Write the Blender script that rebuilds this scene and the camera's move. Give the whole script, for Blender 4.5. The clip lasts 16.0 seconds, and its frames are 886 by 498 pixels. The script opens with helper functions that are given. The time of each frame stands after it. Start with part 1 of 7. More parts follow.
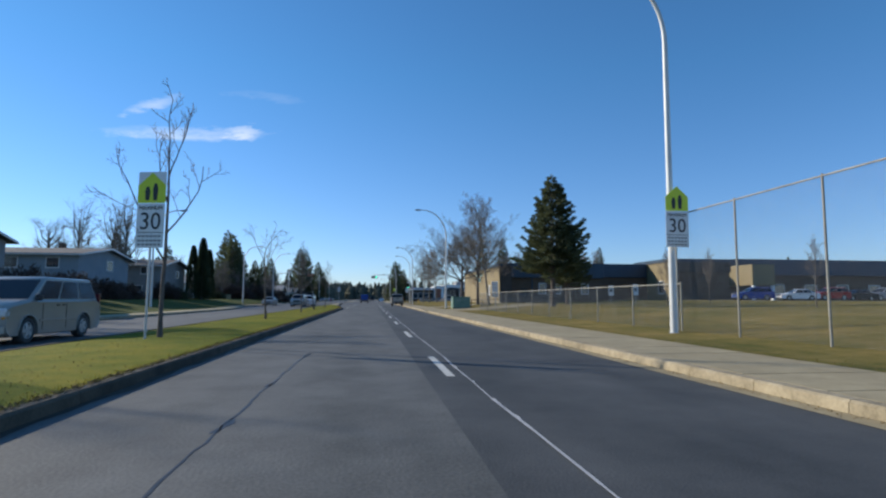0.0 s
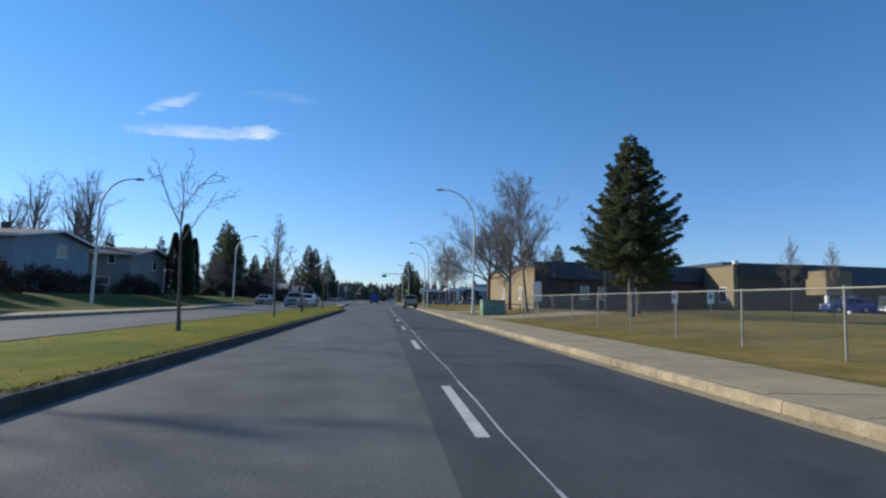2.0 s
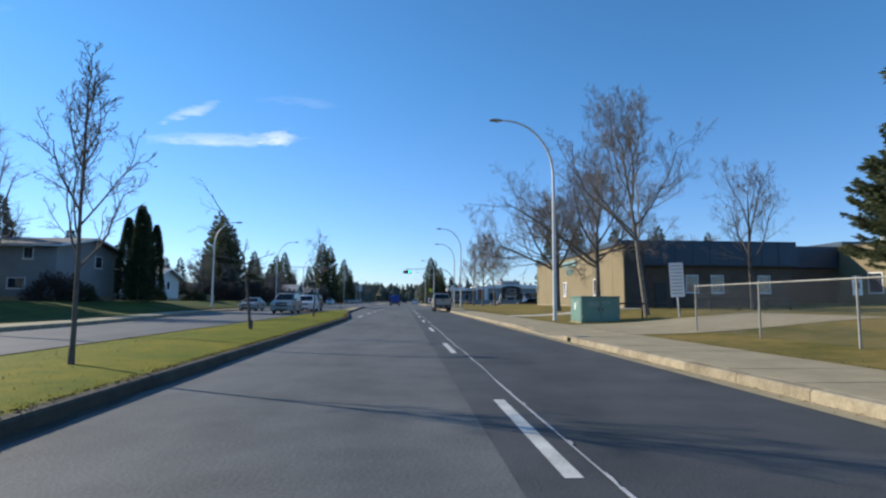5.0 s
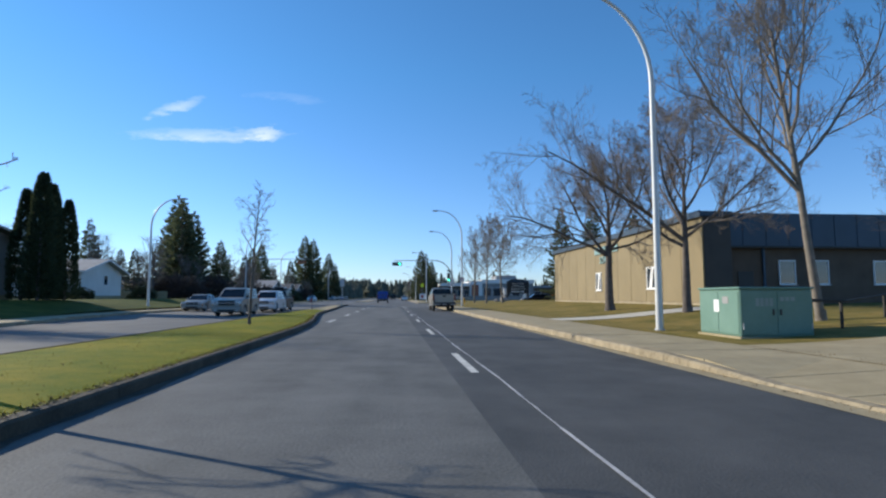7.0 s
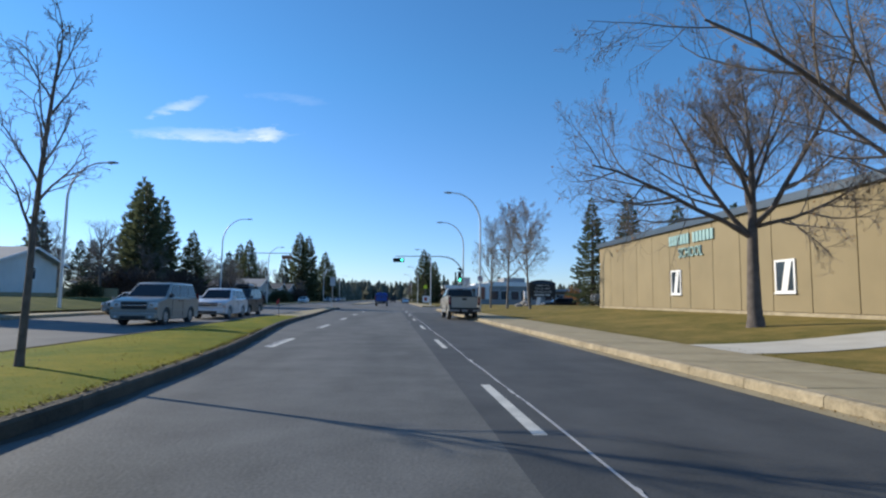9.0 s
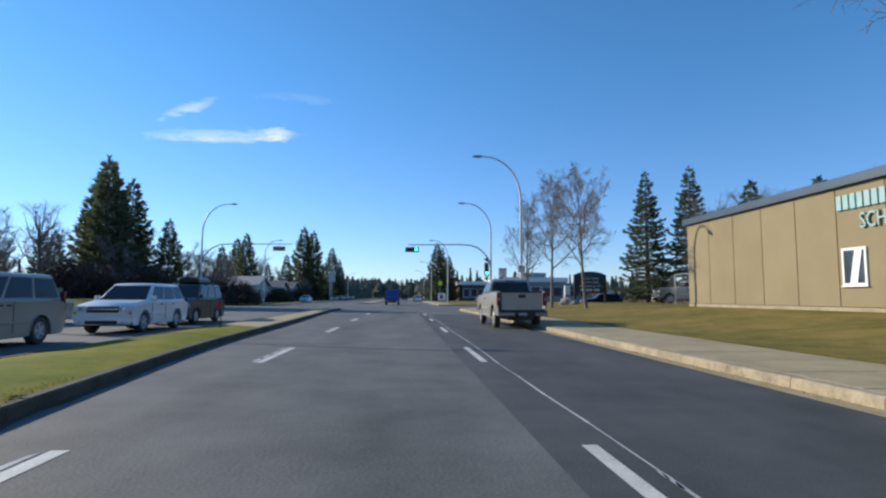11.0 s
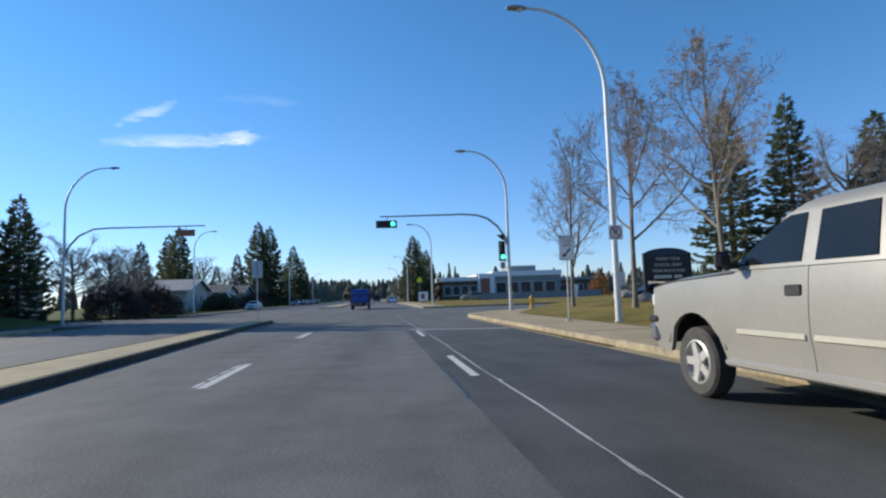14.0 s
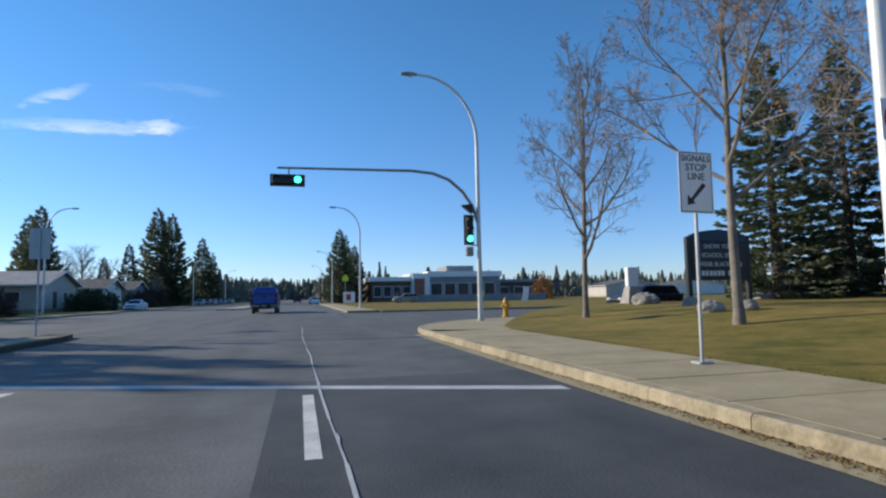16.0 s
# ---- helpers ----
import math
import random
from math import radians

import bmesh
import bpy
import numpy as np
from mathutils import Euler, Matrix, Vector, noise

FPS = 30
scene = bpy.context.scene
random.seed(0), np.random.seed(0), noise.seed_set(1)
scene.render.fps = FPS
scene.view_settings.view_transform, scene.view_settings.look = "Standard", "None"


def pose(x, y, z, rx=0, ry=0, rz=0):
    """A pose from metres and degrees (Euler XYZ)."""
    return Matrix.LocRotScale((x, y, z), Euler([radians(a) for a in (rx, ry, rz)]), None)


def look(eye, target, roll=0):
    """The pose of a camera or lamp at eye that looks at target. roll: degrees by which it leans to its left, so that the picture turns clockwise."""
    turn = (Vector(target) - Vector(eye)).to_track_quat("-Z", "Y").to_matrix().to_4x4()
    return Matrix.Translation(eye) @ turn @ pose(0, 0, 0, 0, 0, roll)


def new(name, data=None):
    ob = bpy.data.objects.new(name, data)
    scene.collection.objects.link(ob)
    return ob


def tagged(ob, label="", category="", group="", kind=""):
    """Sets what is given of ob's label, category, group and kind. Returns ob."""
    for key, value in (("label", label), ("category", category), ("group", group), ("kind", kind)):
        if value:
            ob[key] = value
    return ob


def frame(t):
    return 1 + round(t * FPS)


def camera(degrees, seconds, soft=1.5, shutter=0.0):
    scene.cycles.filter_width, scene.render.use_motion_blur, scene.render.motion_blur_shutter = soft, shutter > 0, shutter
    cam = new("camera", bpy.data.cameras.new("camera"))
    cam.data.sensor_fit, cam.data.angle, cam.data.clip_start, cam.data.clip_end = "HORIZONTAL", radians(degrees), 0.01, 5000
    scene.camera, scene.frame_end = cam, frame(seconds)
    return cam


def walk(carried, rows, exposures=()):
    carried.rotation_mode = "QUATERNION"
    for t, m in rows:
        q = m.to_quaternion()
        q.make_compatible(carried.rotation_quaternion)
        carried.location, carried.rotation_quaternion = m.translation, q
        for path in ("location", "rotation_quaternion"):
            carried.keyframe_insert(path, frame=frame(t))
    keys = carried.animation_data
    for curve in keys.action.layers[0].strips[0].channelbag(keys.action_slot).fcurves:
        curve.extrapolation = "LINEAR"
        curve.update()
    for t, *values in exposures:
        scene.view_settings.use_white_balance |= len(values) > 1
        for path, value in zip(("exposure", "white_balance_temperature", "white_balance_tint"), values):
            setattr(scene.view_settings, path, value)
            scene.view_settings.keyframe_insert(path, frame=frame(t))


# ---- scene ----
# ---- camera ----
cam = camera(77.0, 16.0, soft=2.3)
PATH = [
    (0.0, 0.004, 0.001, 1.216, -7.30, 5.10, -0.20),
    (0.5, 0.097, 3.466, 1.224, -7.34, 5.23, -0.75),
    (1.0, 0.201, 6.425, 1.241, -6.03, 5.17, -0.82),
    (1.5, 0.286, 9.509, 1.223, -6.68, 4.93, -0.74),
    (2.0, 0.327, 12.765, 1.205, -5.99, 5.36, -1.64),
    (2.5, 0.360, 16.110, 1.192, -4.90, 4.81, -0.81),
    (3.0, 0.380, 19.375, 1.187, -4.99, 5.06, -0.69),
    (3.5, 0.300, 22.818, 1.206, -4.46, 4.77, -0.70),
    (4.0, 0.236, 25.825, 1.199, -3.72, 4.98, -0.58),
    (6.5, -0.049, 41.714, 1.188, -4.82, 5.38, 0.23),
    (7.0, -0.061, 44.909, 1.200, -5.23, 4.91, 0.02),
    (7.5, -0.132, 48.203, 1.204, -5.55, 5.06, 0.14),
    (8.0, -0.089, 51.451, 1.216, -5.82, 4.99, 0.19),
    (8.5, -0.082, 54.667, 1.224, -5.65, 4.92, -1.05),
    (9.0, -0.105, 57.742, 1.213, -5.18, 5.20, -0.79),
    (9.5, -0.133, 60.832, 1.211, -4.92, 5.12, -0.87),
    (10.0, -0.170, 63.849, 1.219, -4.10, 4.98, -0.72),
    (12.5, -0.457, 80.026, 1.234, -5.52, 4.84, 1.32),
    (13.0, -0.446, 83.364, 1.230, -6.35, 4.96, 1.43),
    (13.5, -0.336, 86.819, 1.217, -6.41, 5.05, 1.41),
    (14.0, -0.242, 90.271, 1.237, -7.17, 4.80, 1.97),
    (14.5, -0.109, 93.574, 1.233, -9.82, 4.56, 2.98),
    (15.0, 0.208, 97.058, 1.232, -12.09, 4.67, 3.13),
    (15.5, 0.680, 100.260, 1.230, -13.22, 4.80, 2.16),
    (16.0, 1.165, 103.332, 1.228, -14.40, 4.81, 1.04),
]
walk(cam, [(t, pose(x, y, z, 0, 0, yaw) @ pose(0, 0, 0, pitch) @ pose(0, 0, 0, 0, roll) @ pose(0, 0, 0, 90))
           for t, x, y, z, yaw, pitch, roll in PATH], exposures=[(0.0, 0.14), (1.0, 0.13), (1.5, 0.05), (2.0, 0.13), (3.0, 0.14), (3.5, 0.36), (6.5, 0.34), (13.5, 0.34), (15.0, 0.3), (16.0, 0.26)])

# ---- sky and sun ----
SUN_EL, SUN_AZ = radians(22.7), radians(59.5)  # azimuth counted from +y towards -x
world = bpy.data.worlds.new("sky")
scene.world = world
world.use_nodes = True
wn, wl = world.node_tree.nodes, world.node_tree.links
wn.clear()
sky = wn.new("ShaderNodeTexSky")
sky.sky_type = "NISHITA"
sky.sun_disc = False
sky.sun_elevation, sky.sun_rotation = SUN_EL, -SUN_AZ
sky.air_density, sky.dust_density, sky.ozone_density, sky.altitude = 1.0, 0.1, 3.0, 700
wtc = wn.new("ShaderNodeTexCoord")


def wmath(op, a, b=None, c=None):
    n = wn.new("ShaderNodeMath")
    n.operation = op
    for i, v in enumerate((a, b, c)):
        if v is None:
            continue
        if isinstance(v, (int, float)):
            n.inputs[i].default_value = v
        else:
            wl.new(v, n.inputs[i])
    return n.outputs[0]


wsep = wn.new("ShaderNodeSeparateXYZ")
wl.new(wtc.outputs["Generated"], wsep.inputs[0])
azim = wmath("MULTIPLY", wmath("ARCTAN2", wsep.outputs[0], wsep.outputs[1]), 57.2958)
elev = wmath("MULTIPLY", wmath("ARCSINE", wsep.outputs[2]), 57.2958)
cvec = wn.new("ShaderNodeCombineXYZ")
wl.new(wmath("MULTIPLY", azim, 0.16), cvec.inputs[0])
wl.new(wmath("MULTIPLY", wmath("SUBTRACT", elev, wmath("MULTIPLY", azim, 0.12)), 0.6), cvec.inputs[1])
cnoise = wn.new("ShaderNodeTexNoise")
cnoise.inputs["Scale"].default_value, cnoise.inputs["Detail"].default_value, cnoise.inputs["Roughness"].default_value = 1.9, 8, 0.66
wl.new(cvec.outputs[0], cnoise.inputs["Vector"])
wisp = wmath("SUBTRACT", cnoise.outputs["Fac"], 0.5)


def cloud(az, el, wide, high, slope, strength):
    """A cloud streak of that width and height in degrees."""
    da = wmath("DIVIDE", wmath("SUBTRACT", azim, az), wide)
    de = wmath("DIVIDE", wmath("SUBTRACT", wmath("SUBTRACT", elev, el), wmath("MULTIPLY", wmath("SUBTRACT", azim, az), slope)), high)
    de = wmath("ADD", de, wmath("MULTIPLY", wisp, 3.6))
    da = wmath("ADD", da, wmath("MULTIPLY", wisp, 1.8))
    r = wmath("ADD", wmath("MULTIPLY", da, da), wmath("MULTIPLY", de, de))
    k = wmath("MAXIMUM", wmath("SUBTRACT", 1.0, r), 0.0)
    k = wmath("MULTIPLY", k, wmath("ADD", 0.55, wmath("MULTIPLY", wisp, 2.0)))
    return wmath("MULTIPLY", k, strength)


CLOUDS = [(-17.6, 15.2, 7.4, 0.7, 0.085, 0.5), (-13.1, 15.8, 2.3, 0.8, 0.16, 0.85), (-21.0, 17.3, 2.4, 0.6, 0.42, 0.55),
          (-10.5, 19.4, 4.0, 0.5, 0.0, 0.12), (-42, 27, 13, 5.0, 0.15, 0.22), (52, 31, 14, 5.0, -0.2, 0.3)]
cover = None
for row in CLOUDS:
    c = cloud(*row)
    cover = c if cover is None else wmath("MAXIMUM", cover, c)
cover = wmath("MINIMUM", wmath("MAXIMUM", cover, 0.0), 0.8)
wmix = wn.new("ShaderNodeMix")
wmix.data_type = "RGBA"
wl.new(cover, wmix.inputs[0])
tint = wn.new("ShaderNodeMix")
tint.data_type, tint.blend_type = "RGBA", "MULTIPLY"
tint.inputs[0].default_value = 1.0
wl.new(sky.outputs[0], tint.inputs[6])
high = wn.new("ShaderNodeMix")
high.data_type = "RGBA"
high.inputs[6].default_value, high.inputs[7].default_value = (0.72, 0.825, 1.13, 1), (0.53, 0.965, 1.22, 1)
wl.new(wmath("MINIMUM", wmath("MULTIPLY", wmath("MAXIMUM", elev, 0.0), 0.045), 1.0), high.inputs[0])
wl.new(high.outputs[2], tint.inputs[7])
wl.new(tint.outputs[2], wmix.inputs[6])
wmix.inputs[7].default_value = (8.0, 8.3, 8.8, 1)
wbg = wn.new("ShaderNodeBackground")
wbg.inputs["Strength"].default_value = 0.12
wl.new(wmix.outputs[2], wbg.inputs["Color"])
wout = wn.new("ShaderNodeOutputWorld")
wl.new(wbg.outputs[0], wout.inputs["Surface"])

sun = new("sun", bpy.data.lights.new("sun", "SUN"))
sun.data.energy, sun.data.angle, sun.data.color = 4.5, radians(0.55), (1.0, 0.91, 0.76)
sun.matrix_world = look((0, 0, 60), (math.sin(SUN_AZ) * math.cos(SUN_EL), -math.cos(SUN_AZ) * math.cos(SUN_EL), 60 - math.sin(SUN_EL)))


# ---- materials ----
def material(name, c1, c2=None, rough=0.6, metal=0.0, scale=3.0, fine=60.0, bump=0.0, world_space=True, islands=0.0, spec=0.5, stretch=None, objects=0.0, mid=0.0):
    """A surface that varies between two colours at a coarse and a fine scale (cycles a metre)."""
    m = bpy.data.materials.new(name)
    m.use_nodes = True
    nt = m.node_tree
    b = nt.nodes["Principled BSDF"]
    b.inputs["Roughness"].default_value, b.inputs["Metallic"].default_value = rough, metal
    b.inputs["Specular IOR Level"].default_value = spec
    if c2 is None:
        b.inputs["Base Color"].default_value = (*c1, 1)
        return m
    if world_space:
        vec = nt.nodes.new("ShaderNodeNewGeometry").outputs["Position"]
    else:
        vec = nt.nodes.new("ShaderNodeTexCoord").outputs["Object"]
    plain = vec
    if stretch:
        mp = nt.nodes.new("ShaderNodeMapping")
        mp.inputs["Scale"].default_value = stretch
        nt.links.new(vec, mp.inputs["Vector"])
        vec = mp.outputs[0]
    outs = []
    for sc, det, vv in ((scale, 4, vec), (fine, 3, plain)):
        n = nt.nodes.new("ShaderNodeTexNoise")
        n.inputs["Scale"].default_value, n.inputs["Detail"].default_value = sc, det
        nt.links.new(vv, n.inputs["Vector"])
        outs.append(n.outputs["Fac"])
    add = nt.nodes.new("ShaderNodeMath")
    add.operation = "MULTIPLY_ADD"
    nt.links.new(outs[0], add.inputs[0])
    add.inputs[1].default_value = 1.6
    nt.links.new(outs[1], add.inputs[2])
    rng = nt.nodes.new("ShaderNodeMapRange")
    rng.inputs["From Min"].default_value, rng.inputs["From Max"].default_value = 0.85, 1.75
    if mid:
        n = nt.nodes.new("ShaderNodeTexNoise")
        n.inputs["Scale"].default_value, n.inputs["Detail"].default_value, n.inputs["Roughness"].default_value = mid, 5, 0.65
        nt.links.new(plain, n.inputs["Vector"])
        more = nt.nodes.new("ShaderNodeMath")
        more.operation = "MULTIPLY_ADD"
        nt.links.new(n.outputs["Fac"], more.inputs[0])
        more.inputs[1].default_value = 1.7
        nt.links.new(add.outputs[0], more.inputs[2])
        add = more
        rng.inputs["From Min"].default_value, rng.inputs["From Max"].default_value = 1.65, 2.65
    nt.links.new(add.outputs[0], rng.inputs["Value"])
    fac = rng.outputs[0]
    for amount, node, out in ((islands, "ShaderNodeNewGeometry", "Random Per Island"), (objects, "ShaderNodeObjectInfo", "Random")):
        if amount:
            g = nt.nodes.new(node)
            mm = nt.nodes.new("ShaderNodeMix")
            mm.data_type = "FLOAT"
            mm.inputs[0].default_value = amount
            nt.links.new(fac, mm.inputs[2])
            nt.links.new(g.outputs[out], mm.inputs[3])
            fac = mm.outputs[0]
    mix = nt.nodes.new("ShaderNodeMix")
    mix.data_type = "RGBA"
    mix.inputs[6].default_value, mix.inputs[7].default_value = (*c1, 1), (*c2, 1)
    nt.links.new(fac, mix.inputs[0])
    nt.links.new(mix.outputs[2], b.inputs["Base Color"])
    if bump:
        bp = nt.nodes.new("ShaderNodeBump")
        bp.inputs["Strength"].default_value, bp.inputs["Distance"].default_value = bump, 0.02
        nt.links.new(outs[1], bp.inputs["Height"])
        nt.links.new(bp.outputs[0], b.inputs["Normal"])
    return m


def leafy(m, share):
    """Lets part of the light through thin leaves or needles."""
    nt = m.node_tree
    b, out = nt.nodes["Principled BSDF"], nt.nodes["Material Output"]
    thin, mix = nt.nodes.new("ShaderNodeBsdfTranslucent"), nt.nodes.new("ShaderNodeMixShader")
    if b.inputs["Base Color"].links:
        nt.links.new(b.inputs["Base Color"].links[0].from_socket, thin.inputs["Color"])
    mix.inputs[0].default_value = share
    nt.links.new(b.outputs[0], mix.inputs[1])
    nt.links.new(thin.outputs[0], mix.inputs[2])
    nt.links.new(mix.outputs[0], out.inputs["Surface"])
    return m


def lamp_material(name, colour, strength):
    m = bpy.data.materials.new(name)
    m.use_nodes = True
    b = m.node_tree.nodes["Principled BSDF"]
    b.inputs["Base Color"].default_value = (*colour, 1)
    b.inputs["Emission Color"].default_value, b.inputs["Emission Strength"].default_value = (*colour, 1), strength
    return m


ASPHALT_OLD = material("asphalt_worn", (0.064, 0.066, 0.063), (0.146, 0.147, 0.14), 0.8, scale=0.55, fine=30, bump=0.25, stretch=(1.2, 0.14, 1), spec=0.35, mid=0.9)
ASPHALT_NEW = material("asphalt_dark", (0.038, 0.041, 0.042), (0.088, 0.09, 0.09), 0.78, scale=0.7, fine=40, bump=0.25, stretch=(1, 0.25, 1), spec=0.35, mid=0.8)
ASPHALT_LEFT = material("asphalt_grey", (0.07, 0.071, 0.07), (0.135, 0.135, 0.13), 0.8, scale=0.4, fine=40, bump=0.2, stretch=(1, 0.2, 1), mid=0.7)
TAR = material("tar_seal", (0.02, 0.02, 0.021), (0.04, 0.039, 0.04), 0.5, scale=2)
PAINT_ROAD = material("road_paint", (0.36, 0.355, 0.32), (0.7, 0.685, 0.62), 0.65, scale=2.5, fine=38)
PAINT_THIN = material("worn_road_paint", (0.3, 0.3, 0.3), (0.6, 0.59, 0.57), 0.6, scale=1.5, fine=30)
CONCRETE = material("pavement_concrete", (0.275, 0.222, 0.124), (0.405, 0.333, 0.198), 0.85, scale=0.9, fine=50, bump=0.15, objects=0.1, mid=3.0)
CONCRETE_PALE = material("pale_concrete", (0.46, 0.42, 0.34), (0.6, 0.56, 0.47), 0.85, scale=1.2, fine=50, bump=0.12)
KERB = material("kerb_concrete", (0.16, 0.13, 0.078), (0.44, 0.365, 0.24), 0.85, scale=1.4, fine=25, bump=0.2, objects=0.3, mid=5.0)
GUTTER_DIRT_SHADE = material("gutter_dirt_shade", (0.035, 0.028, 0.02), (0.085, 0.066, 0.045), 0.95, scale=1.5, fine=18, bump=0.3)
# stains, plus the darkness of the shaded face put into the whole stone
KERB_DIRT_SHADE = material("kerb_stained_shaded", (0.026, 0.022, 0.016), (0.115, 0.094, 0.064), 0.9, scale=2.0, fine=30, bump=0.2, objects=0.3)
GRASS = material("autumn_grass", (0.095, 0.095, 0.02), (0.285, 0.2, 0.062), 0.9, scale=0.3, fine=22, bump=0.5, spec=0.1, mid=1.6)
GRASS_MEDIAN = material("median_grass", (0.082, 0.125, 0.004), (0.25, 0.21, 0.014), 0.9, scale=0.3, fine=24, bump=0.4, spec=0.1, mid=1.9)
GRASS_GREEN = material("garden_grass", (0.032, 0.055, 0.008), (0.11, 0.12, 0.024), 0.9, scale=0.35, fine=22, bump=0.5, spec=0.1, mid=1.2)
BLADE = leafy(material("grass_blades", (0.11, 0.13, 0.01), (0.3, 0.23, 0.04), 0.8, scale=0.4, fine=20, islands=0.4, spec=0.15), 0.4)
GALV = material("galvanised_steel", (0.36, 0.37, 0.38), (0.55, 0.56, 0.56), 0.5, 0.35, scale=2, fine=30)
FENCE_STEEL = material("weathered_fence_steel", (0.2, 0.19, 0.165), (0.36, 0.345, 0.3), 0.6, 0.15, scale=2, fine=30)
POLE_PAINT = material("pole_paint", (0.52, 0.54, 0.54), (0.68, 0.69, 0.68), 0.45, 0.1, scale=1.5, fine=30)
LAMP_GREY = material("lamp_housing", (0.22, 0.22, 0.22), (0.32, 0.32, 0.31), 0.5)
RAIL_BLACK = material("black_weathered_rail", (0.014, 0.013, 0.012), (0.035, 0.031, 0.027), 0.7, scale=9)
BLACK = material("black_plastic", (0.012, 0.012, 0.013), (0.025, 0.025, 0.026), 0.45, scale=4)
SIGN_WHITE = material("sign_white", (0.76, 0.77, 0.77), (0.84, 0.84, 0.83), 0.45, scale=3)
SIGN_YELLOW = material("sign_fluorescent", (0.62, 0.72, 0.02), (0.7, 0.78, 0.04), 0.45, scale=3)
SIGN_BACK = material("sign_aluminium", (0.4, 0.41, 0.42), (0.5, 0.5, 0.5), 0.4, 0.5, scale=3)
SIGN_RED = material("sign_red", (0.3, 0.02, 0.022), (0.38, 0.035, 0.03), 0.45)
BARK = material("bark", (0.066, 0.055, 0.049), (0.155, 0.13, 0.113), 0.9, scale=4, fine=45, bump=0.5, world_space=False)
BARK_PALE = material("pale_bark", (0.13, 0.11, 0.088), (0.26, 0.225, 0.185), 0.9, scale=4, fine=45, bump=0.5, world_space=False)
TWIG = material("twigs", (0.13, 0.108, 0.092), (0.26, 0.215, 0.18), 0.9, scale=1, fine=8, islands=0.5, world_space=False)
TWIG_PALE = material("pale_twigs", (0.16, 0.132, 0.108), (0.29, 0.245, 0.2), 0.9, scale=1, fine=8, islands=0.5, world_space=False)
# dark brown trim; also paints the shade of the near school end wall
SHADE_AND_TRIM = material("dark_shade_and_trim", (0.032, 0.027, 0.023), (0.055, 0.046, 0.038), 0.6, scale=1, fine=15)
DRY_LEAF = material("dry_leaves", (0.24, 0.1, 0.03), (0.4, 0.22, 0.08), 0.8, scale=1, fine=6, islands=0.7, world_space=False)
DEAD_LEAF = material("dead_leaves", (0.1, 0.065, 0.02), (0.28, 0.18, 0.06), 0.9, scale=1, fine=6, islands=0.7)
NEEDLE = leafy(material("spruce_needles", (0.06, 0.082, 0.045), (0.16, 0.178, 0.092), 0.7, scale=0.5, fine=6, islands=0.35, world_space=False, spec=0.3), 0.38)
NEEDLE_STREET = leafy(material("street_spruce_needles", (0.03, 0.046, 0.034), (0.09, 0.112, 0.074), 0.7, scale=0.5, fine=6, islands=0.35, world_space=False, spec=0.3), 0.28)
NEEDLE_DARK = leafy(material("cedar_leaves", (0.03, 0.043, 0.024), (0.078, 0.098, 0.048), 0.8, scale=0.8, fine=6, islands=0.5, world_space=False, spec=0.2), 0.3)
# distance haze is mixed into this colour
FAR_WOOD = material("hazed_far_conifers", (0.06, 0.075, 0.058), (0.15, 0.15, 0.118), 0.9, scale=0.05, fine=0.5, islands=0.55, spec=0.1)
SHRUB = material("shrub_twigs", (0.035, 0.025, 0.022), (0.1, 0.068, 0.055), 0.9, scale=0.8, fine=6, islands=0.6, world_space=False)
SHRUB_GREEN = material("hedge_leaves", (0.02, 0.028, 0.012), (0.07, 0.08, 0.03), 0.85, scale=0.8, fine=6, islands=0.6, world_space=False)
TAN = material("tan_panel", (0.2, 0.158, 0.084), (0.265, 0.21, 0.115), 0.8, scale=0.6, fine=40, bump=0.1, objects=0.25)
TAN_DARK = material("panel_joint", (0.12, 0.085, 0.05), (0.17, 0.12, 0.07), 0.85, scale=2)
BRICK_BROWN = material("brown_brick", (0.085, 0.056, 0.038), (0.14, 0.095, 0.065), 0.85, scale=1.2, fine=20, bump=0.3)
BLUE_METAL = material("blue_fascia", (0.018, 0.042, 0.07), (0.028, 0.058, 0.095), 0.5, 0.1, scale=0.8, fine=20)
ROOF_GREY = material("roof_shingles", (0.07, 0.068, 0.068), (0.14, 0.135, 0.13), 0.9, scale=1, fine=12, bump=0.5)
ROOF_PALE = material("pale_roof", (0.25, 0.245, 0.24), (0.38, 0.37, 0.36), 0.85, scale=1, fine=12, bump=0.3)
SIDING_BLUE = material("blue_grey_siding", (0.19, 0.24, 0.28), (0.25, 0.305, 0.345), 0.7, scale=0.7, fine=15)
SIDING_WHITE = material("white_siding", (0.6, 0.6, 0.57), (0.74, 0.73, 0.7), 0.7, scale=0.7, fine=15)
SIDING_GREY = material("grey_siding", (0.2, 0.21, 0.215), (0.28, 0.29, 0.29), 0.7, scale=0.7, fine=15)
STUCCO = material("stucco", (0.42, 0.39, 0.34), (0.54, 0.5, 0.45), 0.85, scale=0.8, fine=40, bump=0.3)
WHITE_TRIM = material("white_trim", (0.7, 0.7, 0.69), (0.8, 0.8, 0.79), 0.5, scale=2)
WINDOW = material("window_glass", (0.03, 0.04, 0.05), (0.05, 0.065, 0.08), 0.05, scale=0.5, fine=2, spec=0.8)
BOX_GREEN = material("green_cabinet", (0.11, 0.215, 0.17), (0.15, 0.265, 0.215), 0.5, scale=1.5, fine=30, world_space=False)
WOOD_DARK = material("dark_timber", (0.07, 0.05, 0.035), (0.14, 0.1, 0.07), 0.8, scale=2, fine=25)
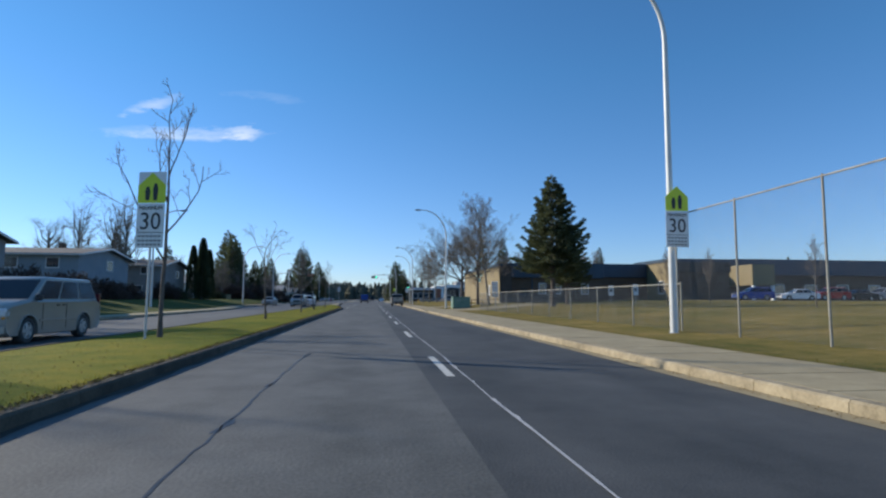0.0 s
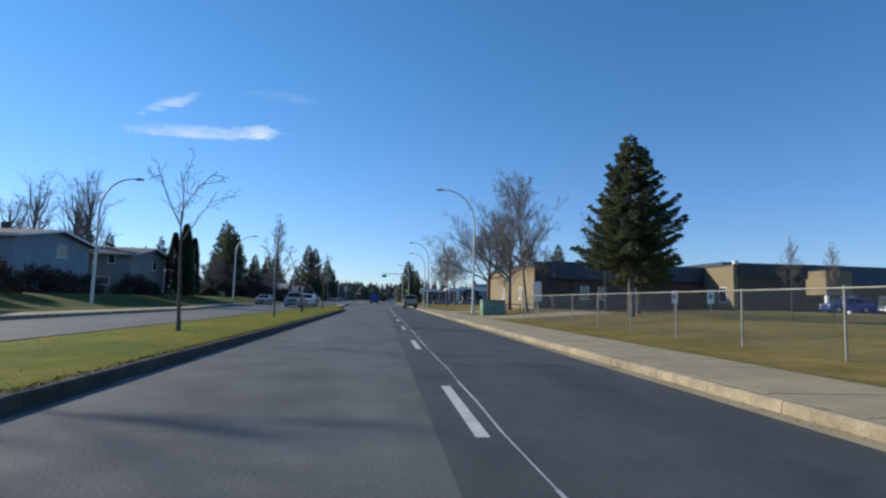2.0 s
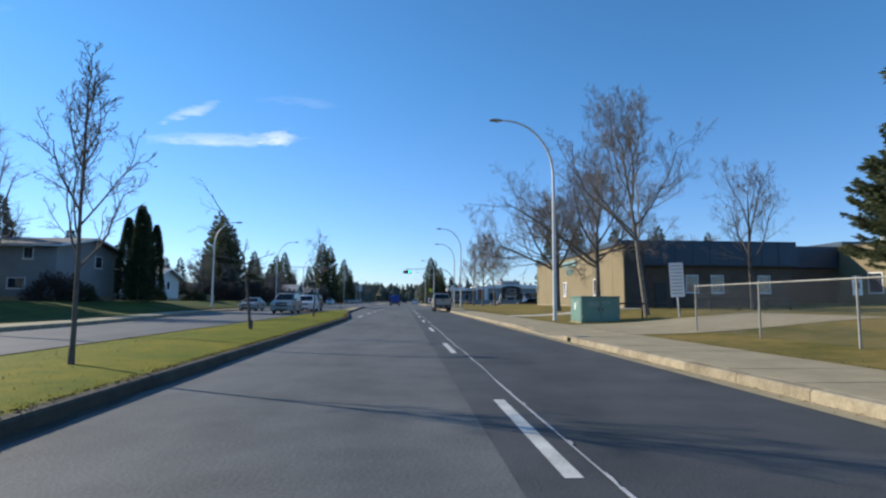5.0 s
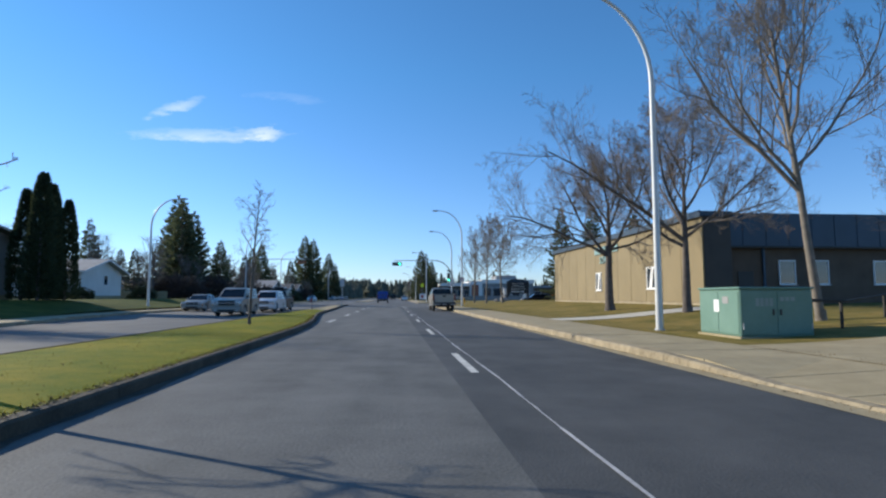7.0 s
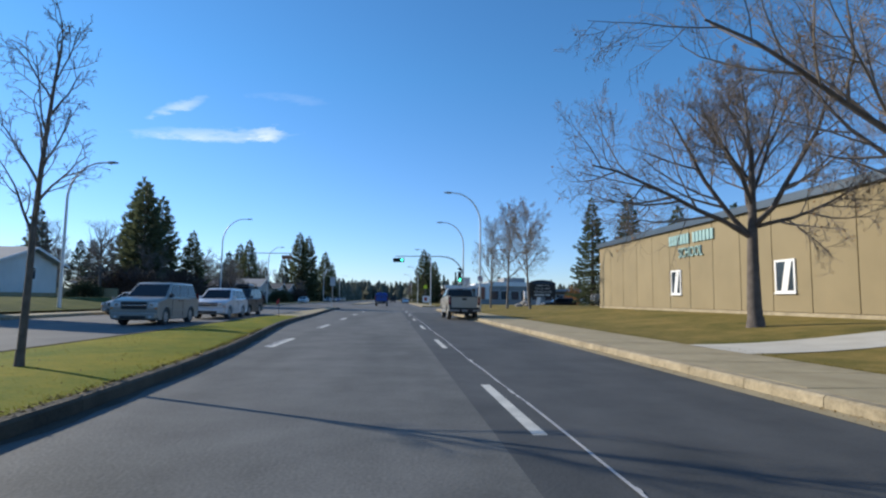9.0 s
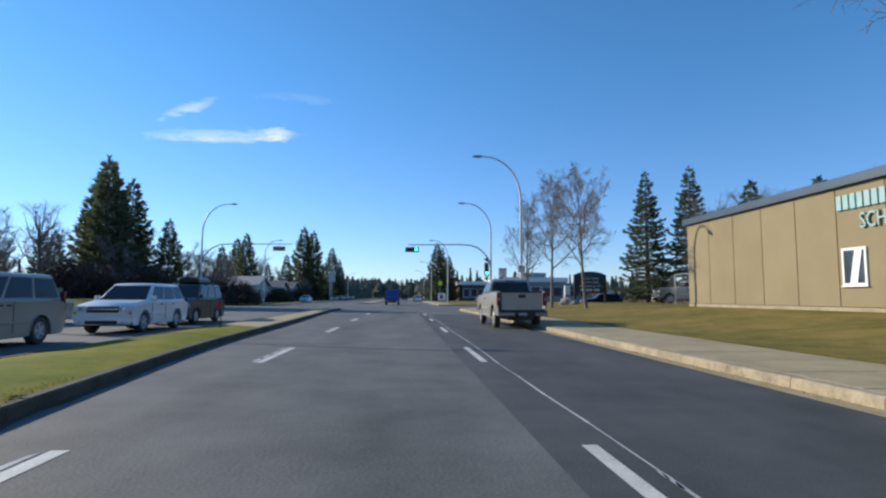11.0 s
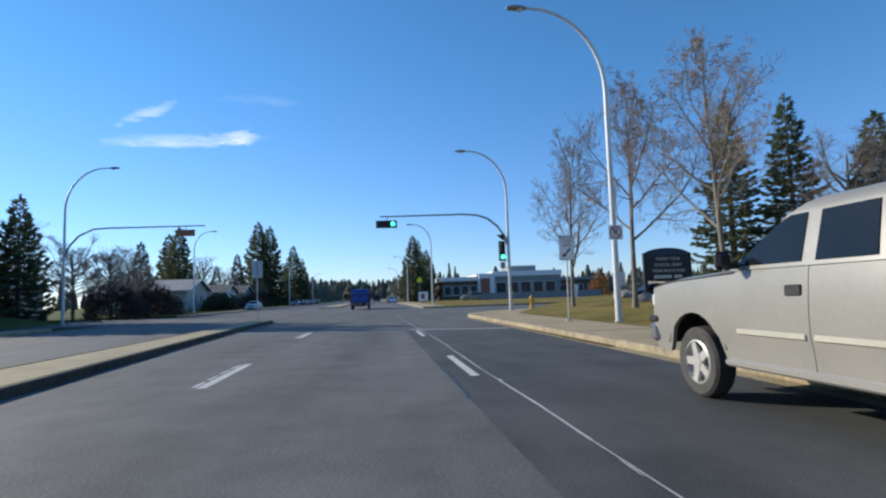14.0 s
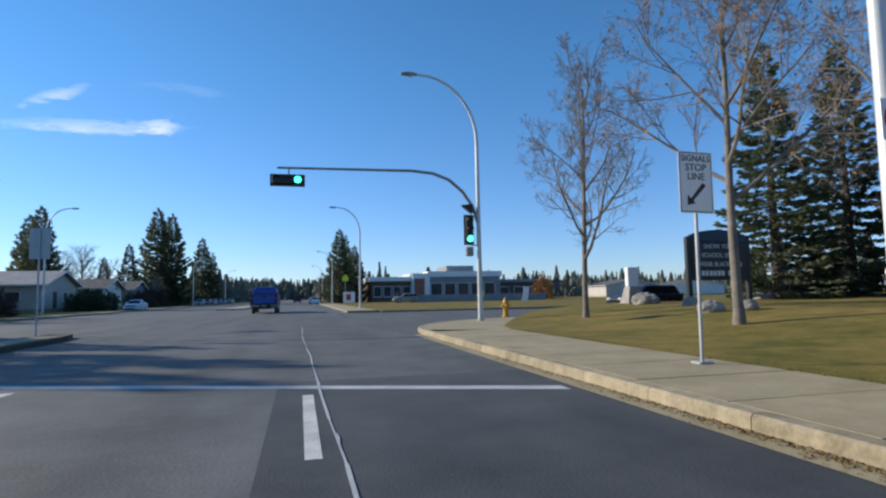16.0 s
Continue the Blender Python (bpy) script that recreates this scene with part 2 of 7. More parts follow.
BOARD_BLACK = material("board_black", (0.012, 0.013, 0.014), (0.02, 0.021, 0.022), 0.35, scale=3)
LETTER_PALE = material("pale_letters", (0.72, 0.72, 0.68), (0.8, 0.8, 0.76), 0.5, scale=3)
LETTER_TEAL = material("teal_letters", (0.22, 0.38, 0.37), (0.31, 0.46, 0.45), 0.5, scale=3)
FADED = material("faded_print", (0.2, 0.26, 0.24), (0.27, 0.33, 0.3), 0.6, scale=3)
ROCK = material("boulder", (0.2, 0.18, 0.16), (0.4, 0.37, 0.33), 0.9, scale=2.5, fine=25, bump=0.6, world_space=False, objects=0.4)
HYDRANT = material("hydrant_paint", (0.5, 0.27, 0.02), (0.6, 0.34, 0.03), 0.5, scale=4)
TYRE = material("tyre_rubber", (0.035, 0.034, 0.032), (0.075, 0.07, 0.064), 0.85, scale=6)
RIM = material("alloy_rim", (0.42, 0.41, 0.385), (0.54, 0.53, 0.5), 0.35, 0.25, scale=5)
CHROME = material("chrome", (0.55, 0.55, 0.56), (0.66, 0.66, 0.66), 0.2, 0.9, scale=5)
CAR_GLASS = material("tinted_glass", (0.008, 0.01, 0.012), (0.014, 0.017, 0.02), 0.06, scale=2, spec=0.35)
DULL_STEEL = material("dull_chrome", (0.2, 0.2, 0.2), (0.34, 0.335, 0.33), 0.42, 0.6, scale=4, fine=30, world_space=False)
LENS_PINK = material("pale_red_lens", (0.35, 0.1, 0.11), (0.45, 0.16, 0.16), 0.15, scale=4)
MOULDING = material("bright_moulding", (0.5, 0.48, 0.4), (0.62, 0.6, 0.5), 0.3, 0.3, scale=4)
TAIL_RED = material("tail_lens", (0.07, 0.003, 0.006), (0.12, 0.006, 0.01), 0.15, scale=4)
HEAD_LENS = material("head_lens", (0.55, 0.57, 0.58), (0.7, 0.7, 0.7), 0.1, scale=4)
AMBER = material("amber_lens", (0.6, 0.2, 0.02), (0.7, 0.28, 0.03), 0.2, scale=4)
GREEN_ON = lamp_material("green_signal", (0.05, 0.95, 0.55), 4.0)
SIGNAL_BACK = material("signal_backplate", (0.3, 0.11, 0.05), (0.42, 0.16, 0.08), 0.6, scale=3)


def paint(name, c):
    return material(name, tuple(v * 0.92 for v in c), tuple(min(1, v * 1.06) for v in c), 0.28, 0.25, scale=1.5, fine=20, world_space=False)


# ---- mesh helpers ----
class Shape:
    """Collects corners and faces of one mesh."""

    def __init__(self):
        self.v, self.f = [], []

    def add(self, verts, faces):
        k = len(self.v)
        self.v += [tuple(p) for p in verts]
        self.f += [tuple(i + k for i in f) for f in faces]
        return self

    def box(self, x0, x1, y0, y1, z0, z1, r=0.0):
        """A box with edges broken by r along its upright and upper edges."""
        if r <= 0:
            p = [(x, y, z) for z in (z0, z1) for x, y in ((x0, y0), (x1, y0), (x1, y1), (x0, y1))]
            return self.add(p, [(3, 2, 1, 0), (4, 5, 6, 7), (0, 1, 5, 4), (1, 2, 6, 5), (2, 3, 7, 6), (3, 0, 4, 7)])
        ring = [(x0 + r, y0), (x1 - r, y0), (x1, y0 + r), (x1, y1 - r), (x1 - r, y1), (x0 + r, y1), (x0, y1 - r), (x0, y0 + r)]
        cx, cy = (x0 + x1) / 2, (y0 + y1) / 2
        def shrink(q):
            return [(x - math.copysign(r, x - cx), y - math.copysign(r, y - cy)) for x, y in q]
        p = [(x, y, z0 + r) for x, y in ring] + [(x, y, z1 - r) for x, y in ring] + [(x, y, z1) for x, y in shrink(ring)] + [(x, y, z0) for x, y in shrink(ring)]
        f = []
        for a, b in ((24, 0), (0, 8), (8, 16)):
            f += [(a + i, a + (i + 1) % 8, b + (i + 1) % 8, b + i) for i in range(8)]
        f += [tuple(range(16, 24)), tuple(range(31, 23, -1))]
        return self.add(p, f)

    def tube(self, pts, radii, n=8, cap=True):
        """A round tube along points with a radius at each."""
        pts = [Vector(p) for p in pts]
        k, up = len(self.v), None
        for i, p in enumerate(pts):
            d = (pts[min(i + 1, len(pts) - 1)] - pts[max(i - 1, 0)]).normalized()
            if up is None:
                up = Vector((1, 0, 0)) if abs(d.z) > 0.9 else Vector((0, 0, 1))
            a = up.cross(d)
            if a.length < 1e-4:
                a = Vector((0, 1, 0)).cross(d)
            a.normalize()
            b = d.cross(a)
            up = b
            for j in range(n):
                t = 2 * math.pi * j / n
                q = p + radii[i] * (math.cos(t) * a + math.sin(t) * b)
                self.v.append((q.x, q.y, q.z))
        for i in range(len(pts) - 1):
            for j in range(n):
                self.f.append((k + i * n + j, k + i * n + (j + 1) % n, k + (i + 1) * n + (j + 1) % n, k + (i + 1) * n + j))
        if cap:
            e = k + (len(pts) - 1) * n
            self.f += [tuple(k + j for j in range(n - 1, -1, -1)), tuple(e + j for j in range(n))]
        return self

    def prism(self, ring, axis, a, b):
        """A closed outline pulled out along an axis (0 x, 1 y, 2 z)."""
        def put(u, v, w):
            return ((w, u, v), (u, w, v), (u, v, w))[axis]
        n = len(ring)
        p = [put(u, v, a) for u, v in ring] + [put(u, v, b) for u, v in ring]
        f = [tuple(range(n - 1, -1, -1)), tuple(range(n, 2 * n))] + [(i, (i + 1) % n, n + (i + 1) % n, n + i) for i in range(n)]
        return self.add(p, f)

    def disc(self, c, axis, r, t, n=16):
        """A short round plate."""
        d = [0, 0, 0]
        d[axis] = t
        return self.tube([c, (c[0] + d[0], c[1] + d[1], c[2] + d[2])], [r, r], n)

    def mesh(self, name, smooth=False):
        me = bpy.data.meshes.new(name)
        me.from_pydata(self.v, [], self.f)
        me.update()
        bm = bmesh.new()
        bm.from_mesh(me)
        bmesh.ops.recalc_face_normals(bm, faces=bm.faces)
        bm.to_mesh(me)
        bm.free()
        if smooth:
            me.polygons.foreach_set("use_smooth", [True] * len(me.polygons))
            me.set_sharp_from_angle(angle=radians(38))
        return me


def part(name, shape, mat, parent=None, label="", smooth=False, at=None):
    """One mesh object, as a rule under a thing or one of its parts."""
    me = shape if isinstance(shape, bpy.types.Mesh) else shape.mesh(name, smooth)
    if not me.materials:
        me.materials.append(mat)
    ob = new(name, me)
    if parent is not None:
        ob.parent = parent
    if at is not None:
        ob.matrix_basis = at
    if label:
        tagged(ob, label)
    return ob


def thing(name, m, label, category, group=""):
    ob = new(name)
    ob.empty_display_size = 0.2
    ob.matrix_basis = m
    return tagged(ob, label, category, group)


def structure(name, shape, mat, label, category="", smooth=False):
    return tagged(part(name, shape, mat, None, "", smooth), label, category, "", "structure")


def text_mesh(words, size, depth=0.004):
    """Lettering as a mesh in the xz plane that faces -y, centred."""
    cu = bpy.data.curves.new("lettering", "FONT")
    cu.body, cu.size, cu.extrude, cu.align_x, cu.align_y, cu.resolution_u = words, size, depth, "CENTER", "CENTER", 3
    ob = bpy.data.objects.new("lettering", cu)
    scene.collection.objects.link(ob)
    me = bpy.data.meshes.new_from_object(ob.evaluated_get(bpy.context.evaluated_depsgraph_get()))
    me.materials.clear()
    bpy.data.objects.remove(ob)
    bpy.data.curves.remove(cu)
    me.transform(Matrix.Rotation(radians(90), 4, "X"))
    return me


def smooth_step(t):
    t = min(1, max(0, t))
    return t * t * (3 - 2 * t)

# ---- ground, roads, kerbs ----
def lawn_right(x, y):
    return 0.16 + 0.55 * smooth_step((x - 8) / 9) + 0.42 * smooth_step((x - 22) / 22)


def lawn_left(x, y):
    return 0.14 + 0.85 * smooth_step((-17.8 - x) / 8)


def kerb_right(y):
    return 5.12 - 0.14 * smooth_step((y + 5) / 40)


def kerb_median(y):
    """Edge of the median towards our lanes."""
    return -3.28 - 1.85 * smooth_step((y - 64) / 25) - 1.0 * smooth_step((y - 86) / 34)


def kerb_left(y):
    """Far kerb of the opposite carriageway."""
    return -14.3 - 3.8 * smooth_step((y - 56) / 32)


def strip(left, right, y0, y1, step, z, cols=1, edge=None):
    """A surface between two edge lines along y."""
    s = Shape()
    n = max(1, round((y1 - y0) / step))
    for i in range(n + 1):
        y = y0 + (y1 - y0) * i / n
        a, b = left(y) if callable(left) else left, right(y) if callable(right) else right
        for j in range(cols + 1):
            x = a + (b - a) * j / cols
            s.v.append((x, y, z(x, y) if callable(z) else z))
    w = cols + 1
    for i in range(n):
        for j in range(cols):
            k = i * w + j
            s.f.append((k, k + 1, k + w + 1, k + w))
    return s


g = Shape()
edges = [-3500, -900, -300, -120, -60, 0, 60, 120, 300, 900, 3500]
for i in range(11):
    for j in range(11):
        g.v.append((edges[i], edges[j] + 120, -0.06))
g.f = [(i * 11 + j, (i + 1) * 11 + j, (i + 1) * 11 + j + 1, i * 11 + j + 1) for i in range(10) for j in range(10)]
structure("ground", g, GRASS, "dry autumn grass ground reaching the horizon", "ground")

SEAM = 0.86
structure("road", strip(kerb_median, SEAM, -40, 131, 3, 0.0), ASPHALT_OLD, "worn grey asphalt lanes beside the median", "road")
structure("road_kerb_lane", strip(SEAM, kerb_right, -40, 112, 3, 0.0), ASPHALT_NEW, "newer dark asphalt kerb lane", "road")
structure("road_junction", strip(SEAM, lambda y: kerb_right(y) if y < 117 else 14.0, 112, 131, 1, -0.001), ASPHALT_OLD, "worn asphalt in front of the junction", "road")
structure("road_opposite", strip(lambda y: kerb_left(y), -7.0, -40, 131, 3, -0.008, 2), ASPHALT_LEFT, "grey asphalt opposite carriageway", "road")
structure("road_crossing", strip(-120, 160, 129, 148, 19, -0.004, 4), ASPHALT_OLD, "worn asphalt cross street at the junction", "road")
structure("road_ahead", strip(-18.2, 4.9, 148, 900, 20, -0.003, 2), ASPHALT_LEFT, "grey asphalt road running into the distance", "road")

structure("road_turn", strip(-7.5, -5.9, 122, 131, 3, -0.002), ASPHALT_OLD, "worn asphalt at the end of the median", "road")

# lawns
LAWN_EDGE = lambda y: 7.5 if y < 120 else 7.5 + 4.6 * ((y - 120) / 9.1) ** 1.3
structure("lawn_school", strip(LAWN_EDGE, 22, -40, 129.1, 1.9, lawn_right, 18), GRASS, "autumn school lawn beside the pavement", "lawn", True)
structure("lawn_school_field", strip(22, 170, -40, 129.1, 20, lawn_right, 40), GRASS, "gently rising autumn school field", "lawn", True)
structure("lawn_field", strip(7.4, 160, 148.3, 420, 20, 0.12, 4), GRASS, "dry playing field past the cross street", "lawn")
structure("lawn_houses", strip(lambda y: -28.0, lambda y: kerb_left(y) - 1.75, -40, 129, 3, lawn_left, 14), GRASS_GREEN, "raised front lawns before the houses", "lawn", True)
structure("lawn_gardens", strip(-140, -28, -40, 129, 20, 0.99, 4), GRASS_GREEN, "level gardens round the houses", "lawn")
structure("lawn_far_houses", strip(-120, -20.2, 149, 600, 20, 0.14, 4), GRASS_GREEN, "front lawns along the far block", "lawn")
MEDIAN_LEFT = -7.4
structure("median_lawn", strip(MEDIAN_LEFT + 0.16, lambda y: kerb_median(y) - 0.16, -40, 90.5, 2, lambda x, y: 0.13 + 0.07 * math.sin(math.pi * min(1, max(0, (x + 7.4) / (7.4 + kerb_median(y))))), 8), GRASS_MEDIAN, "yellow-green autumn grass on the median", "lawn", True)
structure("median_paving", strip(MEDIAN_LEFT + 0.16, lambda y: kerb_median(y) - 0.16, 90.5, 124.5, 2, 0.145), CONCRETE, "concrete paving on the narrow median end", "pavement")

# fallen leaves and grass tufts caught along the kerbs
rng = random.Random(4)
bl = Shape()
for k in range(9000):
    y = rng.uniform(0, 118) if k < 6000 else 102 + abs(rng.gauss(0, 4.5))
    if k >= 6000:
        x, z = kerb_right(y) - abs(rng.gauss(0, 0.1)) - 0.01, 0.012
    elif rng.random() < 0.6:
        x, z = kerb_right(y) - abs(rng.gauss(0, 0.12)) - 0.01, 0.012
    else:
        x, z = kerb_right(y) + rng.uniform(2.35, 2.9), 0.175
    r = rng.uniform(0.008, 0.02)
    a = rng.uniform(0, 6.28)
    c, s_ = r * math.cos(a), r * math.sin(a)
    bl.add([(x + c, y + s_, z), (x - s_ * 0.6, y + c * 0.6, z + rng.uniform(0, 0.015)), (x - c, y - s_, z), (x + s_ * 0.6, y - c * 0.6, z + rng.uniform(0, 0.01))], [(0, 1, 2, 3)])
me = bpy.data.meshes.new("fallen_leaves")
me.from_pydata(bl.v, [], bl.f)
me.materials.append(DEAD_LEAF)
tagged(new("fallen_leaves", me), "brown fallen leaves along the kerb", "leaves", "", "stuff")

# leaves and dead grass on the median, thickest along its kerb
rng = random.Random(21)
ml = Shape()
for k in range(8200):
    y = 2.5 + 74 * rng.random() ** 1.3
    edge = kerb_median(y) - 0.15
    x = edge + rng.gauss(0, 0.035) if k < 5600 else edge - 3.6 * rng.random()
    z = 0.13 + 0.07 * math.sin(math.pi * min(1, max(0, (x + 7.4) / (7.4 + kerb_median(y))))) + (0.03 if k < 5600 else 0.02)
    r, a = rng.uniform(0.008, 0.03 if k < 5600 else 0.017), rng.uniform(0, 6.28)
    c, s_ = r * math.cos(a), r * math.sin(a)
    ml.add([(x + c, y + s_, z), (x - s_ * 0.6, y + c * 0.6, z + rng.uniform(0, 0.025)), (x - c, y - s_, z), (x + s_ * 0.6, y - c * 0.6, z + rng.uniform(-0.01, 0.01))], [(0, 1, 2, 3)])
me = bpy.data.meshes.new("median_litter")
me.from_pydata(ml.v, [], ml.f)
me.materials.append(DEAD_LEAF)
tagged(new("median_litter", me), "dead grass and small brown leaves on the median", "leaves", "", "stuff")

# short grass on the median and along the pavement
rng = random.Random(12)
gr = Shape()
for k in range(62000):
    if k < 46000:
        y = 3.0 + 75 * rng.random() ** 1.2
        edge = kerb_median(y) - 0.15
        x = edge - abs(rng.gauss(0, 0.12)) if k % 5 == 0 else rng.uniform(-7.2, edge)
        z = 0.13 + 0.07 * math.sin(math.pi * min(1, max(0, (x + 7.4) / (7.4 + kerb_median(y)))))
    else:
        y = rng.uniform(8, 119)
        x = 7.5 + abs(rng.gauss(0, 0.08 if k % 3 else 1.2))
        if 49 < y < 57 or 68.8 < y < 72.6:
            continue
        z = lawn_right(x, y)
    h, w, a = rng.uniform(0.006, 0.02) + (0.02 if k % 5 == 0 else 0), rng.uniform(0.003, 0.007), rng.uniform(0, 6.28)
    c, s_ = w * math.cos(a), w * math.sin(a)
    gr.add([(x - c, y - s_, z - 0.01), (x + c, y + s_, z - 0.01), (x + rng.gauss(0, 0.025), y + rng.gauss(0, 0.025), z + h)], [(0, 1, 2)])
me = bpy.data.meshes.new("grass")
me.from_pydata(gr.v, [], gr.f)
me.materials.append(BLADE)
tagged(new("grass", me), "short yellow-green grass blades on the verges", "grass", "", "stuff")
# markings
def flat(name, ring, mat, label, z=0.004, t=0.0):
    s = Shape()
    s.add([(x, y, z) for x, y in ring], [tuple(range(len(ring)))])
    return structure(name, s, mat, label, "road marking")


for k in range(-1, 12):
    y = 8.81 + 9 * k
    flat("lane_dash", [(1.2, y), (1.335, y), (1.33, min(y + 3, 110.75)), (1.195, min(y + 3, 110.75))], PAINT_ROAD, "white painted lane dash on asphalt")
for k in range(5):
    y, x = 71.8 + 9.05 * k + (1.25 if k == 4 else 0), -3.1 + 0.075 * k
    flat("turn_lane_dash", [(x, y), (x + 0.15, y), (x + 0.17, y + 3.1), (x + 0.02, y + 3.1)], PAINT_ROAD, "white painted turn lane dash on asphalt")
    for j in range(4):
        q = y + 0.15 + 0.75 * j
        flat("turn_lane_ghost", [(x - 0.11, q), (x - 0.04 + 0.008 * j, q), (x - 0.025, q + 0.5 + 0.05 * j), (x - 0.1 + 0.01 * j, q + 0.55)], PAINT_THIN, "worn older paint beside a turn lane dash")
flat("stop_line", [(-3.3, 112.95), (4.55, 110.0), (4.55, 110.3), (-3.3, 113.25)], PAINT_THIN, "worn white stop line across the lanes")
flat("turn_lane_line", [(-5.9, 113.9), (-3.2, 112.9), (-3.2, 113.2), (-5.9, 114.2)], PAINT_ROAD, "worn white stop line in the turn lane")
thin = Shape()
for i in range(84):
    y0 = -6 + i * 1.6
    ya = y0 + (0.45 if i == 41 else 0)
    x0, x1 = (1.505 + 0.018 * math.sin(v * 0.61) + 0.012 * math.sin(v * 1.7) - 0.28 * smooth_step((v - 104) / 22) for v in (y0, y0 + 1.6))
    w = 0.014 + 0.005 * math.sin(i * 2.1)
    thin.add([(x0 - w, ya, 0.009), (x0 + w, ya, 0.009), (x1 + w, y0 + 1.6, 0.009), (x1 - w, y0 + 1.6, 0.009)], [(0, 1, 2, 3)])
rng = random.Random(33)
for _ in range(60):
    y = rng.uniform(2, 112)
    x = 1.505 + rng.uniform(-0.012, 0.014) - 0.28 * smooth_step((y - 104) / 22)
    w, l = rng.uniform(0.008, 0.02), rng.uniform(0.08, 0.4)
    thin.add([(x - w, y, 0.0095), (x + w * 0.4, y - l * 0.2, 0.0095), (x + w * 1.3, y + l * 0.4, 0.0095), (x + w * 0.3, y + l, 0.0095), (x - w * 0.8, y + l * 0.6, 0.0095)], [(0, 1, 2, 3, 4)])
structure("seam_line", thin, PAINT_THIN, "thin pale line along the pavement seam", "road marking")


def crack(name, pts, w, mat=None, seed=1):
    rg = random.Random(seed)
    line = []
    for (xa, ya), (xb, yb) in zip(pts, pts[1:]):
        n = max(2, int(math.hypot(xb - xa, yb - ya) / 0.25))
        for i in range(n):
            line.append((xa + (xb - xa) * i / n + rg.uniform(-0.03, 0.03), ya + (yb - ya) * i / n + rg.uniform(-0.05, 0.05)))
    s = Shape()
    for (xa, ya), (xb, yb) in zip(line, line[1:]):
        d = math.hypot(xb - xa, yb - ya) or 1
        nx, ny = -(yb - ya) / d, (xb - xa) / d
        a, b = w * rg.uniform(0.6, 1.3), w * rg.uniform(0.6, 1.3)
        s.add([(xa - nx * a, ya - ny * a, 0.003), (xa + nx * a, ya + ny * a, 0.003), (xb + nx * b, yb + ny * b, 0.003), (xb - nx * b, yb - ny * b, 0.003)], [(0, 1, 2, 3)])
    return structure(name, s, mat or TAR, "dark sealed crack in the asphalt", "road crack")


crack("crack_lengthwise", [(-1.38, -2), (-1.37, 4), (-1.4, 8), (-1.34, 12.2), (-1.3, 13)], 0.013, seed=2)
for k, (xa, ya, xb, yb, w) in enumerate(((-1.41, 8.1, -1.39, 8.5, 0.035), (-1.36, 12.0, -1.33, 12.9, 0.04), (-1.38, 5.4, -1.38, 6.2, 0.028),
                                         (0.84, 86.5, 0.87, 90.2, 0.03), (0.85, 97.0, 0.88, 100.5, 0.025))):
    crack("crack_short", [(xa, ya), ((xa + xb) / 2 + 0.05, (ya + yb) / 2), (xb, yb)], w, seed=30 + k)

# kerbs, one cast length after another
def kerb_run(name, edge, y0, y1, length, width, side, mat, label, drop=None, gap=None):
    root = tagged(new(name), label, "kerb", "", "structure")
    n = round((y1 - y0) / length)
    for i in range(n):
        a, b = y0 + (y1 - y0) * i / n + 0.006, y0 + (y1 - y0) * (i + 1) / n - 0.006
        if gap is not None and a < gap < b:
            continue
        xa, xb = edge(a), edge(b)
        w = width * side
        p = []
        for x, y in ((xa, a), (xb, b)):
            top = drop(y) if drop else 0.15
            p += [(x, y, -0.1), (x + 0.012 * side, y, top - 0.03), (x + 0.04 * side, y, top), (x + w, y, top + 0.006), (x + w, y, -0.1)]
        s = Shape().add(p, [(0, 1, 6, 5), (1, 2, 7, 6), (2, 3, 8, 7), (3, 4, 9, 8), (4, 3, 2, 1, 0), (5, 6, 7, 8, 9)])
        part("kerb_stone", s, mat, root)
    return root


def school_kerb_top(y):
    """The kerb drops to the road where the drive crosses it."""
    return 0.15 - 0.11 * smooth_step((y - 48.7) / 0.9) * smooth_step((54.2 - y) / 1.5)


kerb_run("kerb_school_side", kerb_right, -8, 121, 1.5, 0.2, 1, KERB, "pale concrete kerb along the school pavement", school_kerb_top, 48.3)
kerb_run("kerb_median_side", kerb_median, -8, 124, 3.0, 0.16, -1, KERB_DIRT_SHADE, "stained concrete kerb along the median, coloured darker for shade")
kerb_run("kerb_median_far", lambda y: MEDIAN_LEFT, -8, 124, 6.0, 0.16, 1, KERB_DIRT_SHADE, "concrete kerb on the far median side")
kerb_run("kerb_houses_side", kerb_left, -8, 124, 6.0, 0.2, -1, KERB, "concrete kerb along the house side")
# dirt strip, coloured dark to paint in the kerb's shadow on the road
structure("gutter_median", strip(kerb_median, lambda y: kerb_median(y) + 0.13 + 0.05 * math.sin(y * 1.7) + 0.04 * math.sin(y * 4.1), -8, 124, 0.5, 0.005), GUTTER_DIRT_SHADE, "dirt and leaf litter along the median kerb, with its shadow painted in", "road")
gut = strip(lambda y: kerb_right(y) - 0.3, lambda y: kerb_right(y) + 0.02, -8, 121, 3, 0.006)
structure("gutter", gut, CONCRETE, "narrow concrete gutter beside the kerb", "gutter")


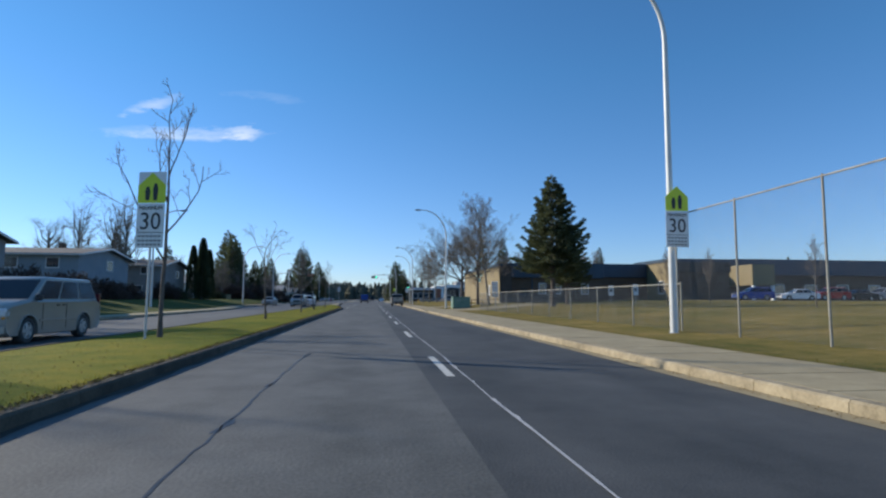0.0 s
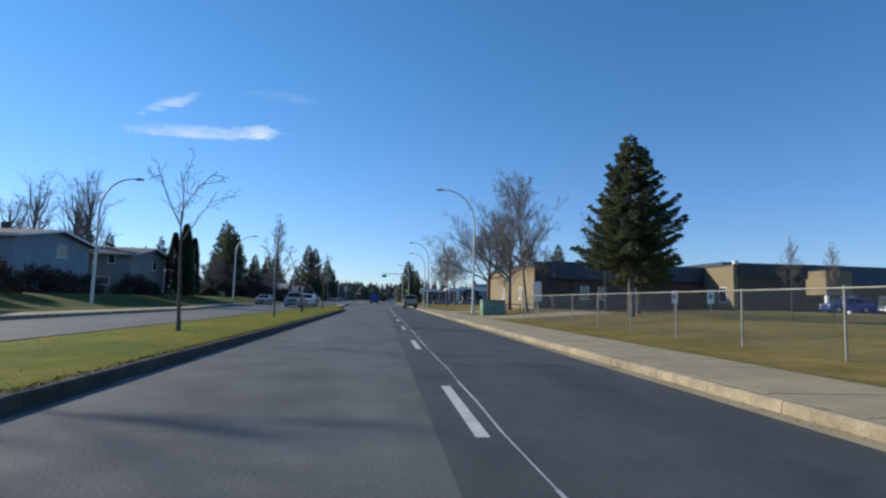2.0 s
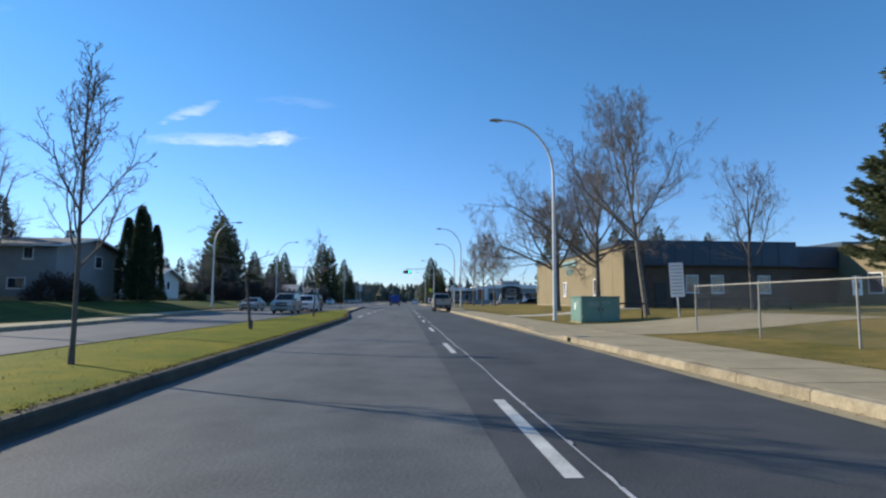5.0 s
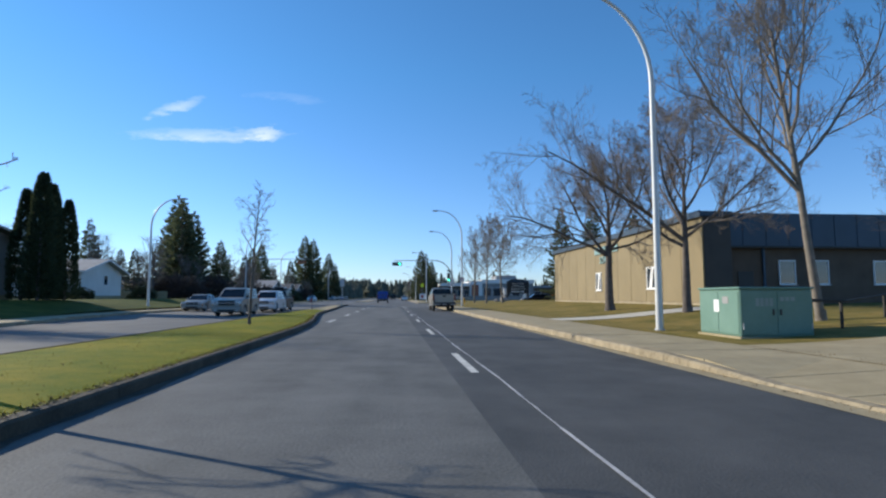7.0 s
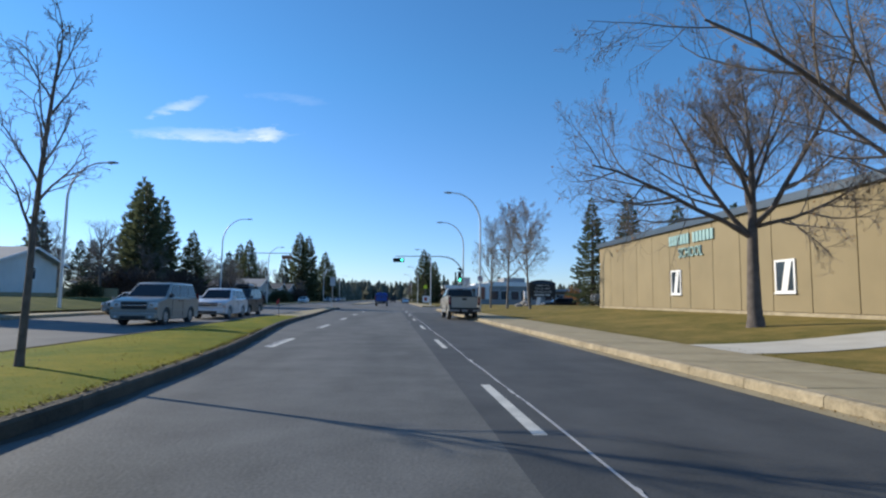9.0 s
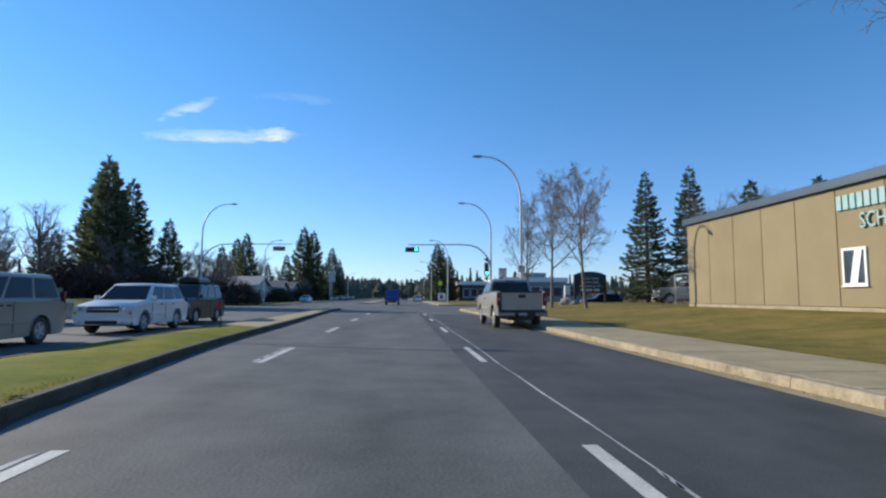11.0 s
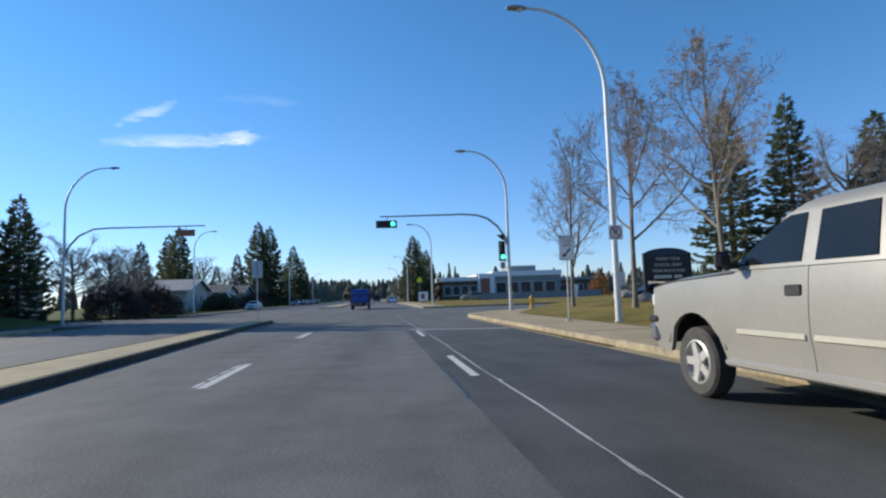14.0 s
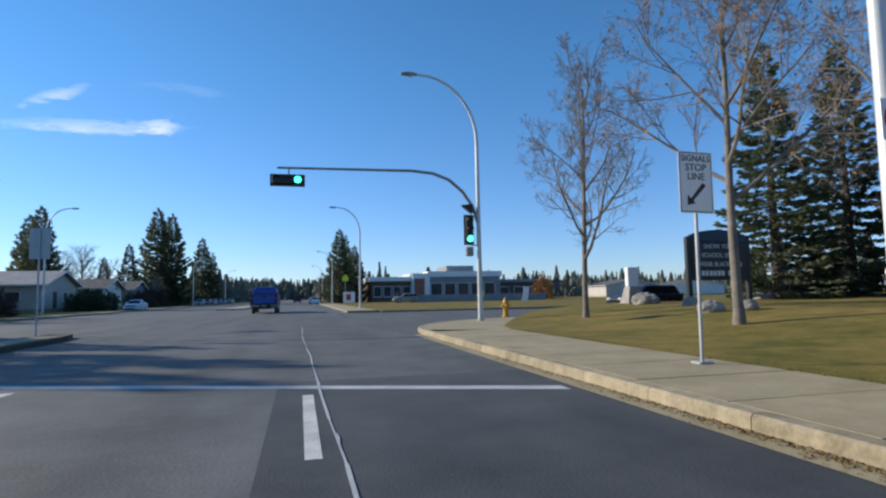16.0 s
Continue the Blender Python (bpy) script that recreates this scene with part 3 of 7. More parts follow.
def arc_kerb(name, cx, cy, r, a0, a1, mat, label, width=0.2, n=10, inner=False):
    root = tagged(new(name), label, "kerb", "", "structure")
    for i in range(n):
        p = []
        for t in (a0 + (a1 - a0) * (i + 0.01) / n, a0 + (a1 - a0) * (i + 0.99) / n):
            c, s_ = math.cos(radians(t)), math.sin(radians(t))
            q = -1
            p += [(cx + (r + q * d) * c, cy + (r + q * d) * s_, z) for d, z in ((0, -0.1), (0.012, 0.12), (0.04, 0.15), (width, 0.156), (width, -0.1))]
        part("kerb_stone", Shape().add(p, [(0, 1, 6, 5), (1, 2, 7, 6), (2, 3, 8, 7), (3, 4, 9, 8), (4, 3, 2, 1, 0), (5, 6, 7, 8, 9)]), mat, root)
    return root


# the corner by the signal: the kerb bends into the cross street
corner = arc_kerb("kerb_corner", 13.0, 121.0, 8.02, 180, 100, KERB, "pale concrete kerb rounding the corner", n=12)
fan = Shape()
ring = [(13.0 + 7.85 * math.cos(radians(t)), 121.0 + 7.85 * math.sin(radians(t))) for t in range(180, 99, -8)]
fan.add([(7.6, 119.8, 0.15), (9.6, 123.6, 0.15), (12.0, 127.0, 0.15)] + [(x, y, 0.15) for x, y in ring[::-1]], [tuple(range(3 + len(ring)))])
structure("corner_pavement", fan, CONCRETE, "concrete corner pavement by the signal pole", "pavement")
structure("kerb_cross_street", Shape().box(11.6, 150, 129.0, 129.2, -0.1, 0.16, 0.02), KERB, "concrete kerb along the cross street", "kerb")
structure("kerb_field", Shape().box(7.4, 150, 148.0, 148.2, -0.1, 0.15, 0.02), KERB, "concrete kerb before the playing field", "kerb")
structure("kerb_ahead", Shape().box(4.9, 5.1, 150, 500, -0.1, 0.15, 0.02), KERB, "concrete kerb along the road ahead", "kerb")
structure("kerb_ahead_houses", Shape().box(-18.5, -18.2, 150, 500, -0.1, 0.15, 0.02), KERB, "concrete kerb along the far block", "kerb")
structure("pavement_ahead", Shape().box(5.1, 7.4, 150, 400, -0.1, 0.14), CONCRETE, "concrete pavement along the playing field", "pavement")
structure("pavement_far_block", Shape().box(-20.2, -18.5, 150, 500, -0.1, 0.14), CONCRETE, "concrete pavement along the far block", "pavement")
nose = Shape()
ring = [(-6.85 + 0.56 * math.cos(t), 124 + 1.9 * math.sin(t)) for t in [math.pi * i / 10 for i in range(11)]]
nose.prism(ring, 2, -0.1, 0.15)
structure("median_nose", nose, KERB_DIRT_SHADE, "rounded stained concrete end of the median, coloured darker for shade", "kerb")
nose2 = Shape()
nose2.prism([(-8.2, 172), (-6.2, 172), (-5.4, 176), (-5.0, 260), (-8.2, 260)], 2, -0.1, 0.15)
structure("median_ahead", nose2, KERB, "concrete median past the junction", "kerb")

# pavement slabs, one by one
walkway = tagged(new("pavement_school"), "concrete slab pavement along the school lawn", "pavement", "", "structure")
slab_y, i = -6.0, 0
while slab_y < 119.5:
    a, b = slab_y + 0.008, slab_y + 1.5 - 0.008
    out = 8.0 - 0.45 * smooth_step(slab_y / 40)
    xa, xb = kerb_right(a) + 0.21, kerb_right(b) + 0.21
    tilt = 0.0025 * math.sin(i * 1.7)
    z = 0.156 + 0.0015 * math.sin(i * 2.3)
    za, zb = z - 0.15 + school_kerb_top(a), z - 0.15 + school_kerb_top(b)
    s = Shape().add([(xa, a, 0), (out, a, 0), (out, b, 0), (xb, b, 0), (xa + 0.01, a + 0.01, za), (out - 0.01, a + 0.01, z + tilt), (out - 0.01, b - 0.01, z + tilt), (xb + 0.01, b - 0.01, zb)],
                    [(3, 2, 1, 0), (4, 5, 6, 7), (0, 1, 5, 4), (1, 2, 6, 5), (2, 3, 7, 6), (3, 0, 4, 7)])
    part("slab", s, CONCRETE, walkway)
    slab_y += 1.5
    i += 1
walk_left = tagged(new("pavement_houses"), "concrete slab pavement along the house lawns", "pavement", "", "structure")
for i in range(44):
    a, b = -8 + 3 * i + 0.01, -5 + 3 * i - 0.01
    xa, xb = kerb_left(a) - 0.21, kerb_left(b) - 0.21
    s = Shape().add([(xa - 1.6, a, 0), (xa, a, 0), (xb, b, 0), (xb - 1.6, b, 0), (xa - 1.6, a, 0.155), (xa, a, 0.152), (xb, b, 0.152), (xb - 1.6, b, 0.155)],
                    [(3, 2, 1, 0), (4, 5, 6, 7), (0, 1, 5, 4), (1, 2, 6, 5), (2, 3, 7, 6), (3, 0, 4, 7)])
    part("slab", s, CONCRETE, walk_left)
# drive into the school grounds, short path, and the drain
def draped(name, ring_rows, mat, label, lift=0.012):
    s = Shape()
    w = len(ring_rows[0])
    for row in ring_rows:
        s.v += [(x, y, (lawn_right(x, y) if x > 7.4 else 0.1 + 0.06 * smooth_step((x - 5.3) / 2)) + 0.004 + (lift - 0.004) * smooth_step((x - 7.4) / 0.8)) for x, y in row]
    for i in range(len(ring_rows) - 1):
        for j in range(w - 1):
            k = i * w + j
            s.f.append((k, k + 1, k + w + 1, k + w))
    return structure(name, s, mat, label, "pavement")


draped("school_drive", [[(7.46 + 1.0 * k, y + 0.03 * k) for k in range(10)] for y in (49.2, 51, 53, 55, 56.4)], CONCRETE, "concrete drive into the school grounds", 0.02)
draped("school_path", [[(7.4 + 1.0 * k, y + 0.1 * k) for k in range(11)] for y in (69.0, 70.2, 71.4)], CONCRETE_PALE, "pale concrete path over the lawn", 0.016)
drain = thing("storm_drain", pose(4.98, 48.25, 0), "concrete storm drain inlet with an iron grate in the kerb", "drain")
part("frame", Shape().box(0.0, 0.2, -0.744, -0.12, -0.1, 0.157, 0.02).box(0.0, 0.2, 0.26, 0.744, -0.1, 0.15, 0.02).box(0.0, 0.2, -0.12, 0.26, 0.128, 0.157, 0.008), KERB, drain)
part("shaft", Shape().box(0.17, 0.2, -0.12, 0.26, -0.1, 0.128, 0.004), BLACK, drain)
part("floor_plate", Shape().box(0.01, 0.17, -0.12, 0.26, -0.1, 0.012, 0.004), BLACK, drain)
grate = part("grate", Shape().box(0.24, 0.6, -0.1, 0.36, 0.14, 0.166, 0.004), BLACK, drain, "dark iron grate")
for k in range(3):
    part("bar", Shape().box(0.25 + 0.16 * k, 0.27 + 0.16 * k, -0.1, 0.36, 0.16, 0.171, 0.004), GALV, grate)

# ---- street furniture ----
def street_lamp(m, height, reach, label, group="street lamps"):
    """A lamp on a tapered pole that bends over to +x."""
    root = thing("street_lamp", m, label, "street lamp", group)
    part("base", Shape().tube([(0, 0, -0.05), (0, 0, 0.03), (0, 0, 0.05)], [0.16, 0.16, 0.12], 12), GALV, root)
    bend = reach * 0.95
    pts = [(0, 0, 0.0), (0, 0, (height - bend) * 0.5), (0, 0, height - bend)]
    rad = [0.115, 0.095, 0.08]
    part("pole", Shape().tube(pts, rad, 12), POLE_PAINT, root, "", True)
    arc = []
    for i in range(13):
        t = i / 12 * math.pi / 2
        arc.append((reach * 0.82 * (1 - math.cos(t)), 0, height - bend + bend * math.sin(t)))
    arc.append((reach - 0.35, 0, height + 0.02))
    part("arm", Shape().tube(arc, [0.08 - 0.035 * i / 13 for i in range(14)], 10), POLE_PAINT, root, "", True)
    s = Shape()
    rings = [(-0.36, 0.05, 0.05), (-0.28, 0.1, 0.09), (0.0, 0.16, 0.11), (0.22, 0.15, 0.09), (0.36, 0.06, 0.04)]
    for x, w, h in rings:
        for j in range(10):
            a = 2 * math.pi * j / 10
            s.v.append((reach + x, w * math.cos(a), height + (h if math.sin(a) > 0 else h * 0.6) * math.sin(a)))
    for i in range(4):
        for j in range(10):
            s.f.append((i * 10 + j, i * 10 + (j + 1) % 10, i * 10 + 10 + (j + 1) % 10, i * 10 + 10 + j))
    s.f += [tuple(range(9, -1, -1)), tuple(range(40, 50))]
    head = part("lamp_head", s, LAMP_GREY, root, "", True)
    part("lens", Shape().tube([(reach - 0.1, 0, height - 0.05), (reach - 0.1, 0, height - 0.1)], [0.12, 0.07], 10), HEAD_LENS, head)
    return root


RIGHT = "tall pale steel street lamp arching over the kerb lane"
LEFT = "tall pale steel street lamp on the house side"
street_lamp(pose(9.3, 16.3, 0.16, 0, 0, 180), 11.8, 2.6, "tall pale steel street lamp carrying a school zone sign")
street_lamp(pose(8.25, 61.7, 0.16, 0, 0, 180), 10.95, 3.2, RIGHT)
street_lamp(pose(7.92, 108.3, 0.16, 0, 0, 180), 10.9, 3.05, "tall pale steel street lamp with a no parking sign")
street_lamp(pose(7.0, 160, 0.12, 0, 0, 180), 10.2, 2.7, RIGHT)
street_lamp(pose(7.2, 215, 0.12, 0, 0, 180), 10.2, 2.7, RIGHT)
street_lamp(pose(7.2, 265, 0.12, 0, 0, 180), 10.2, 2.7, RIGHT)
street_lamp(pose(-20.45, 55.4, 0.1), 9.4, 2.6, LEFT)
street_lamp(pose(-20.8, 94.8, 0.1), 9.6, 2.6, LEFT)
street_lamp(pose(-24.0, 168, 0.1), 10.8, 2.6, LEFT)
street_lamp(pose(-21.0, 232, 0.1), 10.0, 2.6, LEFT)
street_lamp(pose(-21.0, 285, 0.1), 10.0, 2.6, LEFT)


def signal_head(parent, m, count, lit, upright, back):
    """A signal of three lenses on a dark back plate."""
    w = 0.2
    size = w * count
    s = Shape()
    if upright:
        s.box(-0.16, 0.16, -0.09, 0.1, -size, size, 0.02)
    else:
        s.box(-size, size, -0.09, 0.1, -0.16, 0.16, 0.02)
    body = part("signal_housing", s, BLACK, parent, "black three-lens signal housing", at=m)
    plate = Shape()
    if upright:
        plate.box(-0.22, 0.22, 0.1, 0.115, -size - 0.06, size + 0.06)
    else:
        plate.box(-size - 0.08, size + 0.08, 0.1, 0.115, -0.25, 0.25)
    part("backplate", plate, back, body)
    for k in range(count):
        o = (k - (count - 1) / 2) * 0.4
        c = (0, -0.1, o) if upright else (o, -0.1, 0)
        part("lens", Shape().disc(c, 1, 0.13, -0.012), GREEN_ON if k == lit else BLACK, body, "green lit lens" if k == lit else "")
        vis = Shape()
        for j in range(7):
            a = math.pi * j / 6
            for d in (0, -0.17):
                vis.v.append((c[0] + 0.14 * math.cos(a), c[1] + d, c[2] + 0.14 * math.sin(a)))
        vis.f = [(2 * j, 2 * j + 1, 2 * j + 3, 2 * j + 2) for j in range(6)]
        part("visor", vis, BLACK, body)
    return body


sig = street_lamp(pose(8.65, 126.2, 0.16, 0, 0, 180), 10.6, 3.0, "steel signal pole with lamp, mast arm and green lights", "signal poles")
arm = [(0.02, 0, 4.2), (0.25, 0, 4.9), (0.7, 0, 5.55), (1.3, 0, 6.05), (2.0, 0, 6.3), (2.9, 0, 6.38), (8.4, 0, 6.3)]
part("mast_arm", Shape().tube(arm, [0.075, 0.075, 0.07, 0.068, 0.065, 0.06, 0.045], 10), LAMP_GREY, sig, "", True)
part("hanger", Shape().tube([(7.95, 0, 6.31), (7.95, 0, 6.05)], [0.03, 0.03], 6), LAMP_GREY, sig)
signal_head(sig, pose(8.0, 0, 5.82, 0, 0, 180), 3, 2, False, BLACK)
signal_head(sig, pose(0.42, 0.0, 3.9, 0, 0, 180), 3, 0, True, BLACK)
part("pedestrian_signal", Shape().box(0.28, 0.6, -0.12, 0.12, 2.75, 3.15, 0.03), LAMP_GREY, sig, "grey pedestrian signal box")
part("bracket", Shape().box(0.05, 0.35, -0.03, 0.03, 4.45, 4.5), LAMP_GREY, sig)
part("bracket", Shape().box(0.05, 0.35, -0.03, 0.03, 3.2, 3.25), LAMP_GREY, sig)
part("side_signal", Shape().prism([(0.3, 4.6), (0.75, 4.95), (0.3, 5.0)], 1, -0.15, 0.15), BLACK, sig, "dark visored side signal")
part("push_button", Shape().box(-0.16, -0.1, -0.05, 0.05, 1.0, 1.25, 0.01), SIGN_YELLOW, sig)

sigl = street_lamp(pose(-22.7, 134, 0.1), 11.5, 3.4, "steel signal pole with lamp and mast arm on the house side", "signal poles")
arm = [(0.02, 0, 4.9), (0.35, 0, 5.7), (1.0, 0, 6.45), (2.0, 0, 6.92), (3.0, 0, 6.98), (9.9, 0, 7.05)]
part("mast_arm", Shape().tube(arm, [0.075, 0.075, 0.07, 0.065, 0.06, 0.045], 10), LAMP_GREY, sigl, "", True)
signal_head(sigl, pose(8.5, 0, 6.5, 0, 0, 180), 3, 9, False, SIGNAL_BACK)
part("hanger", Shape().tube([(8.5, 0, 7.0), (8.5, 0, 6.6)], [0.03, 0.03], 6), LAMP_GREY, sigl)


# signs
def plate(parent, name, x0, x1, z0, z1, mat, y=0.0, t=0.006, r=0.03, label=""):
    ring = []
    for cx, cz, a0 in ((x1 - r, z1 - r, 0), (x0 + r, z1 - r, 90), (x0 + r, z0 + r, 180), (x1 - r, z0 + r, 270)):
        ring += [(cx + r * math.cos(radians(a0 + k * 30)), cz + r * math.sin(radians(a0 + k * 30))) for k in range(4)]
    return part(name, Shape().prism(ring, 1, y, y - t), mat, parent, label)


def bars(parent, x0, x1, z, h, pieces, mat, y, seed=0):
    """Unreadable writing as short plain bars."""
    rg = random.Random(seed)
    w = (x1 - x0) / pieces
    for k in range(pieces):
        part("bar", Shape().box(x0 + k * w + 0.06 * w, x0 + (k + 1) * w - w * rg.uniform(0.1, 0.22), y - 0.004, y, z - h / 2, z + h / 2), mat, parent)


def words(parent, text, size, x, z, y, mat, wide=1.0):
    me = text_mesh(text, size)
    ob = part("lettering", me, mat, parent, at=pose(x, y, z) @ Matrix.Diagonal((wide, 1, 1, 1)))
    return ob


def school_zone_sign(m, post, label, height=2.75, backed=False):
    root = thing("school_zone_sign", m, label, "traffic sign", "school zone signs")
    w = 0.375
    if post:
        part("post", Shape().tube([(0, 0.05, 0), (0, 0.05, height + 1.7)], [0.03, 0.03], 8), GALV, root)
        part("footing", Shape().tube([(0, 0.05, -0.02), (0, 0.05, 0.03)], [0.22, 0.2], 12), CONCRETE, root)
    else:
        for z in (height + 0.3, height + 1.5):
            part("strap", Shape().box(-0.14, 0.14, 0.01, 0.03, z, z + 0.03), GALV, root)
    board = plate(root, "board", -w, w, height, height + 1.12, SIGN_WHITE, label="white rectangular speed limit board")
    words(board, "MAXIMUM", 0.135, 0, height + 1.0, -0.012, BLACK)
    words(board, "30", 0.62, 0, height + 0.65, -0.012, BLACK, 0.95)
    part("rule", Shape().box(-w + 0.03, w - 0.03, -0.01, -0.006, height + 0.375, height + 0.39), BLACK, board)
    for k, z in enumerate((0.29, 0.18, 0.08)):
        bars(board, -w + 0.05, w - 0.05, height + z, 0.05, 6, LAMP_GREY, -0.006, k)
    if backed:
        plate(root, "backing", -w, w, height + 1.13, height + 1.93, SIGN_WHITE, 0.008)
    z0 = height + 1.13
    part("pentagon", Shape().prism([(-w, z0), (w, z0), (w, z0 + 0.45), (0, z0 + 0.78), (-w, z0 + 0.45)], 1, 0.0, -0.008), SIGN_YELLOW, root, "fluorescent yellow-green pentagon")
    for sx, h in ((-0.11, 0.42), (0.1, 0.5)):
        part("pictogram", Shape().prism([(sx - 0.05, z0 + 0.07), (sx + 0.05, z0 + 0.07), (sx + 0.07, z0 + h * 0.72), (sx + 0.03, z0 + h), (sx - 0.03, z0 + h), (sx - 0.07, z0 + h * 0.72)], 1, -0.008, -0.013), BLACK, root, "plain dark pictogram")
    return root


school_zone_sign(pose(9.36, 16.1, 0.05, 0, 0.6, 0), False, "school zone sign with fluorescent pentagon strapped to a lamp pole", 2.78)
school_zone_sign(pose(-5.55, 14.7, 0.16, 0, 0.5, -14), True, "school zone sign with fluorescent pentagon on the grassy median", 2.3, True)

# no parking sign on the lamp pole
nop = thing("no_parking_sign", pose(7.92, 108.17, 0.16), "square white no parking sign on a lamp pole", "traffic sign")
plate(nop, "board", -0.25, 0.25, 2.77, 3.27, SIGN_WHITE)
ringv = Shape()
for r in (0.215, 0.175):
    for k in range(28):
        a = 2 * math.pi * k / 28
        ringv.v.append((r * math.cos(a), -0.009, 3.02 + r * math.sin(a)))
ringv.f = [(k, (k + 1) % 28, 28 + (k + 1) % 28, 28 + k) for k in range(28)]
part("ring", ringv, SIGN_RED, nop, "red ring")
words(nop, "P", 0.34, 0, 3.02, -0.012, BLACK)
part("slash", Shape().add([(-0.16, -0.018, 3.15), (-0.13, -0.018, 3.18), (0.16, -0.018, 2.89), (0.13, -0.018, 2.86)], [(0, 1, 2, 3)]), SIGN_RED, nop)
part("strap", Shape().box(-0.14, 0.14, 0.0, 0.03, 3.0, 3.04), GALV, nop)

# stop line sign
sls = thing("stop_line_sign", pose(6.97, 110.5, 0.16, 0, 0.8, 0), "white signals stop line sign on a thin post", "traffic sign")
part("post", Shape().tube([(0, 0.03, 0), (0, 0.03, 2.5)], [0.028, 0.028], 8), GALV, sls)
part("footing", Shape().box(-0.12, 0.12, -0.08, 0.14, -0.01, 0.03, 0.01), GALV, sls)
b = plate(sls, "board", -0.3, 0.3, 2.25, 3.2, SIGN_WHITE)
plate(sls, "border", -0.285, 0.285, 2.265, 3.185, BLACK, -0.0065, 0.001)
plate(sls, "face", -0.272, 0.272, 2.278, 3.172, SIGN_WHITE, -0.008, 0.001)
for k, tx in enumerate(("SIGNALS", "STOP", "LINE")):
    words(sls, tx, 0.155 if k else 0.135, 0, 3.09 - 0.14 * k, -0.012, BLACK)
part("arrow", Shape().prism([(0.17, 2.68), (0.11, 2.72), (-0.1, 2.475), (-0.16, 2.53), (-0.17, 2.37), (-0.02, 2.4), (-0.06, 2.44)], 1, -0.0095, -0.012), BLACK, sls, "slanted black arrow")

# signs facing the other way
for x, y, h in ((-7.0, 123.9, 3.5), ):
    s = thing("traffic_sign", pose(x, y, 0.15), "bare aluminium back of a tall sign on the median", "traffic sign")
    part("post", Shape().tube([(0, 0, 0), (0, 0, h)], [0.03, 0.03], 8), GALV, s)
    plate(s, "board", -0.3, 0.3, h - 1.0, h, SIGN_BACK, 0.04)
for x, y, h, w, hh, mt in ((12.9, 57.2, 3.35, 0.34, 1.6, SIGN_WHITE), ):
    s = thing("notice_sign", pose(x, y, lawn_right(x, y) - 0.05, 0, -2.5, 0), "tall white notice board with grey lines on a post", "notice sign")
    part("post", Shape().tube([(0, 0.03, 0), (0, 0.03, 2.0)], [0.035, 0.035], 8), GALV, s)
    bd = plate(s, "board", -w, w, 1.0, 1.0 + hh, mt)
    for k in range(9):
        bars(bd, -w + 0.07, w - 0.07, 1.0 + hh - 0.15 - 0.16 * k, 0.045, 4, LAMP_GREY, -0.006, 20 + k)
for x, y in ((29.7, 66.5), (30.5, 61.6)):
    s = thing("field_sign", pose(x, y, lawn_right(x, y)), "small white notice on a post in the school field", "notice sign", "field signs")
    part("post", Shape().tube([(0, 0.03, 0), (0, 0.03, 1.7)], [0.04, 0.04], 6), GALV, s)
    bd = plate(s, "board", -0.34, 0.34, 0.85, 2.1, SIGN_WHITE)
    bars(bd, -0.2, 0.2, 1.5, 0.4, 2, BLACK, -0.006, 3)
ws = thing("crossing_sign", pose(7.7, 188, 0.12), "fluorescent yellow crossing sign far down the road", "traffic sign")
part("post", Shape().tube([(0, 0.03, 0), (0, 0.03, 4.5)], [0.04, 0.04], 6), GALV, ws)
part("pentagon", Shape().prism([(-0.45, 3.6), (0.45, 3.6), (0.45, 4.2), (0, 4.6), (-0.45, 4.2)], 1, 0, -0.01), SIGN_YELLOW, ws)
ps = thing("lawn_sign", pose(6.9, 172, 0.12), "white lawn sign with a red patch by the pavement", "sign")
plate(ps, "board", -0.7, 0.7, 0.5, 1.8, SIGN_WHITE)
part("patch", Shape().box(-0.35, 0.2, -0.012, -0.006, 0.8, 1.5), SIGN_RED, ps)
part("leg", Shape().tube([(-0.6, 0.03, 0), (-0.6, 0.03, 1.0)], [0.03, 0.03], 6), GALV, ps)
part("leg", Shape().tube([(0.6, 0.03, 0), (0.6, 0.03, 1.0)], [0.03, 0.03], 6), GALV, ps)


# chain link fences
def chain_fence(name, x, y0, y1, height, spacing, label):
    z0 = lawn_right(x, y0)
    root = thing(name, pose(x, 0, z0), label, "fence")
    n = round((y1 - y0) / spacing)
    for i in range(n + 1):
        y = y0 + (y1 - y0) * i / n
        part("post", Shape().tube([(0, y, -0.05), (0, y, height + 0.03), (0, y, height + 0.06)], [0.028, 0.028, 0.012], 8), FENCE_STEEL, root)
    part("top_rail", Shape().tube([(0, y0, height), (0, y1, height)], [0.022, 0.022], 8), FENCE_STEEL, root)
    s = Shape()
    step, w = 0.075, 0.0016
    k = y0 - height
    while k < y1:
        for d in (1, -1):
            a, b, za, zb = k, k + height, 0.03, height
            if a < y0:
                za, a = 0.03 + (y0 - a), y0
            if b > y1:
                zb, b = height - (b - y1), y1
            if zb - za > 0.05:
                if d < 0:
                    za, zb = height + 0.03 - za, height + 0.03 - zb
                s.add([(0.012 * d, a, za - w), (0.012 * d, a, za + w), (0.012 * d, b, zb + w), (0.012 * d, b, zb - w)], [(0, 1, 2, 3)])
                s.add([(0.012 * d - w, a, za), (0.012 * d + w, a, za), (0.012 * d + w, b, zb), (0.012 * d - w, b, zb)], [(0, 1, 2, 3)])
        k += step
    me = bpy.data.meshes.new("wire_mesh")
    me.from_pydata(s.v, [], s.f)
    tagged(part("wire_mesh", me, GALV, root), "galvanised diamond wire", "", "", "stuff")
    return root


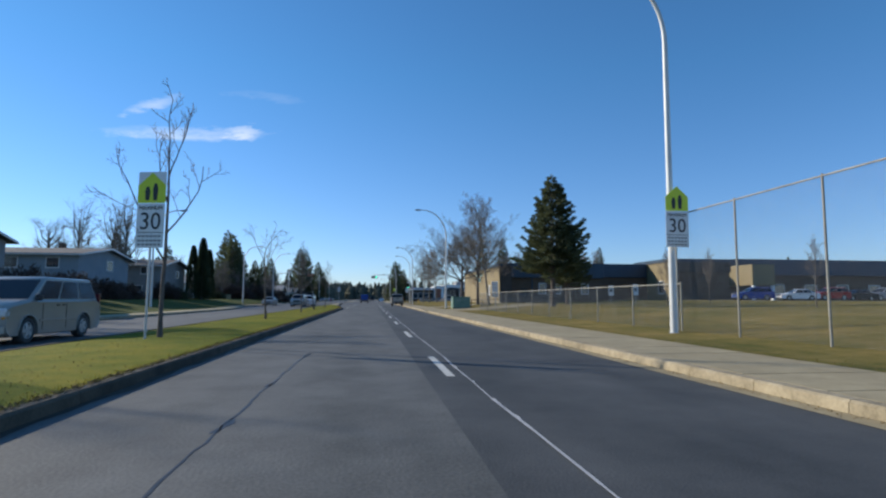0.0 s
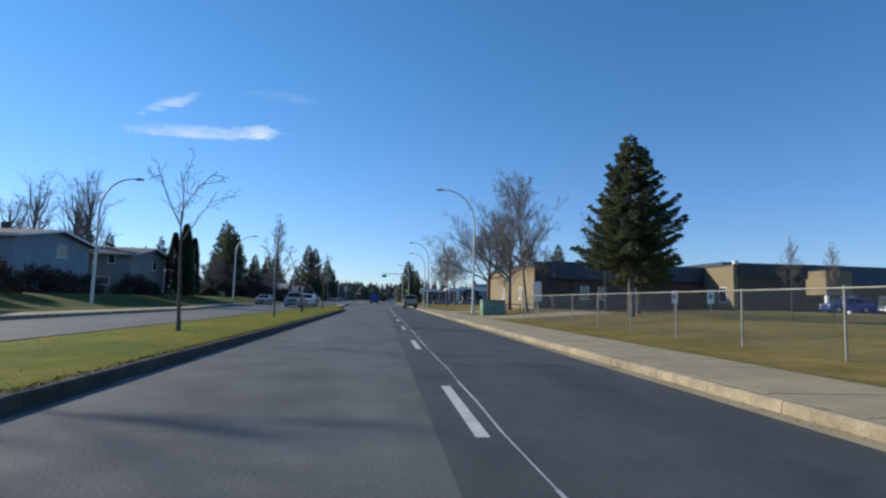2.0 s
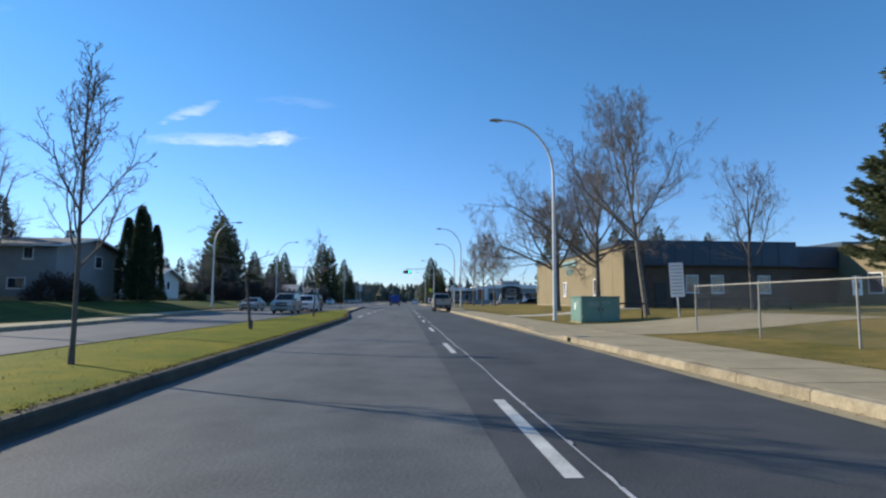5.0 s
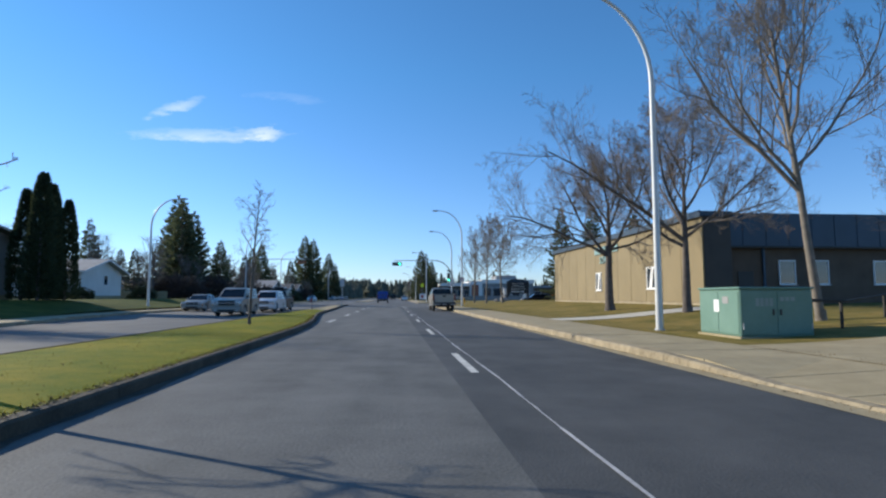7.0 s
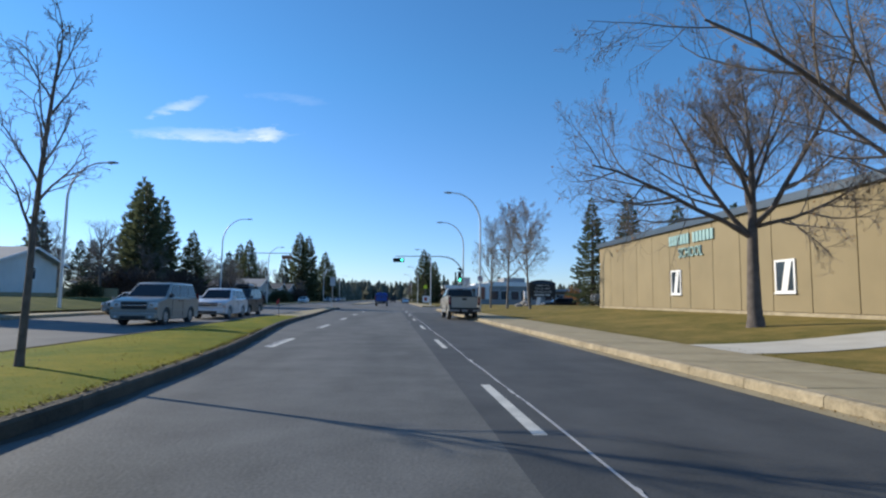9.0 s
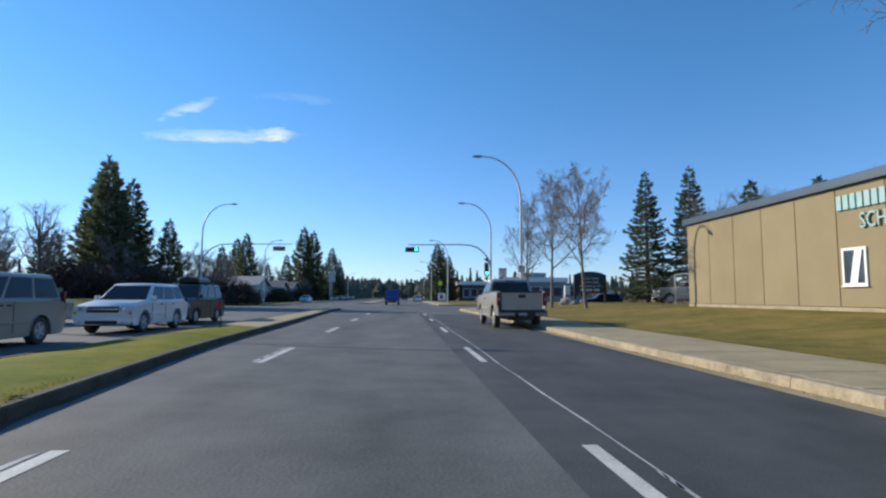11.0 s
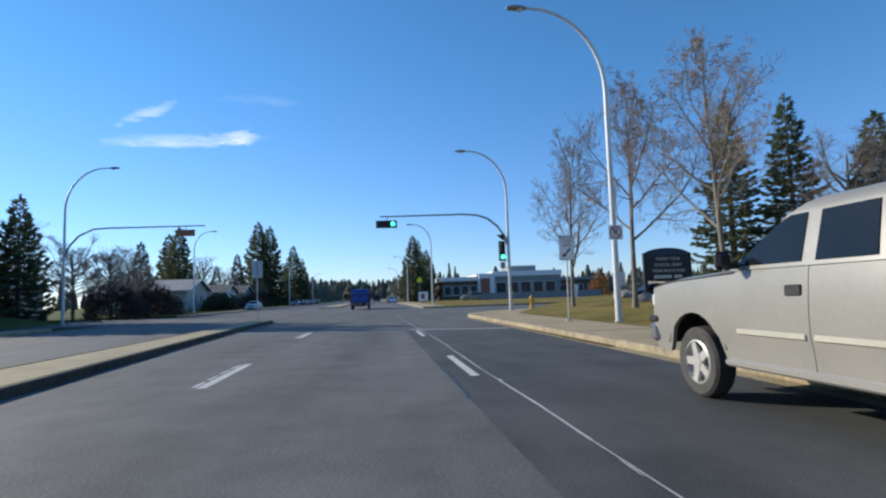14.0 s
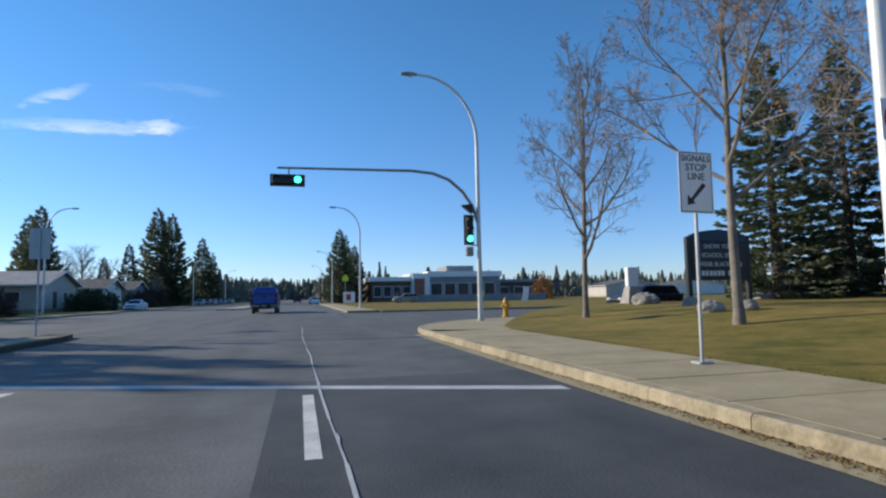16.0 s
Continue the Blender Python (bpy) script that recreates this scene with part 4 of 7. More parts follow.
chain_fence("chain_link_fence", 9.8, 16.7, 49.97, 1.5, 3.327, "low galvanised chain link fence along the school field")
chain_fence("tall_chain_link_fence", 9.8, -4.1, 16.9, 3.72, 3.0, "tall galvanised chain link fence beside the pavement")

# green cabinet, timber rail
cab = thing("utility_cabinet", pose(8.5, 58.0, lawn_right(8.5, 58) - 0.02, 0, 0, -3), "green steel utility cabinet with notices on the lawn", "utility cabinet")
CW, CD, CH = 1.85, 2.0, 1.24
part("plinth", Shape().box(-0.06, CW + 0.06, -0.06, CD + 0.06, -0.05, 0.07, 0.02), CONCRETE, cab)
part("body", Shape().box(0, CW, 0, CD, 0.07, CH, 0.025), BOX_GREEN, cab)
part("lid", Shape().box(-0.04, CW + 0.04, -0.04, CD + 0.04, CH, CH + 0.06, 0.02), BOX_GREEN, cab)
for k in range(2):
    part("door", Shape().box(0.05 + 0.89 * k, 0.91 + 0.89 * k, -0.015, 0.0, 0.13, CH - 0.06, 0.006), BOX_GREEN, cab)
    part("latch", Shape().box(0.8 + 0.19 * k, 0.85 + 0.19 * k, -0.04, -0.015, 0.6, 0.75, 0.01), BLACK, cab)
    part("hinge", Shape().tube([(0.06 + 1.73 * k, -0.02, 0.25), (0.06 + 1.73 * k, -0.02, 0.4)], [0.014, 0.014], 6), GALV, cab)
    part("side_door", Shape().box(-0.015, 0.0, 0.06 + 0.95 * k, 0.99 + 0.95 * k, 0.13, CH - 0.06, 0.006), BOX_GREEN, cab)
part("notice", Shape().box(-0.02, -0.015, 0.95, 1.2, 0.66, 0.98), SIGN_WHITE, cab, "white paper notice")
part("notice", Shape().box(-0.02, -0.015, 0.5, 0.78, 0.88, 1.06), LAMP_GREY, cab, "grey notice")
bars(cab, 0.38, 0.85, 0.92, 0.2, 4, FADED, -0.016, 5)
bars(cab, 1.0, 1.4, 1.0, 0.1, 3, FADED, -0.016, 6)
rail = thing("timber_rail", pose(10.55, 58.7, lawn_right(11, 58)), "low dark timber rail beside the cabinet", "barrier")
part("beam", Shape().box(-0.1, 1.36, -0.04, 0.04, 0.76, 0.84, 0.015), RAIL_BLACK, rail)
for x in (0.0, 1.2):
    part("post", Shape().box(x, x + 0.065, -0.032, 0.032, -0.1, 0.77, 0.01), RAIL_BLACK, rail)

low = thing("low_barrier", pose(12.2, 59.2, 0), "long low dark post and rail barrier beside the drive", "barrier")
for k in range(6):
    x, y = 2.2 * k, 0.95 * k
    z = lawn_right(12.2 + x, 59.2 + y)
    part("post", Shape().box(x - 0.03, x + 0.03, y - 0.03, y + 0.03, z - 0.1, z + 0.68, 0.01), RAIL_BLACK, low)
    if k < 5:
        zn = lawn_right(14.4 + x, 60.15 + y)
        part("beam", Shape().tube([(x, y, z + 0.66), (x + 2.2, y + 0.95, zn + 0.66)], [0.032, 0.032], 8), RAIL_BLACK, low)

# school message board
bd = thing("message_board", pose(17.65, 122.5, lawn_right(17.6, 122) - 0.05, 0, 0, 4), "black school message board with white letters on two posts", "message board")
for x in (-1.62, 1.42):
    part("post", Shape().box(x, x + 0.2, -0.1, 0.1, -0.1, 2.75, 0.03), BOARD_BLACK, bd)
part("panel", Shape().box(-1.42, 1.42, -0.12, 0.12, 1.0, 2.55, 0.03), BOARD_BLACK, bd)
crown = [(-1.62, 2.55)] + [(1.62 * math.sin(radians(a)) * 1.0, 2.55 + 0.5 * math.cos(radians(a))) for a in range(-70, 71, 14)] + [(1.62, 2.55)]
part("crown", Shape().prism(crown, 1, -0.1, 0.1), BOARD_BLACK, bd)
part("crown_panel", Shape().prism([(x * 0.86, 2.56 + (z - 2.55) * 0.8) for x, z in crown], 1, -0.12, -0.1), BLUE_METAL, bd)
for k, tx in enumerate(("SHOW YOUR", "SCHOOL SPIRIT", "WEAR BLACK AND")):
    words(bd, tx, 0.27, 0, 2.36 - 0.36 * k, -0.125, LETTER_PALE, 1.0 if k != 2 else 0.95)
bars(bd, -1.0, 0.2, 2.36 - 0.36 * 3, 0.2, 6, LETTER_PALE, -0.121, 8)
bars(bd, 0.35, 0.9, 2.36 - 0.36 * 3, 0.2, 3, LETTER_PALE, -0.121, 9)


def boulder(x, y, r, seed, label="weathered grey boulder on the lawn", flat_=0.75):
    rg = random.Random(seed)
    bm = bmesh.new()
    bmesh.ops.create_icosphere(bm, subdivisions=3, radius=r)
    off = Vector((rg.uniform(0, 50), rg.uniform(0, 50), rg.uniform(0, 50)))
    for v in bm.verts:
        k = 1 + 0.35 * noise.noise(v.co / r * 1.1 + off) + 0.12 * noise.noise(v.co / r * 3 + off)
        v.co = Vector((v.co.x * k * 1.15, v.co.y * k, max(v.co.z * k * flat_, -r * 0.35)))
    me = bpy.data.meshes.new("boulder")
    bm.to_mesh(me)
    bm.free()
    me.materials.append(ROCK)
    ob = new("boulder", me)
    ob.location = (x, y, lawn_right(x, y) + r * 0.25)
    return tagged(ob, label, "boulder", "boulders by the message board")


for i, (x, y, r) in enumerate(((13.9, 118.6, 0.36), (14.7, 117.9, 0.32), (15.9, 122.0, 0.34), (16.3, 125.6, 0.52))):
    boulder(x, y, r, i + 3)
pil = thing("stone_marker", pose(16.95, 127.6, lawn_right(17, 129)), "white stone marker on a pale base", "marker")
part("base", Shape().add([(-0.5, -0.4, -0.1), (0.5, -0.4, -0.1), (0.5, 0.4, -0.1), (-0.5, 0.4, -0.1), (-0.28, -0.22, 0.8), (0.28, -0.22, 0.8), (0.28, 0.22, 0.8), (-0.28, 0.22, 0.8)], [(3, 2, 1, 0), (4, 5, 6, 7), (0, 1, 5, 4), (1, 2, 6, 5), (2, 3, 7, 6), (3, 0, 4, 7)]), ROCK, pil)
part("slab", Shape().box(-0.3, 0.3, -0.14, 0.14, 0.8, 1.75, 0.03), SIGN_WHITE, pil)
hy = thing("fire_hydrant", pose(10.85, 129.0, 0.2), "yellow-brown cast iron fire hydrant on the lawn", "fire hydrant")
part("barrel", Shape().tube([(0, 0, -0.05), (0, 0, 0.06), (0, 0, 0.07), (0, 0, 0.62), (0, 0, 0.66)], [0.17, 0.17, 0.12, 0.12, 0.15], 12), HYDRANT, hy, "", True)
part("bonnet", Shape().tube([(0, 0, 0.66), (0, 0, 0.76), (0, 0, 0.84), (0, 0, 0.9)], [0.15, 0.12, 0.05, 0.03], 12), HYDRANT, hy, "", True)
for a in (0, 90, 180):
    d = Vector((math.cos(radians(a)), -math.sin(radians(a)), 0)) * 0.2
    part("cap", Shape().tube([(0, 0, 0.5), (d.x, d.y, 0.5)], [0.07, 0.07], 10), HYDRANT, hy)
bx = thing("lawn_sign", pose(31, 175, 0.12, 0, 10, 0), "tilted white sign standing in the playing field", "sign")
part("board", Shape().box(-0.4, 0.4, -0.03, 0.03, 0.2, 2.2, 0.02), SIGN_WHITE, bx)
part("leg", Shape().tube([(0, 0, -0.1), (0, 0, 0.3)], [0.04, 0.04], 6), GALV, bx)
tape = thing("marker_stake", pose(-6.2, 88.9, 0.15), "thin stake with a faded red ribbon on the median", "stake")
part("stake", Shape().tube([(0, 0, -0.05), (0, 0, 1.05)], [0.02, 0.018], 6), WOOD_DARK, tape)
part("ribbon", Shape().add([(0, -0.02, 1.0), (-0.12, -0.03, 0.9), (-0.16, -0.02, 0.62), (-0.04, -0.03, 0.7), (0, -0.02, 0.8)], [(0, 1, 2, 3, 4)]), SIGN_RED, tape, "faded red ribbon")

# ---- trees ----
def bare_tree(seed, stem, trunk_r, fork, spread, limbs=8, limb_len=0.7, droop=0.0, leaves=0.0, levels=5, density=1.0, lean=(0, 0), rise=0.1, upper=0.0, extra=()):
    """Meshes of a leafless broad-leaved tree: trunk and limbs, fine twigs, and any dry leaves that stayed."""
    rg = random.Random(seed)
    wood, twig, leaf = Shape(), Shape(), Shape()

    def grow(p, d, length, r0, r1, level, bend=None):
        n = (7, 6, 5, 3, 2, 1)[level]
        pts, rad = [p.copy()], [r0]
        wob = (0.032, 0.2, 0.24, 0.28, 0.28, 0.25)[level]
        for i in range(n):
            lift = 0.02 if level == 0 else rise - droop * (0.12 if level >= 2 else 0.03)
            if bend is not None:
                lift = bend
            d = (d + Vector((rg.uniform(-wob, wob), rg.uniform(-wob, wob), rg.uniform(-wob, wob) * 0.6 + lift))).normalized()
            p = p + d * length / n
            pts.append(p.copy())
            rad.append(r0 + (r1 - r0) * (i + 1) / n)
        if level >= 4:
            a = d.orthogonal().normalized() * r0
            b = d.cross(a)
            mid = pts[len(pts) // 2] if level == 4 else pts[0]
            ends = ((pts[0], mid, 0.75), (mid, pts[-1], 0.05)) if level == 4 else ((pts[0], pts[-1], 0.05),)
            for q0, q1, shrink in ends:
                ring = [q0 + a, q0 - a * 0.5 + b * 0.87, q0 - a * 0.5 - b * 0.87]
                if shrink > 0.5:
                    twig.add(ring + [v + q1 - q0 for v in ring], [(0, 1, 4, 3), (1, 2, 5, 4), (2, 0, 3, 5)])
                else:
                    twig.add(ring + [q1], [(0, 1, 3), (1, 2, 3), (2, 0, 3)])
        else:
            (wood if level <= 1 else twig).tube(pts, rad, (10, 7, 4, 3)[level], level <= 1)
        if level >= levels:
            if leaves:
                for q in pts[1:]:
                    if rg.random() < leaves * (1.0 if q.z > upper else 0.4):
                        a = Vector((rg.uniform(-1, 1), rg.uniform(-1, 1), rg.uniform(-1, 1))) * 0.034
                        b = Vector((rg.uniform(-1, 1), rg.uniform(-1, 1), rg.uniform(-1, 1))) * 0.03
                        leaf.add([q, q + a + b, q + 2 * a, q + a - b], [(0, 1, 2, 3)])
            return
        count = int((limbs if level == 0 else (0, 7, 6, 5, 4)[level] * density) + rg.random())
        if level == 0:
            for f, way, ll, rr, bend_ in extra:
                i = int(f * n)
                grow(pts[i].lerp(pts[i + 1], f * n - i), Vector(way).normalized(), ll, rr, rr * 0.3, 1, bend_)
        for k in range(count):
            f = fork + (1 - fork) * (k / max(1, count - 1)) * 0.97 if level == 0 else 0.2 + 0.8 * (k + rg.random()) / count
            x = min(f * n, n - 0.001)
            i = int(x)
            q = pts[i].lerp(pts[i + 1], x - i)
            base = (pts[i + 1] - pts[i]).normalized()
            az = rg.uniform(0, 6.283) if level else 2.4 * k + seed
            side = base.cross(Vector((math.cos(az), math.sin(az), 0.3))).normalized()
            t = (f - fork) / (1 - fork + 1e-6)
            ang = radians(rg.uniform(28, 60) if level else min(82, spread * rg.uniform(0.85, 1.1) * (1.15 - 0.75 * t)))
            nd = (base * math.cos(ang) + side * math.sin(ang)).normalized()
            if level == 0:
                rr, ll = rad[i] * rg.uniform(0.5, 0.66), stem * limb_len * rg.uniform(0.8, 1.12) * (1.1 - 0.5 * t)
            else:
                rr, ll = rad[i] * rg.uniform(0.45, 0.62), length * (0.5, 0.5, 0.46, 0.5, 0.55)[level] * rg.uniform(0.7, 1.2) * (1.15 - 0.45 * f)
            least = (0.02, 0.016, 0.01, 0.0065, 0.005, 0.0042)[level + 1]
            grow(q, nd, ll, max(rr, least), max(rr * 0.3, least * 0.6), level + 1)

    grow(Vector((0, 0, -0.1)), Vector((lean[0], lean[1], 1)).normalized(), stem, trunk_r, trunk_r * 0.3, 0)
    flare = Shape().tube([(0, 0, -0.15), (0, 0, 0.05), (0, 0, 0.35)], [trunk_r * 1.35, trunk_r * 1.18, trunk_r * 1.0], 10)
    wood.add(flare.v, flare.f)
    out = {"trunk": wood.mesh("trunk", True)}
    for nm, sh in (("twig_crown", twig), ("leaf_crown", leaf)):
        if sh.f:
            me = bpy.data.meshes.new(nm)
            me.from_pydata(sh.v, [], sh.f)
            out[nm] = me
    return out


def plant(name, meshes, mats, m, label, category, group="", scale=1.0):
    root = thing(name, m @ Matrix.Scale(scale, 4), label, category, group)
    for nm, me in meshes.items():
        part(nm, me, mats[nm], root)
    return root


WOODY = {"trunk": BARK, "twig_crown": TWIG, "leaf_crown": DRY_LEAF}
PALE = {"trunk": BARK_PALE, "twig_crown": TWIG_PALE, "leaf_crown": DRY_LEAF}
ELM_A = bare_tree(14, 6.0, 0.25, 0.5, 52, 9, 0.8, 0.35, 0.07, rise=0.13, density=1.36, extra=((0.5, (-0.72, 0.08, 0.8), 6.2, 0.095, -0.13), (0.56, (0.75, -0.4, 0.1), 3.4, 0.075, 0.05)))
ELM_B = bare_tree(23, 6.2, 0.2, 0.48, 56, 9, 0.82, 0.35, 0.04, rise=0.13, density=1.36, extra=((0.52, (0.75, -0.3, 0.65), 7.2, 0.1, -0.07), (0.6, (-0.85, 0.3, 0.45), 4.5, 0.075, 0.05)))
ASH_TALL = bare_tree(37, 9.0, 0.135, 0.42, 50, 12, 0.55, 0.1, 0.0, rise=0.13, density=1.2, lean=(-0.15, 0.03), extra=((0.44, (-0.7, 0.1, 0.75), 5.4, 0.08, 0.02),))
ASH_FORK = bare_tree(39, 7.0, 0.15, 0.36, 40, 8, 0.72, 0.1, 0.0, rise=0.12, density=1.05, lean=(-0.06, 0))
ASH_YOUNG = bare_tree(41, 8.0, 0.105, 0.26, 58, 16, 0.38, 0.05, 0.01, rise=0.09, density=1.0)
ASH_ORANGE = bare_tree(47, 7.2, 0.115, 0.38, 52, 11, 0.5, 0.25, 0.16, rise=0.09, density=1.1, lean=(0.1, 0.0))
WHIP_A = bare_tree(53, 5.0, 0.06, 0.4, 30, 5, 0.42, 0.1, 0.0, 4, 0.6, (-0.02, 0), 0.1)
WHIP_B = bare_tree(59, 3.6, 0.06, 0.62, 50, 4, 0.75, 0.5, 0.0, 4, 0.55, (0.02, 0), 0.05)
WHIP_C = bare_tree(61, 5.8, 0.058, 0.36, 34, 13, 0.3, 0.0, 0.0, 4, 0.85, (0.01, 0), 0.12)
WHIP_E = bare_tree(67, 7.0, 0.084, 0.4, 36, 12, 0.25, 0.0, 0.0, 4, 0.75, (0.0, 0), 0.02)
WHIP_D = bare_tree(73, 3.0, 0.07, 0.72, 45, 2, 0.3, 0.4, 0.0, 4, 0.5, (-0.1, 0), 0.05, extra=((0.97, (-0.75, 0.05, 1), 2.9, 0.042, 0.03), (0.9, (-0.9, 0.1, 0.5), 2.0, 0.028, -0.05), (0.84, (-1, -0.1, 0.4), 1.5, 0.022, -0.08), (0.88, (0.7, 0.1, 0.6), 1.2, 0.022, -0.06), (0.75, (1, -0.2, 0.3), 0.9, 0.018, -0.1)))

plant("bare_tree", ELM_A, WOODY, pose(12.4, 76.0, 0.42), "spreading leafless elm before the tan school wall", "tree", "elms", 1.06)
plant("bare_tree", ELM_B, WOODY, pose(13.3, 69.2, 0.48, 0, 0, 185), "spreading leafless elm near the street lamp", "tree", "elms", 1.04)
plant("bare_tree", ASH_TALL, PALE, pose(12.99, 60.9, 0.45, 0, 0, 10), "tall slender leafless ash behind the cabinet", "tree", "ashes", 1.04)
plant("bare_tree", ASH_FORK, WOODY, pose(22.5, 66.5, 0.7, 0, 0, 40), "forked leafless ash near the school side wall", "tree", "ashes", 0.95)
plant("bare_tree", ASH_YOUNG, PALE, pose(11.4, 122.1, 0.3, 0, 0, 0), "slender leafless ash near the signal pole", "tree", "ashes", 1.1)
plant("bare_tree", ASH_ORANGE, PALE, pose(12.9, 109.6, 0.45, 0, 0, 190), "ash with a thin brown crown on the corner lawn", "tree", "ashes", 1.12)
plant("bare_tree", ASH_ORANGE, PALE, pose(11.9, 115.2, 0.38, 0, 0, 60), "slender ash still carrying a few orange leaves", "tree", "ashes", 1.2)


def hazy_tree(seed, height, radius, twigs=2400):
    """Meshes of a bare tree for the middle distance: trunk, limbs and a haze of fine twigs."""
    rg = random.Random(seed)
    wood, twig = Shape(), Shape()
    r0 = height * 0.017
    wood.tube([(0, 0, -0.2), (rg.uniform(-0.1, 0.1), 0, height * 0.35), (rg.uniform(-0.3, 0.3), rg.uniform(-0.3, 0.3), height * 0.8)], [r0 * 1.3, r0 * 0.9, r0 * 0.25], 7)
    ways = []
    for k in range(16):
        z0 = height * (0.22 + 0.45 * k / 15)
        a = 2.4 * k + rg.uniform(-0.4, 0.4)
        top = height * min(0.97, 0.5 + 0.5 * k / 15 + rg.uniform(-0.08, 0.06))
        reach = radius * rg.uniform(0.65, 1.0) * (1 - 0.5 * (k / 15) ** 2)
        e = Vector((reach * math.cos(a), reach * math.sin(a), top))
        b = Vector((0, 0, z0))
        m = b.lerp(e, 0.5) + Vector((0.12 * reach * math.cos(a), 0.12 * reach * math.sin(a), -0.05 * height))
        wood.tube([b, m, e], [r0 * 0.5, r0 * 0.3, 0.012], 5, False)
        ways.append((b, m, e))
        for _ in range(5):
            t = rg.uniform(0.25, 0.9)
            p = b.lerp(m, t * 2) if t < 0.5 else m.lerp(e, t * 2 - 1)
            q = p + Vector((rg.uniform(-1, 1), rg.uniform(-1, 1), rg.uniform(0.1, 1.0))) * height * 0.13
            twig.tube([p, q], [0.022, 0.008], 3, False)
            ways.append((p, p.lerp(q, 0.5), q))
    for _ in range(twigs):
        b, m, e = rg.choice(ways)
        t = rg.uniform(0.2, 1)
        p = b.lerp(m, t * 2) if t < 0.5 else m.lerp(e, t * 2 - 1)
        d = Vector((rg.uniform(-1, 1), rg.uniform(-1, 1), rg.uniform(-0.25, 1.0))).normalized()
        l = height * rg.uniform(0.05, 0.12)
        a = d.orthogonal().normalized() * rg.uniform(0.008, 0.014)
        c = d.cross(a)
        twig.add([p + a, p - a * 0.5 + c * 0.87, p - a * 0.5 - c * 0.87, p + d * l], [(0, 1, 3), (1, 2, 3), (2, 0, 3)])
    me = bpy.data.meshes.new("twig_crown")
    me.from_pydata(twig.v, [], twig.f)
    return {"trunk": wood.mesh("trunk", True), "twig_crown": me}


HAZE = [hazy_tree(201, 9.0, 3.6), hazy_tree(202, 10.5, 3.4), hazy_tree(203, 8.0, 4.0), hazy_tree(204, 12.0, 3.0, 1700)]
POPLAR = hazy_tree(205, 12.5, 2.1, 1000)
for x, y, a, k, s in ((34, 122, 20, 3, 1.0), (29, 121, 0, 1, 1.0), (38, 110, 80, 0, 1.15), (47, 116, 190, 1, 1.1)):
    plant("bare_tree", HAZE[k], WOODY, pose(x, y, 0.7, 0, 0, a), "leafless tree rising behind the school", "tree", "far trees", s)
MED = "young leafless tree on the grassy median"
plant("young_tree", WHIP_A, WOODY, pose(-5.42, 15.4, 0.17), MED, "tree", "median trees", 1.05)
plant("young_tree", WHIP_B, WOODY, pose(-5.2, 28.8, 0.18, 0, 0, 70), "young leafless tree with three curving limbs on the median", "tree", "median trees", 0.95)
plant("young_tree", WHIP_C, WOODY, pose(-4.95, 41.0, 0.18, 0, 0, 20), MED, "tree", "median trees", 0.74)
plant("young_tree", WHIP_D, WOODY, pose(-5.1, 51.6, 0.18), "young leafless tree leaning over with drooping limbs on the median", "tree", "median trees", 0.88)
plant("young_tree", WHIP_E, WOODY, pose(-5.3, 66.2, 0.18, 0, 0, 200), "tall straight young leafless tree on the grassy median", "tree", "median trees", 0.68)
for x, y, a, s in ((24, 43, 0, 0.7), (31, 48, 90, 0.75), (27, 31, 45, 0.65)):
    plant("young_tree", WHIP_C, PALE, pose(x, y, lawn_right(x, y), 0, 0, a), "thin young leafless tree in the school field", "tree", "field saplings", s)
for x, y, s, a in ((-31.5, 76.2, 1.08, 0), (-33.2, 76.9, 1.0, 120), (-38, 78, 1.05, 220), (-26.5, 20, 0.9, 40)):
    plant("bare_tree", POPLAR, PALE, pose(x, y, lawn_left(x, y), 0, 0, a), "tall pale leafless poplar between two houses", "tree", "poplars", s)
rng = random.Random(77)
SPOTS = [(-40, 56, 1.1), (-48, 90, 1.1), (-30, 38, 1.1), (-27, 31, 1.1), (-45, 98, 1.0), (-52, 122, 1.1), (-30, 118, 0.7), (-40, 128, 0.85),
         (-38, 123, 0.8), (-34, 126, 0.75), (-29, 128, 0.8), (-44, 133, 0.9), (-37, 144, 0.9), (-30, 150, 0.85), (-26.5, 150, 0.75), (-34, 158, 1.0), (-28, 158, 0.85), (-42, 162, 1.0), (-31, 168, 0.95),
         (-37, 174, 1.0), (-33, 196, 0.95), (-30, 208, 0.9), (-36, 214, 1.0), (-28, 228, 0.9), (-34, 250, 1.0), (-29, 284, 0.9), (-26, 300, 0.95), (-31, 318, 1.0), (-27, 340, 0.95), (-29, 365, 1.0), (-26, 395, 1.0),
         (14, 242, 1.0), (12, 262, 0.9), (11, 285, 0.85), (10.5, 305, 0.95), (10, 330, 1.0), (11, 360, 1.0), (13, 395, 1.0), (16, 275, 0.9)]
for k, (x, y, s) in enumerate(SPOTS):
    z = lawn_left(x, y) if x < 0 and y < 126 else 0.14
    plant("bare_tree", HAZE[(k * 7 + k // 4) % 4], WOODY, pose(x, y, z, 0, 0, k * 67), "leafless garden tree along the road", "tree", "garden trees", s * rng.uniform(0.92, 1.08))


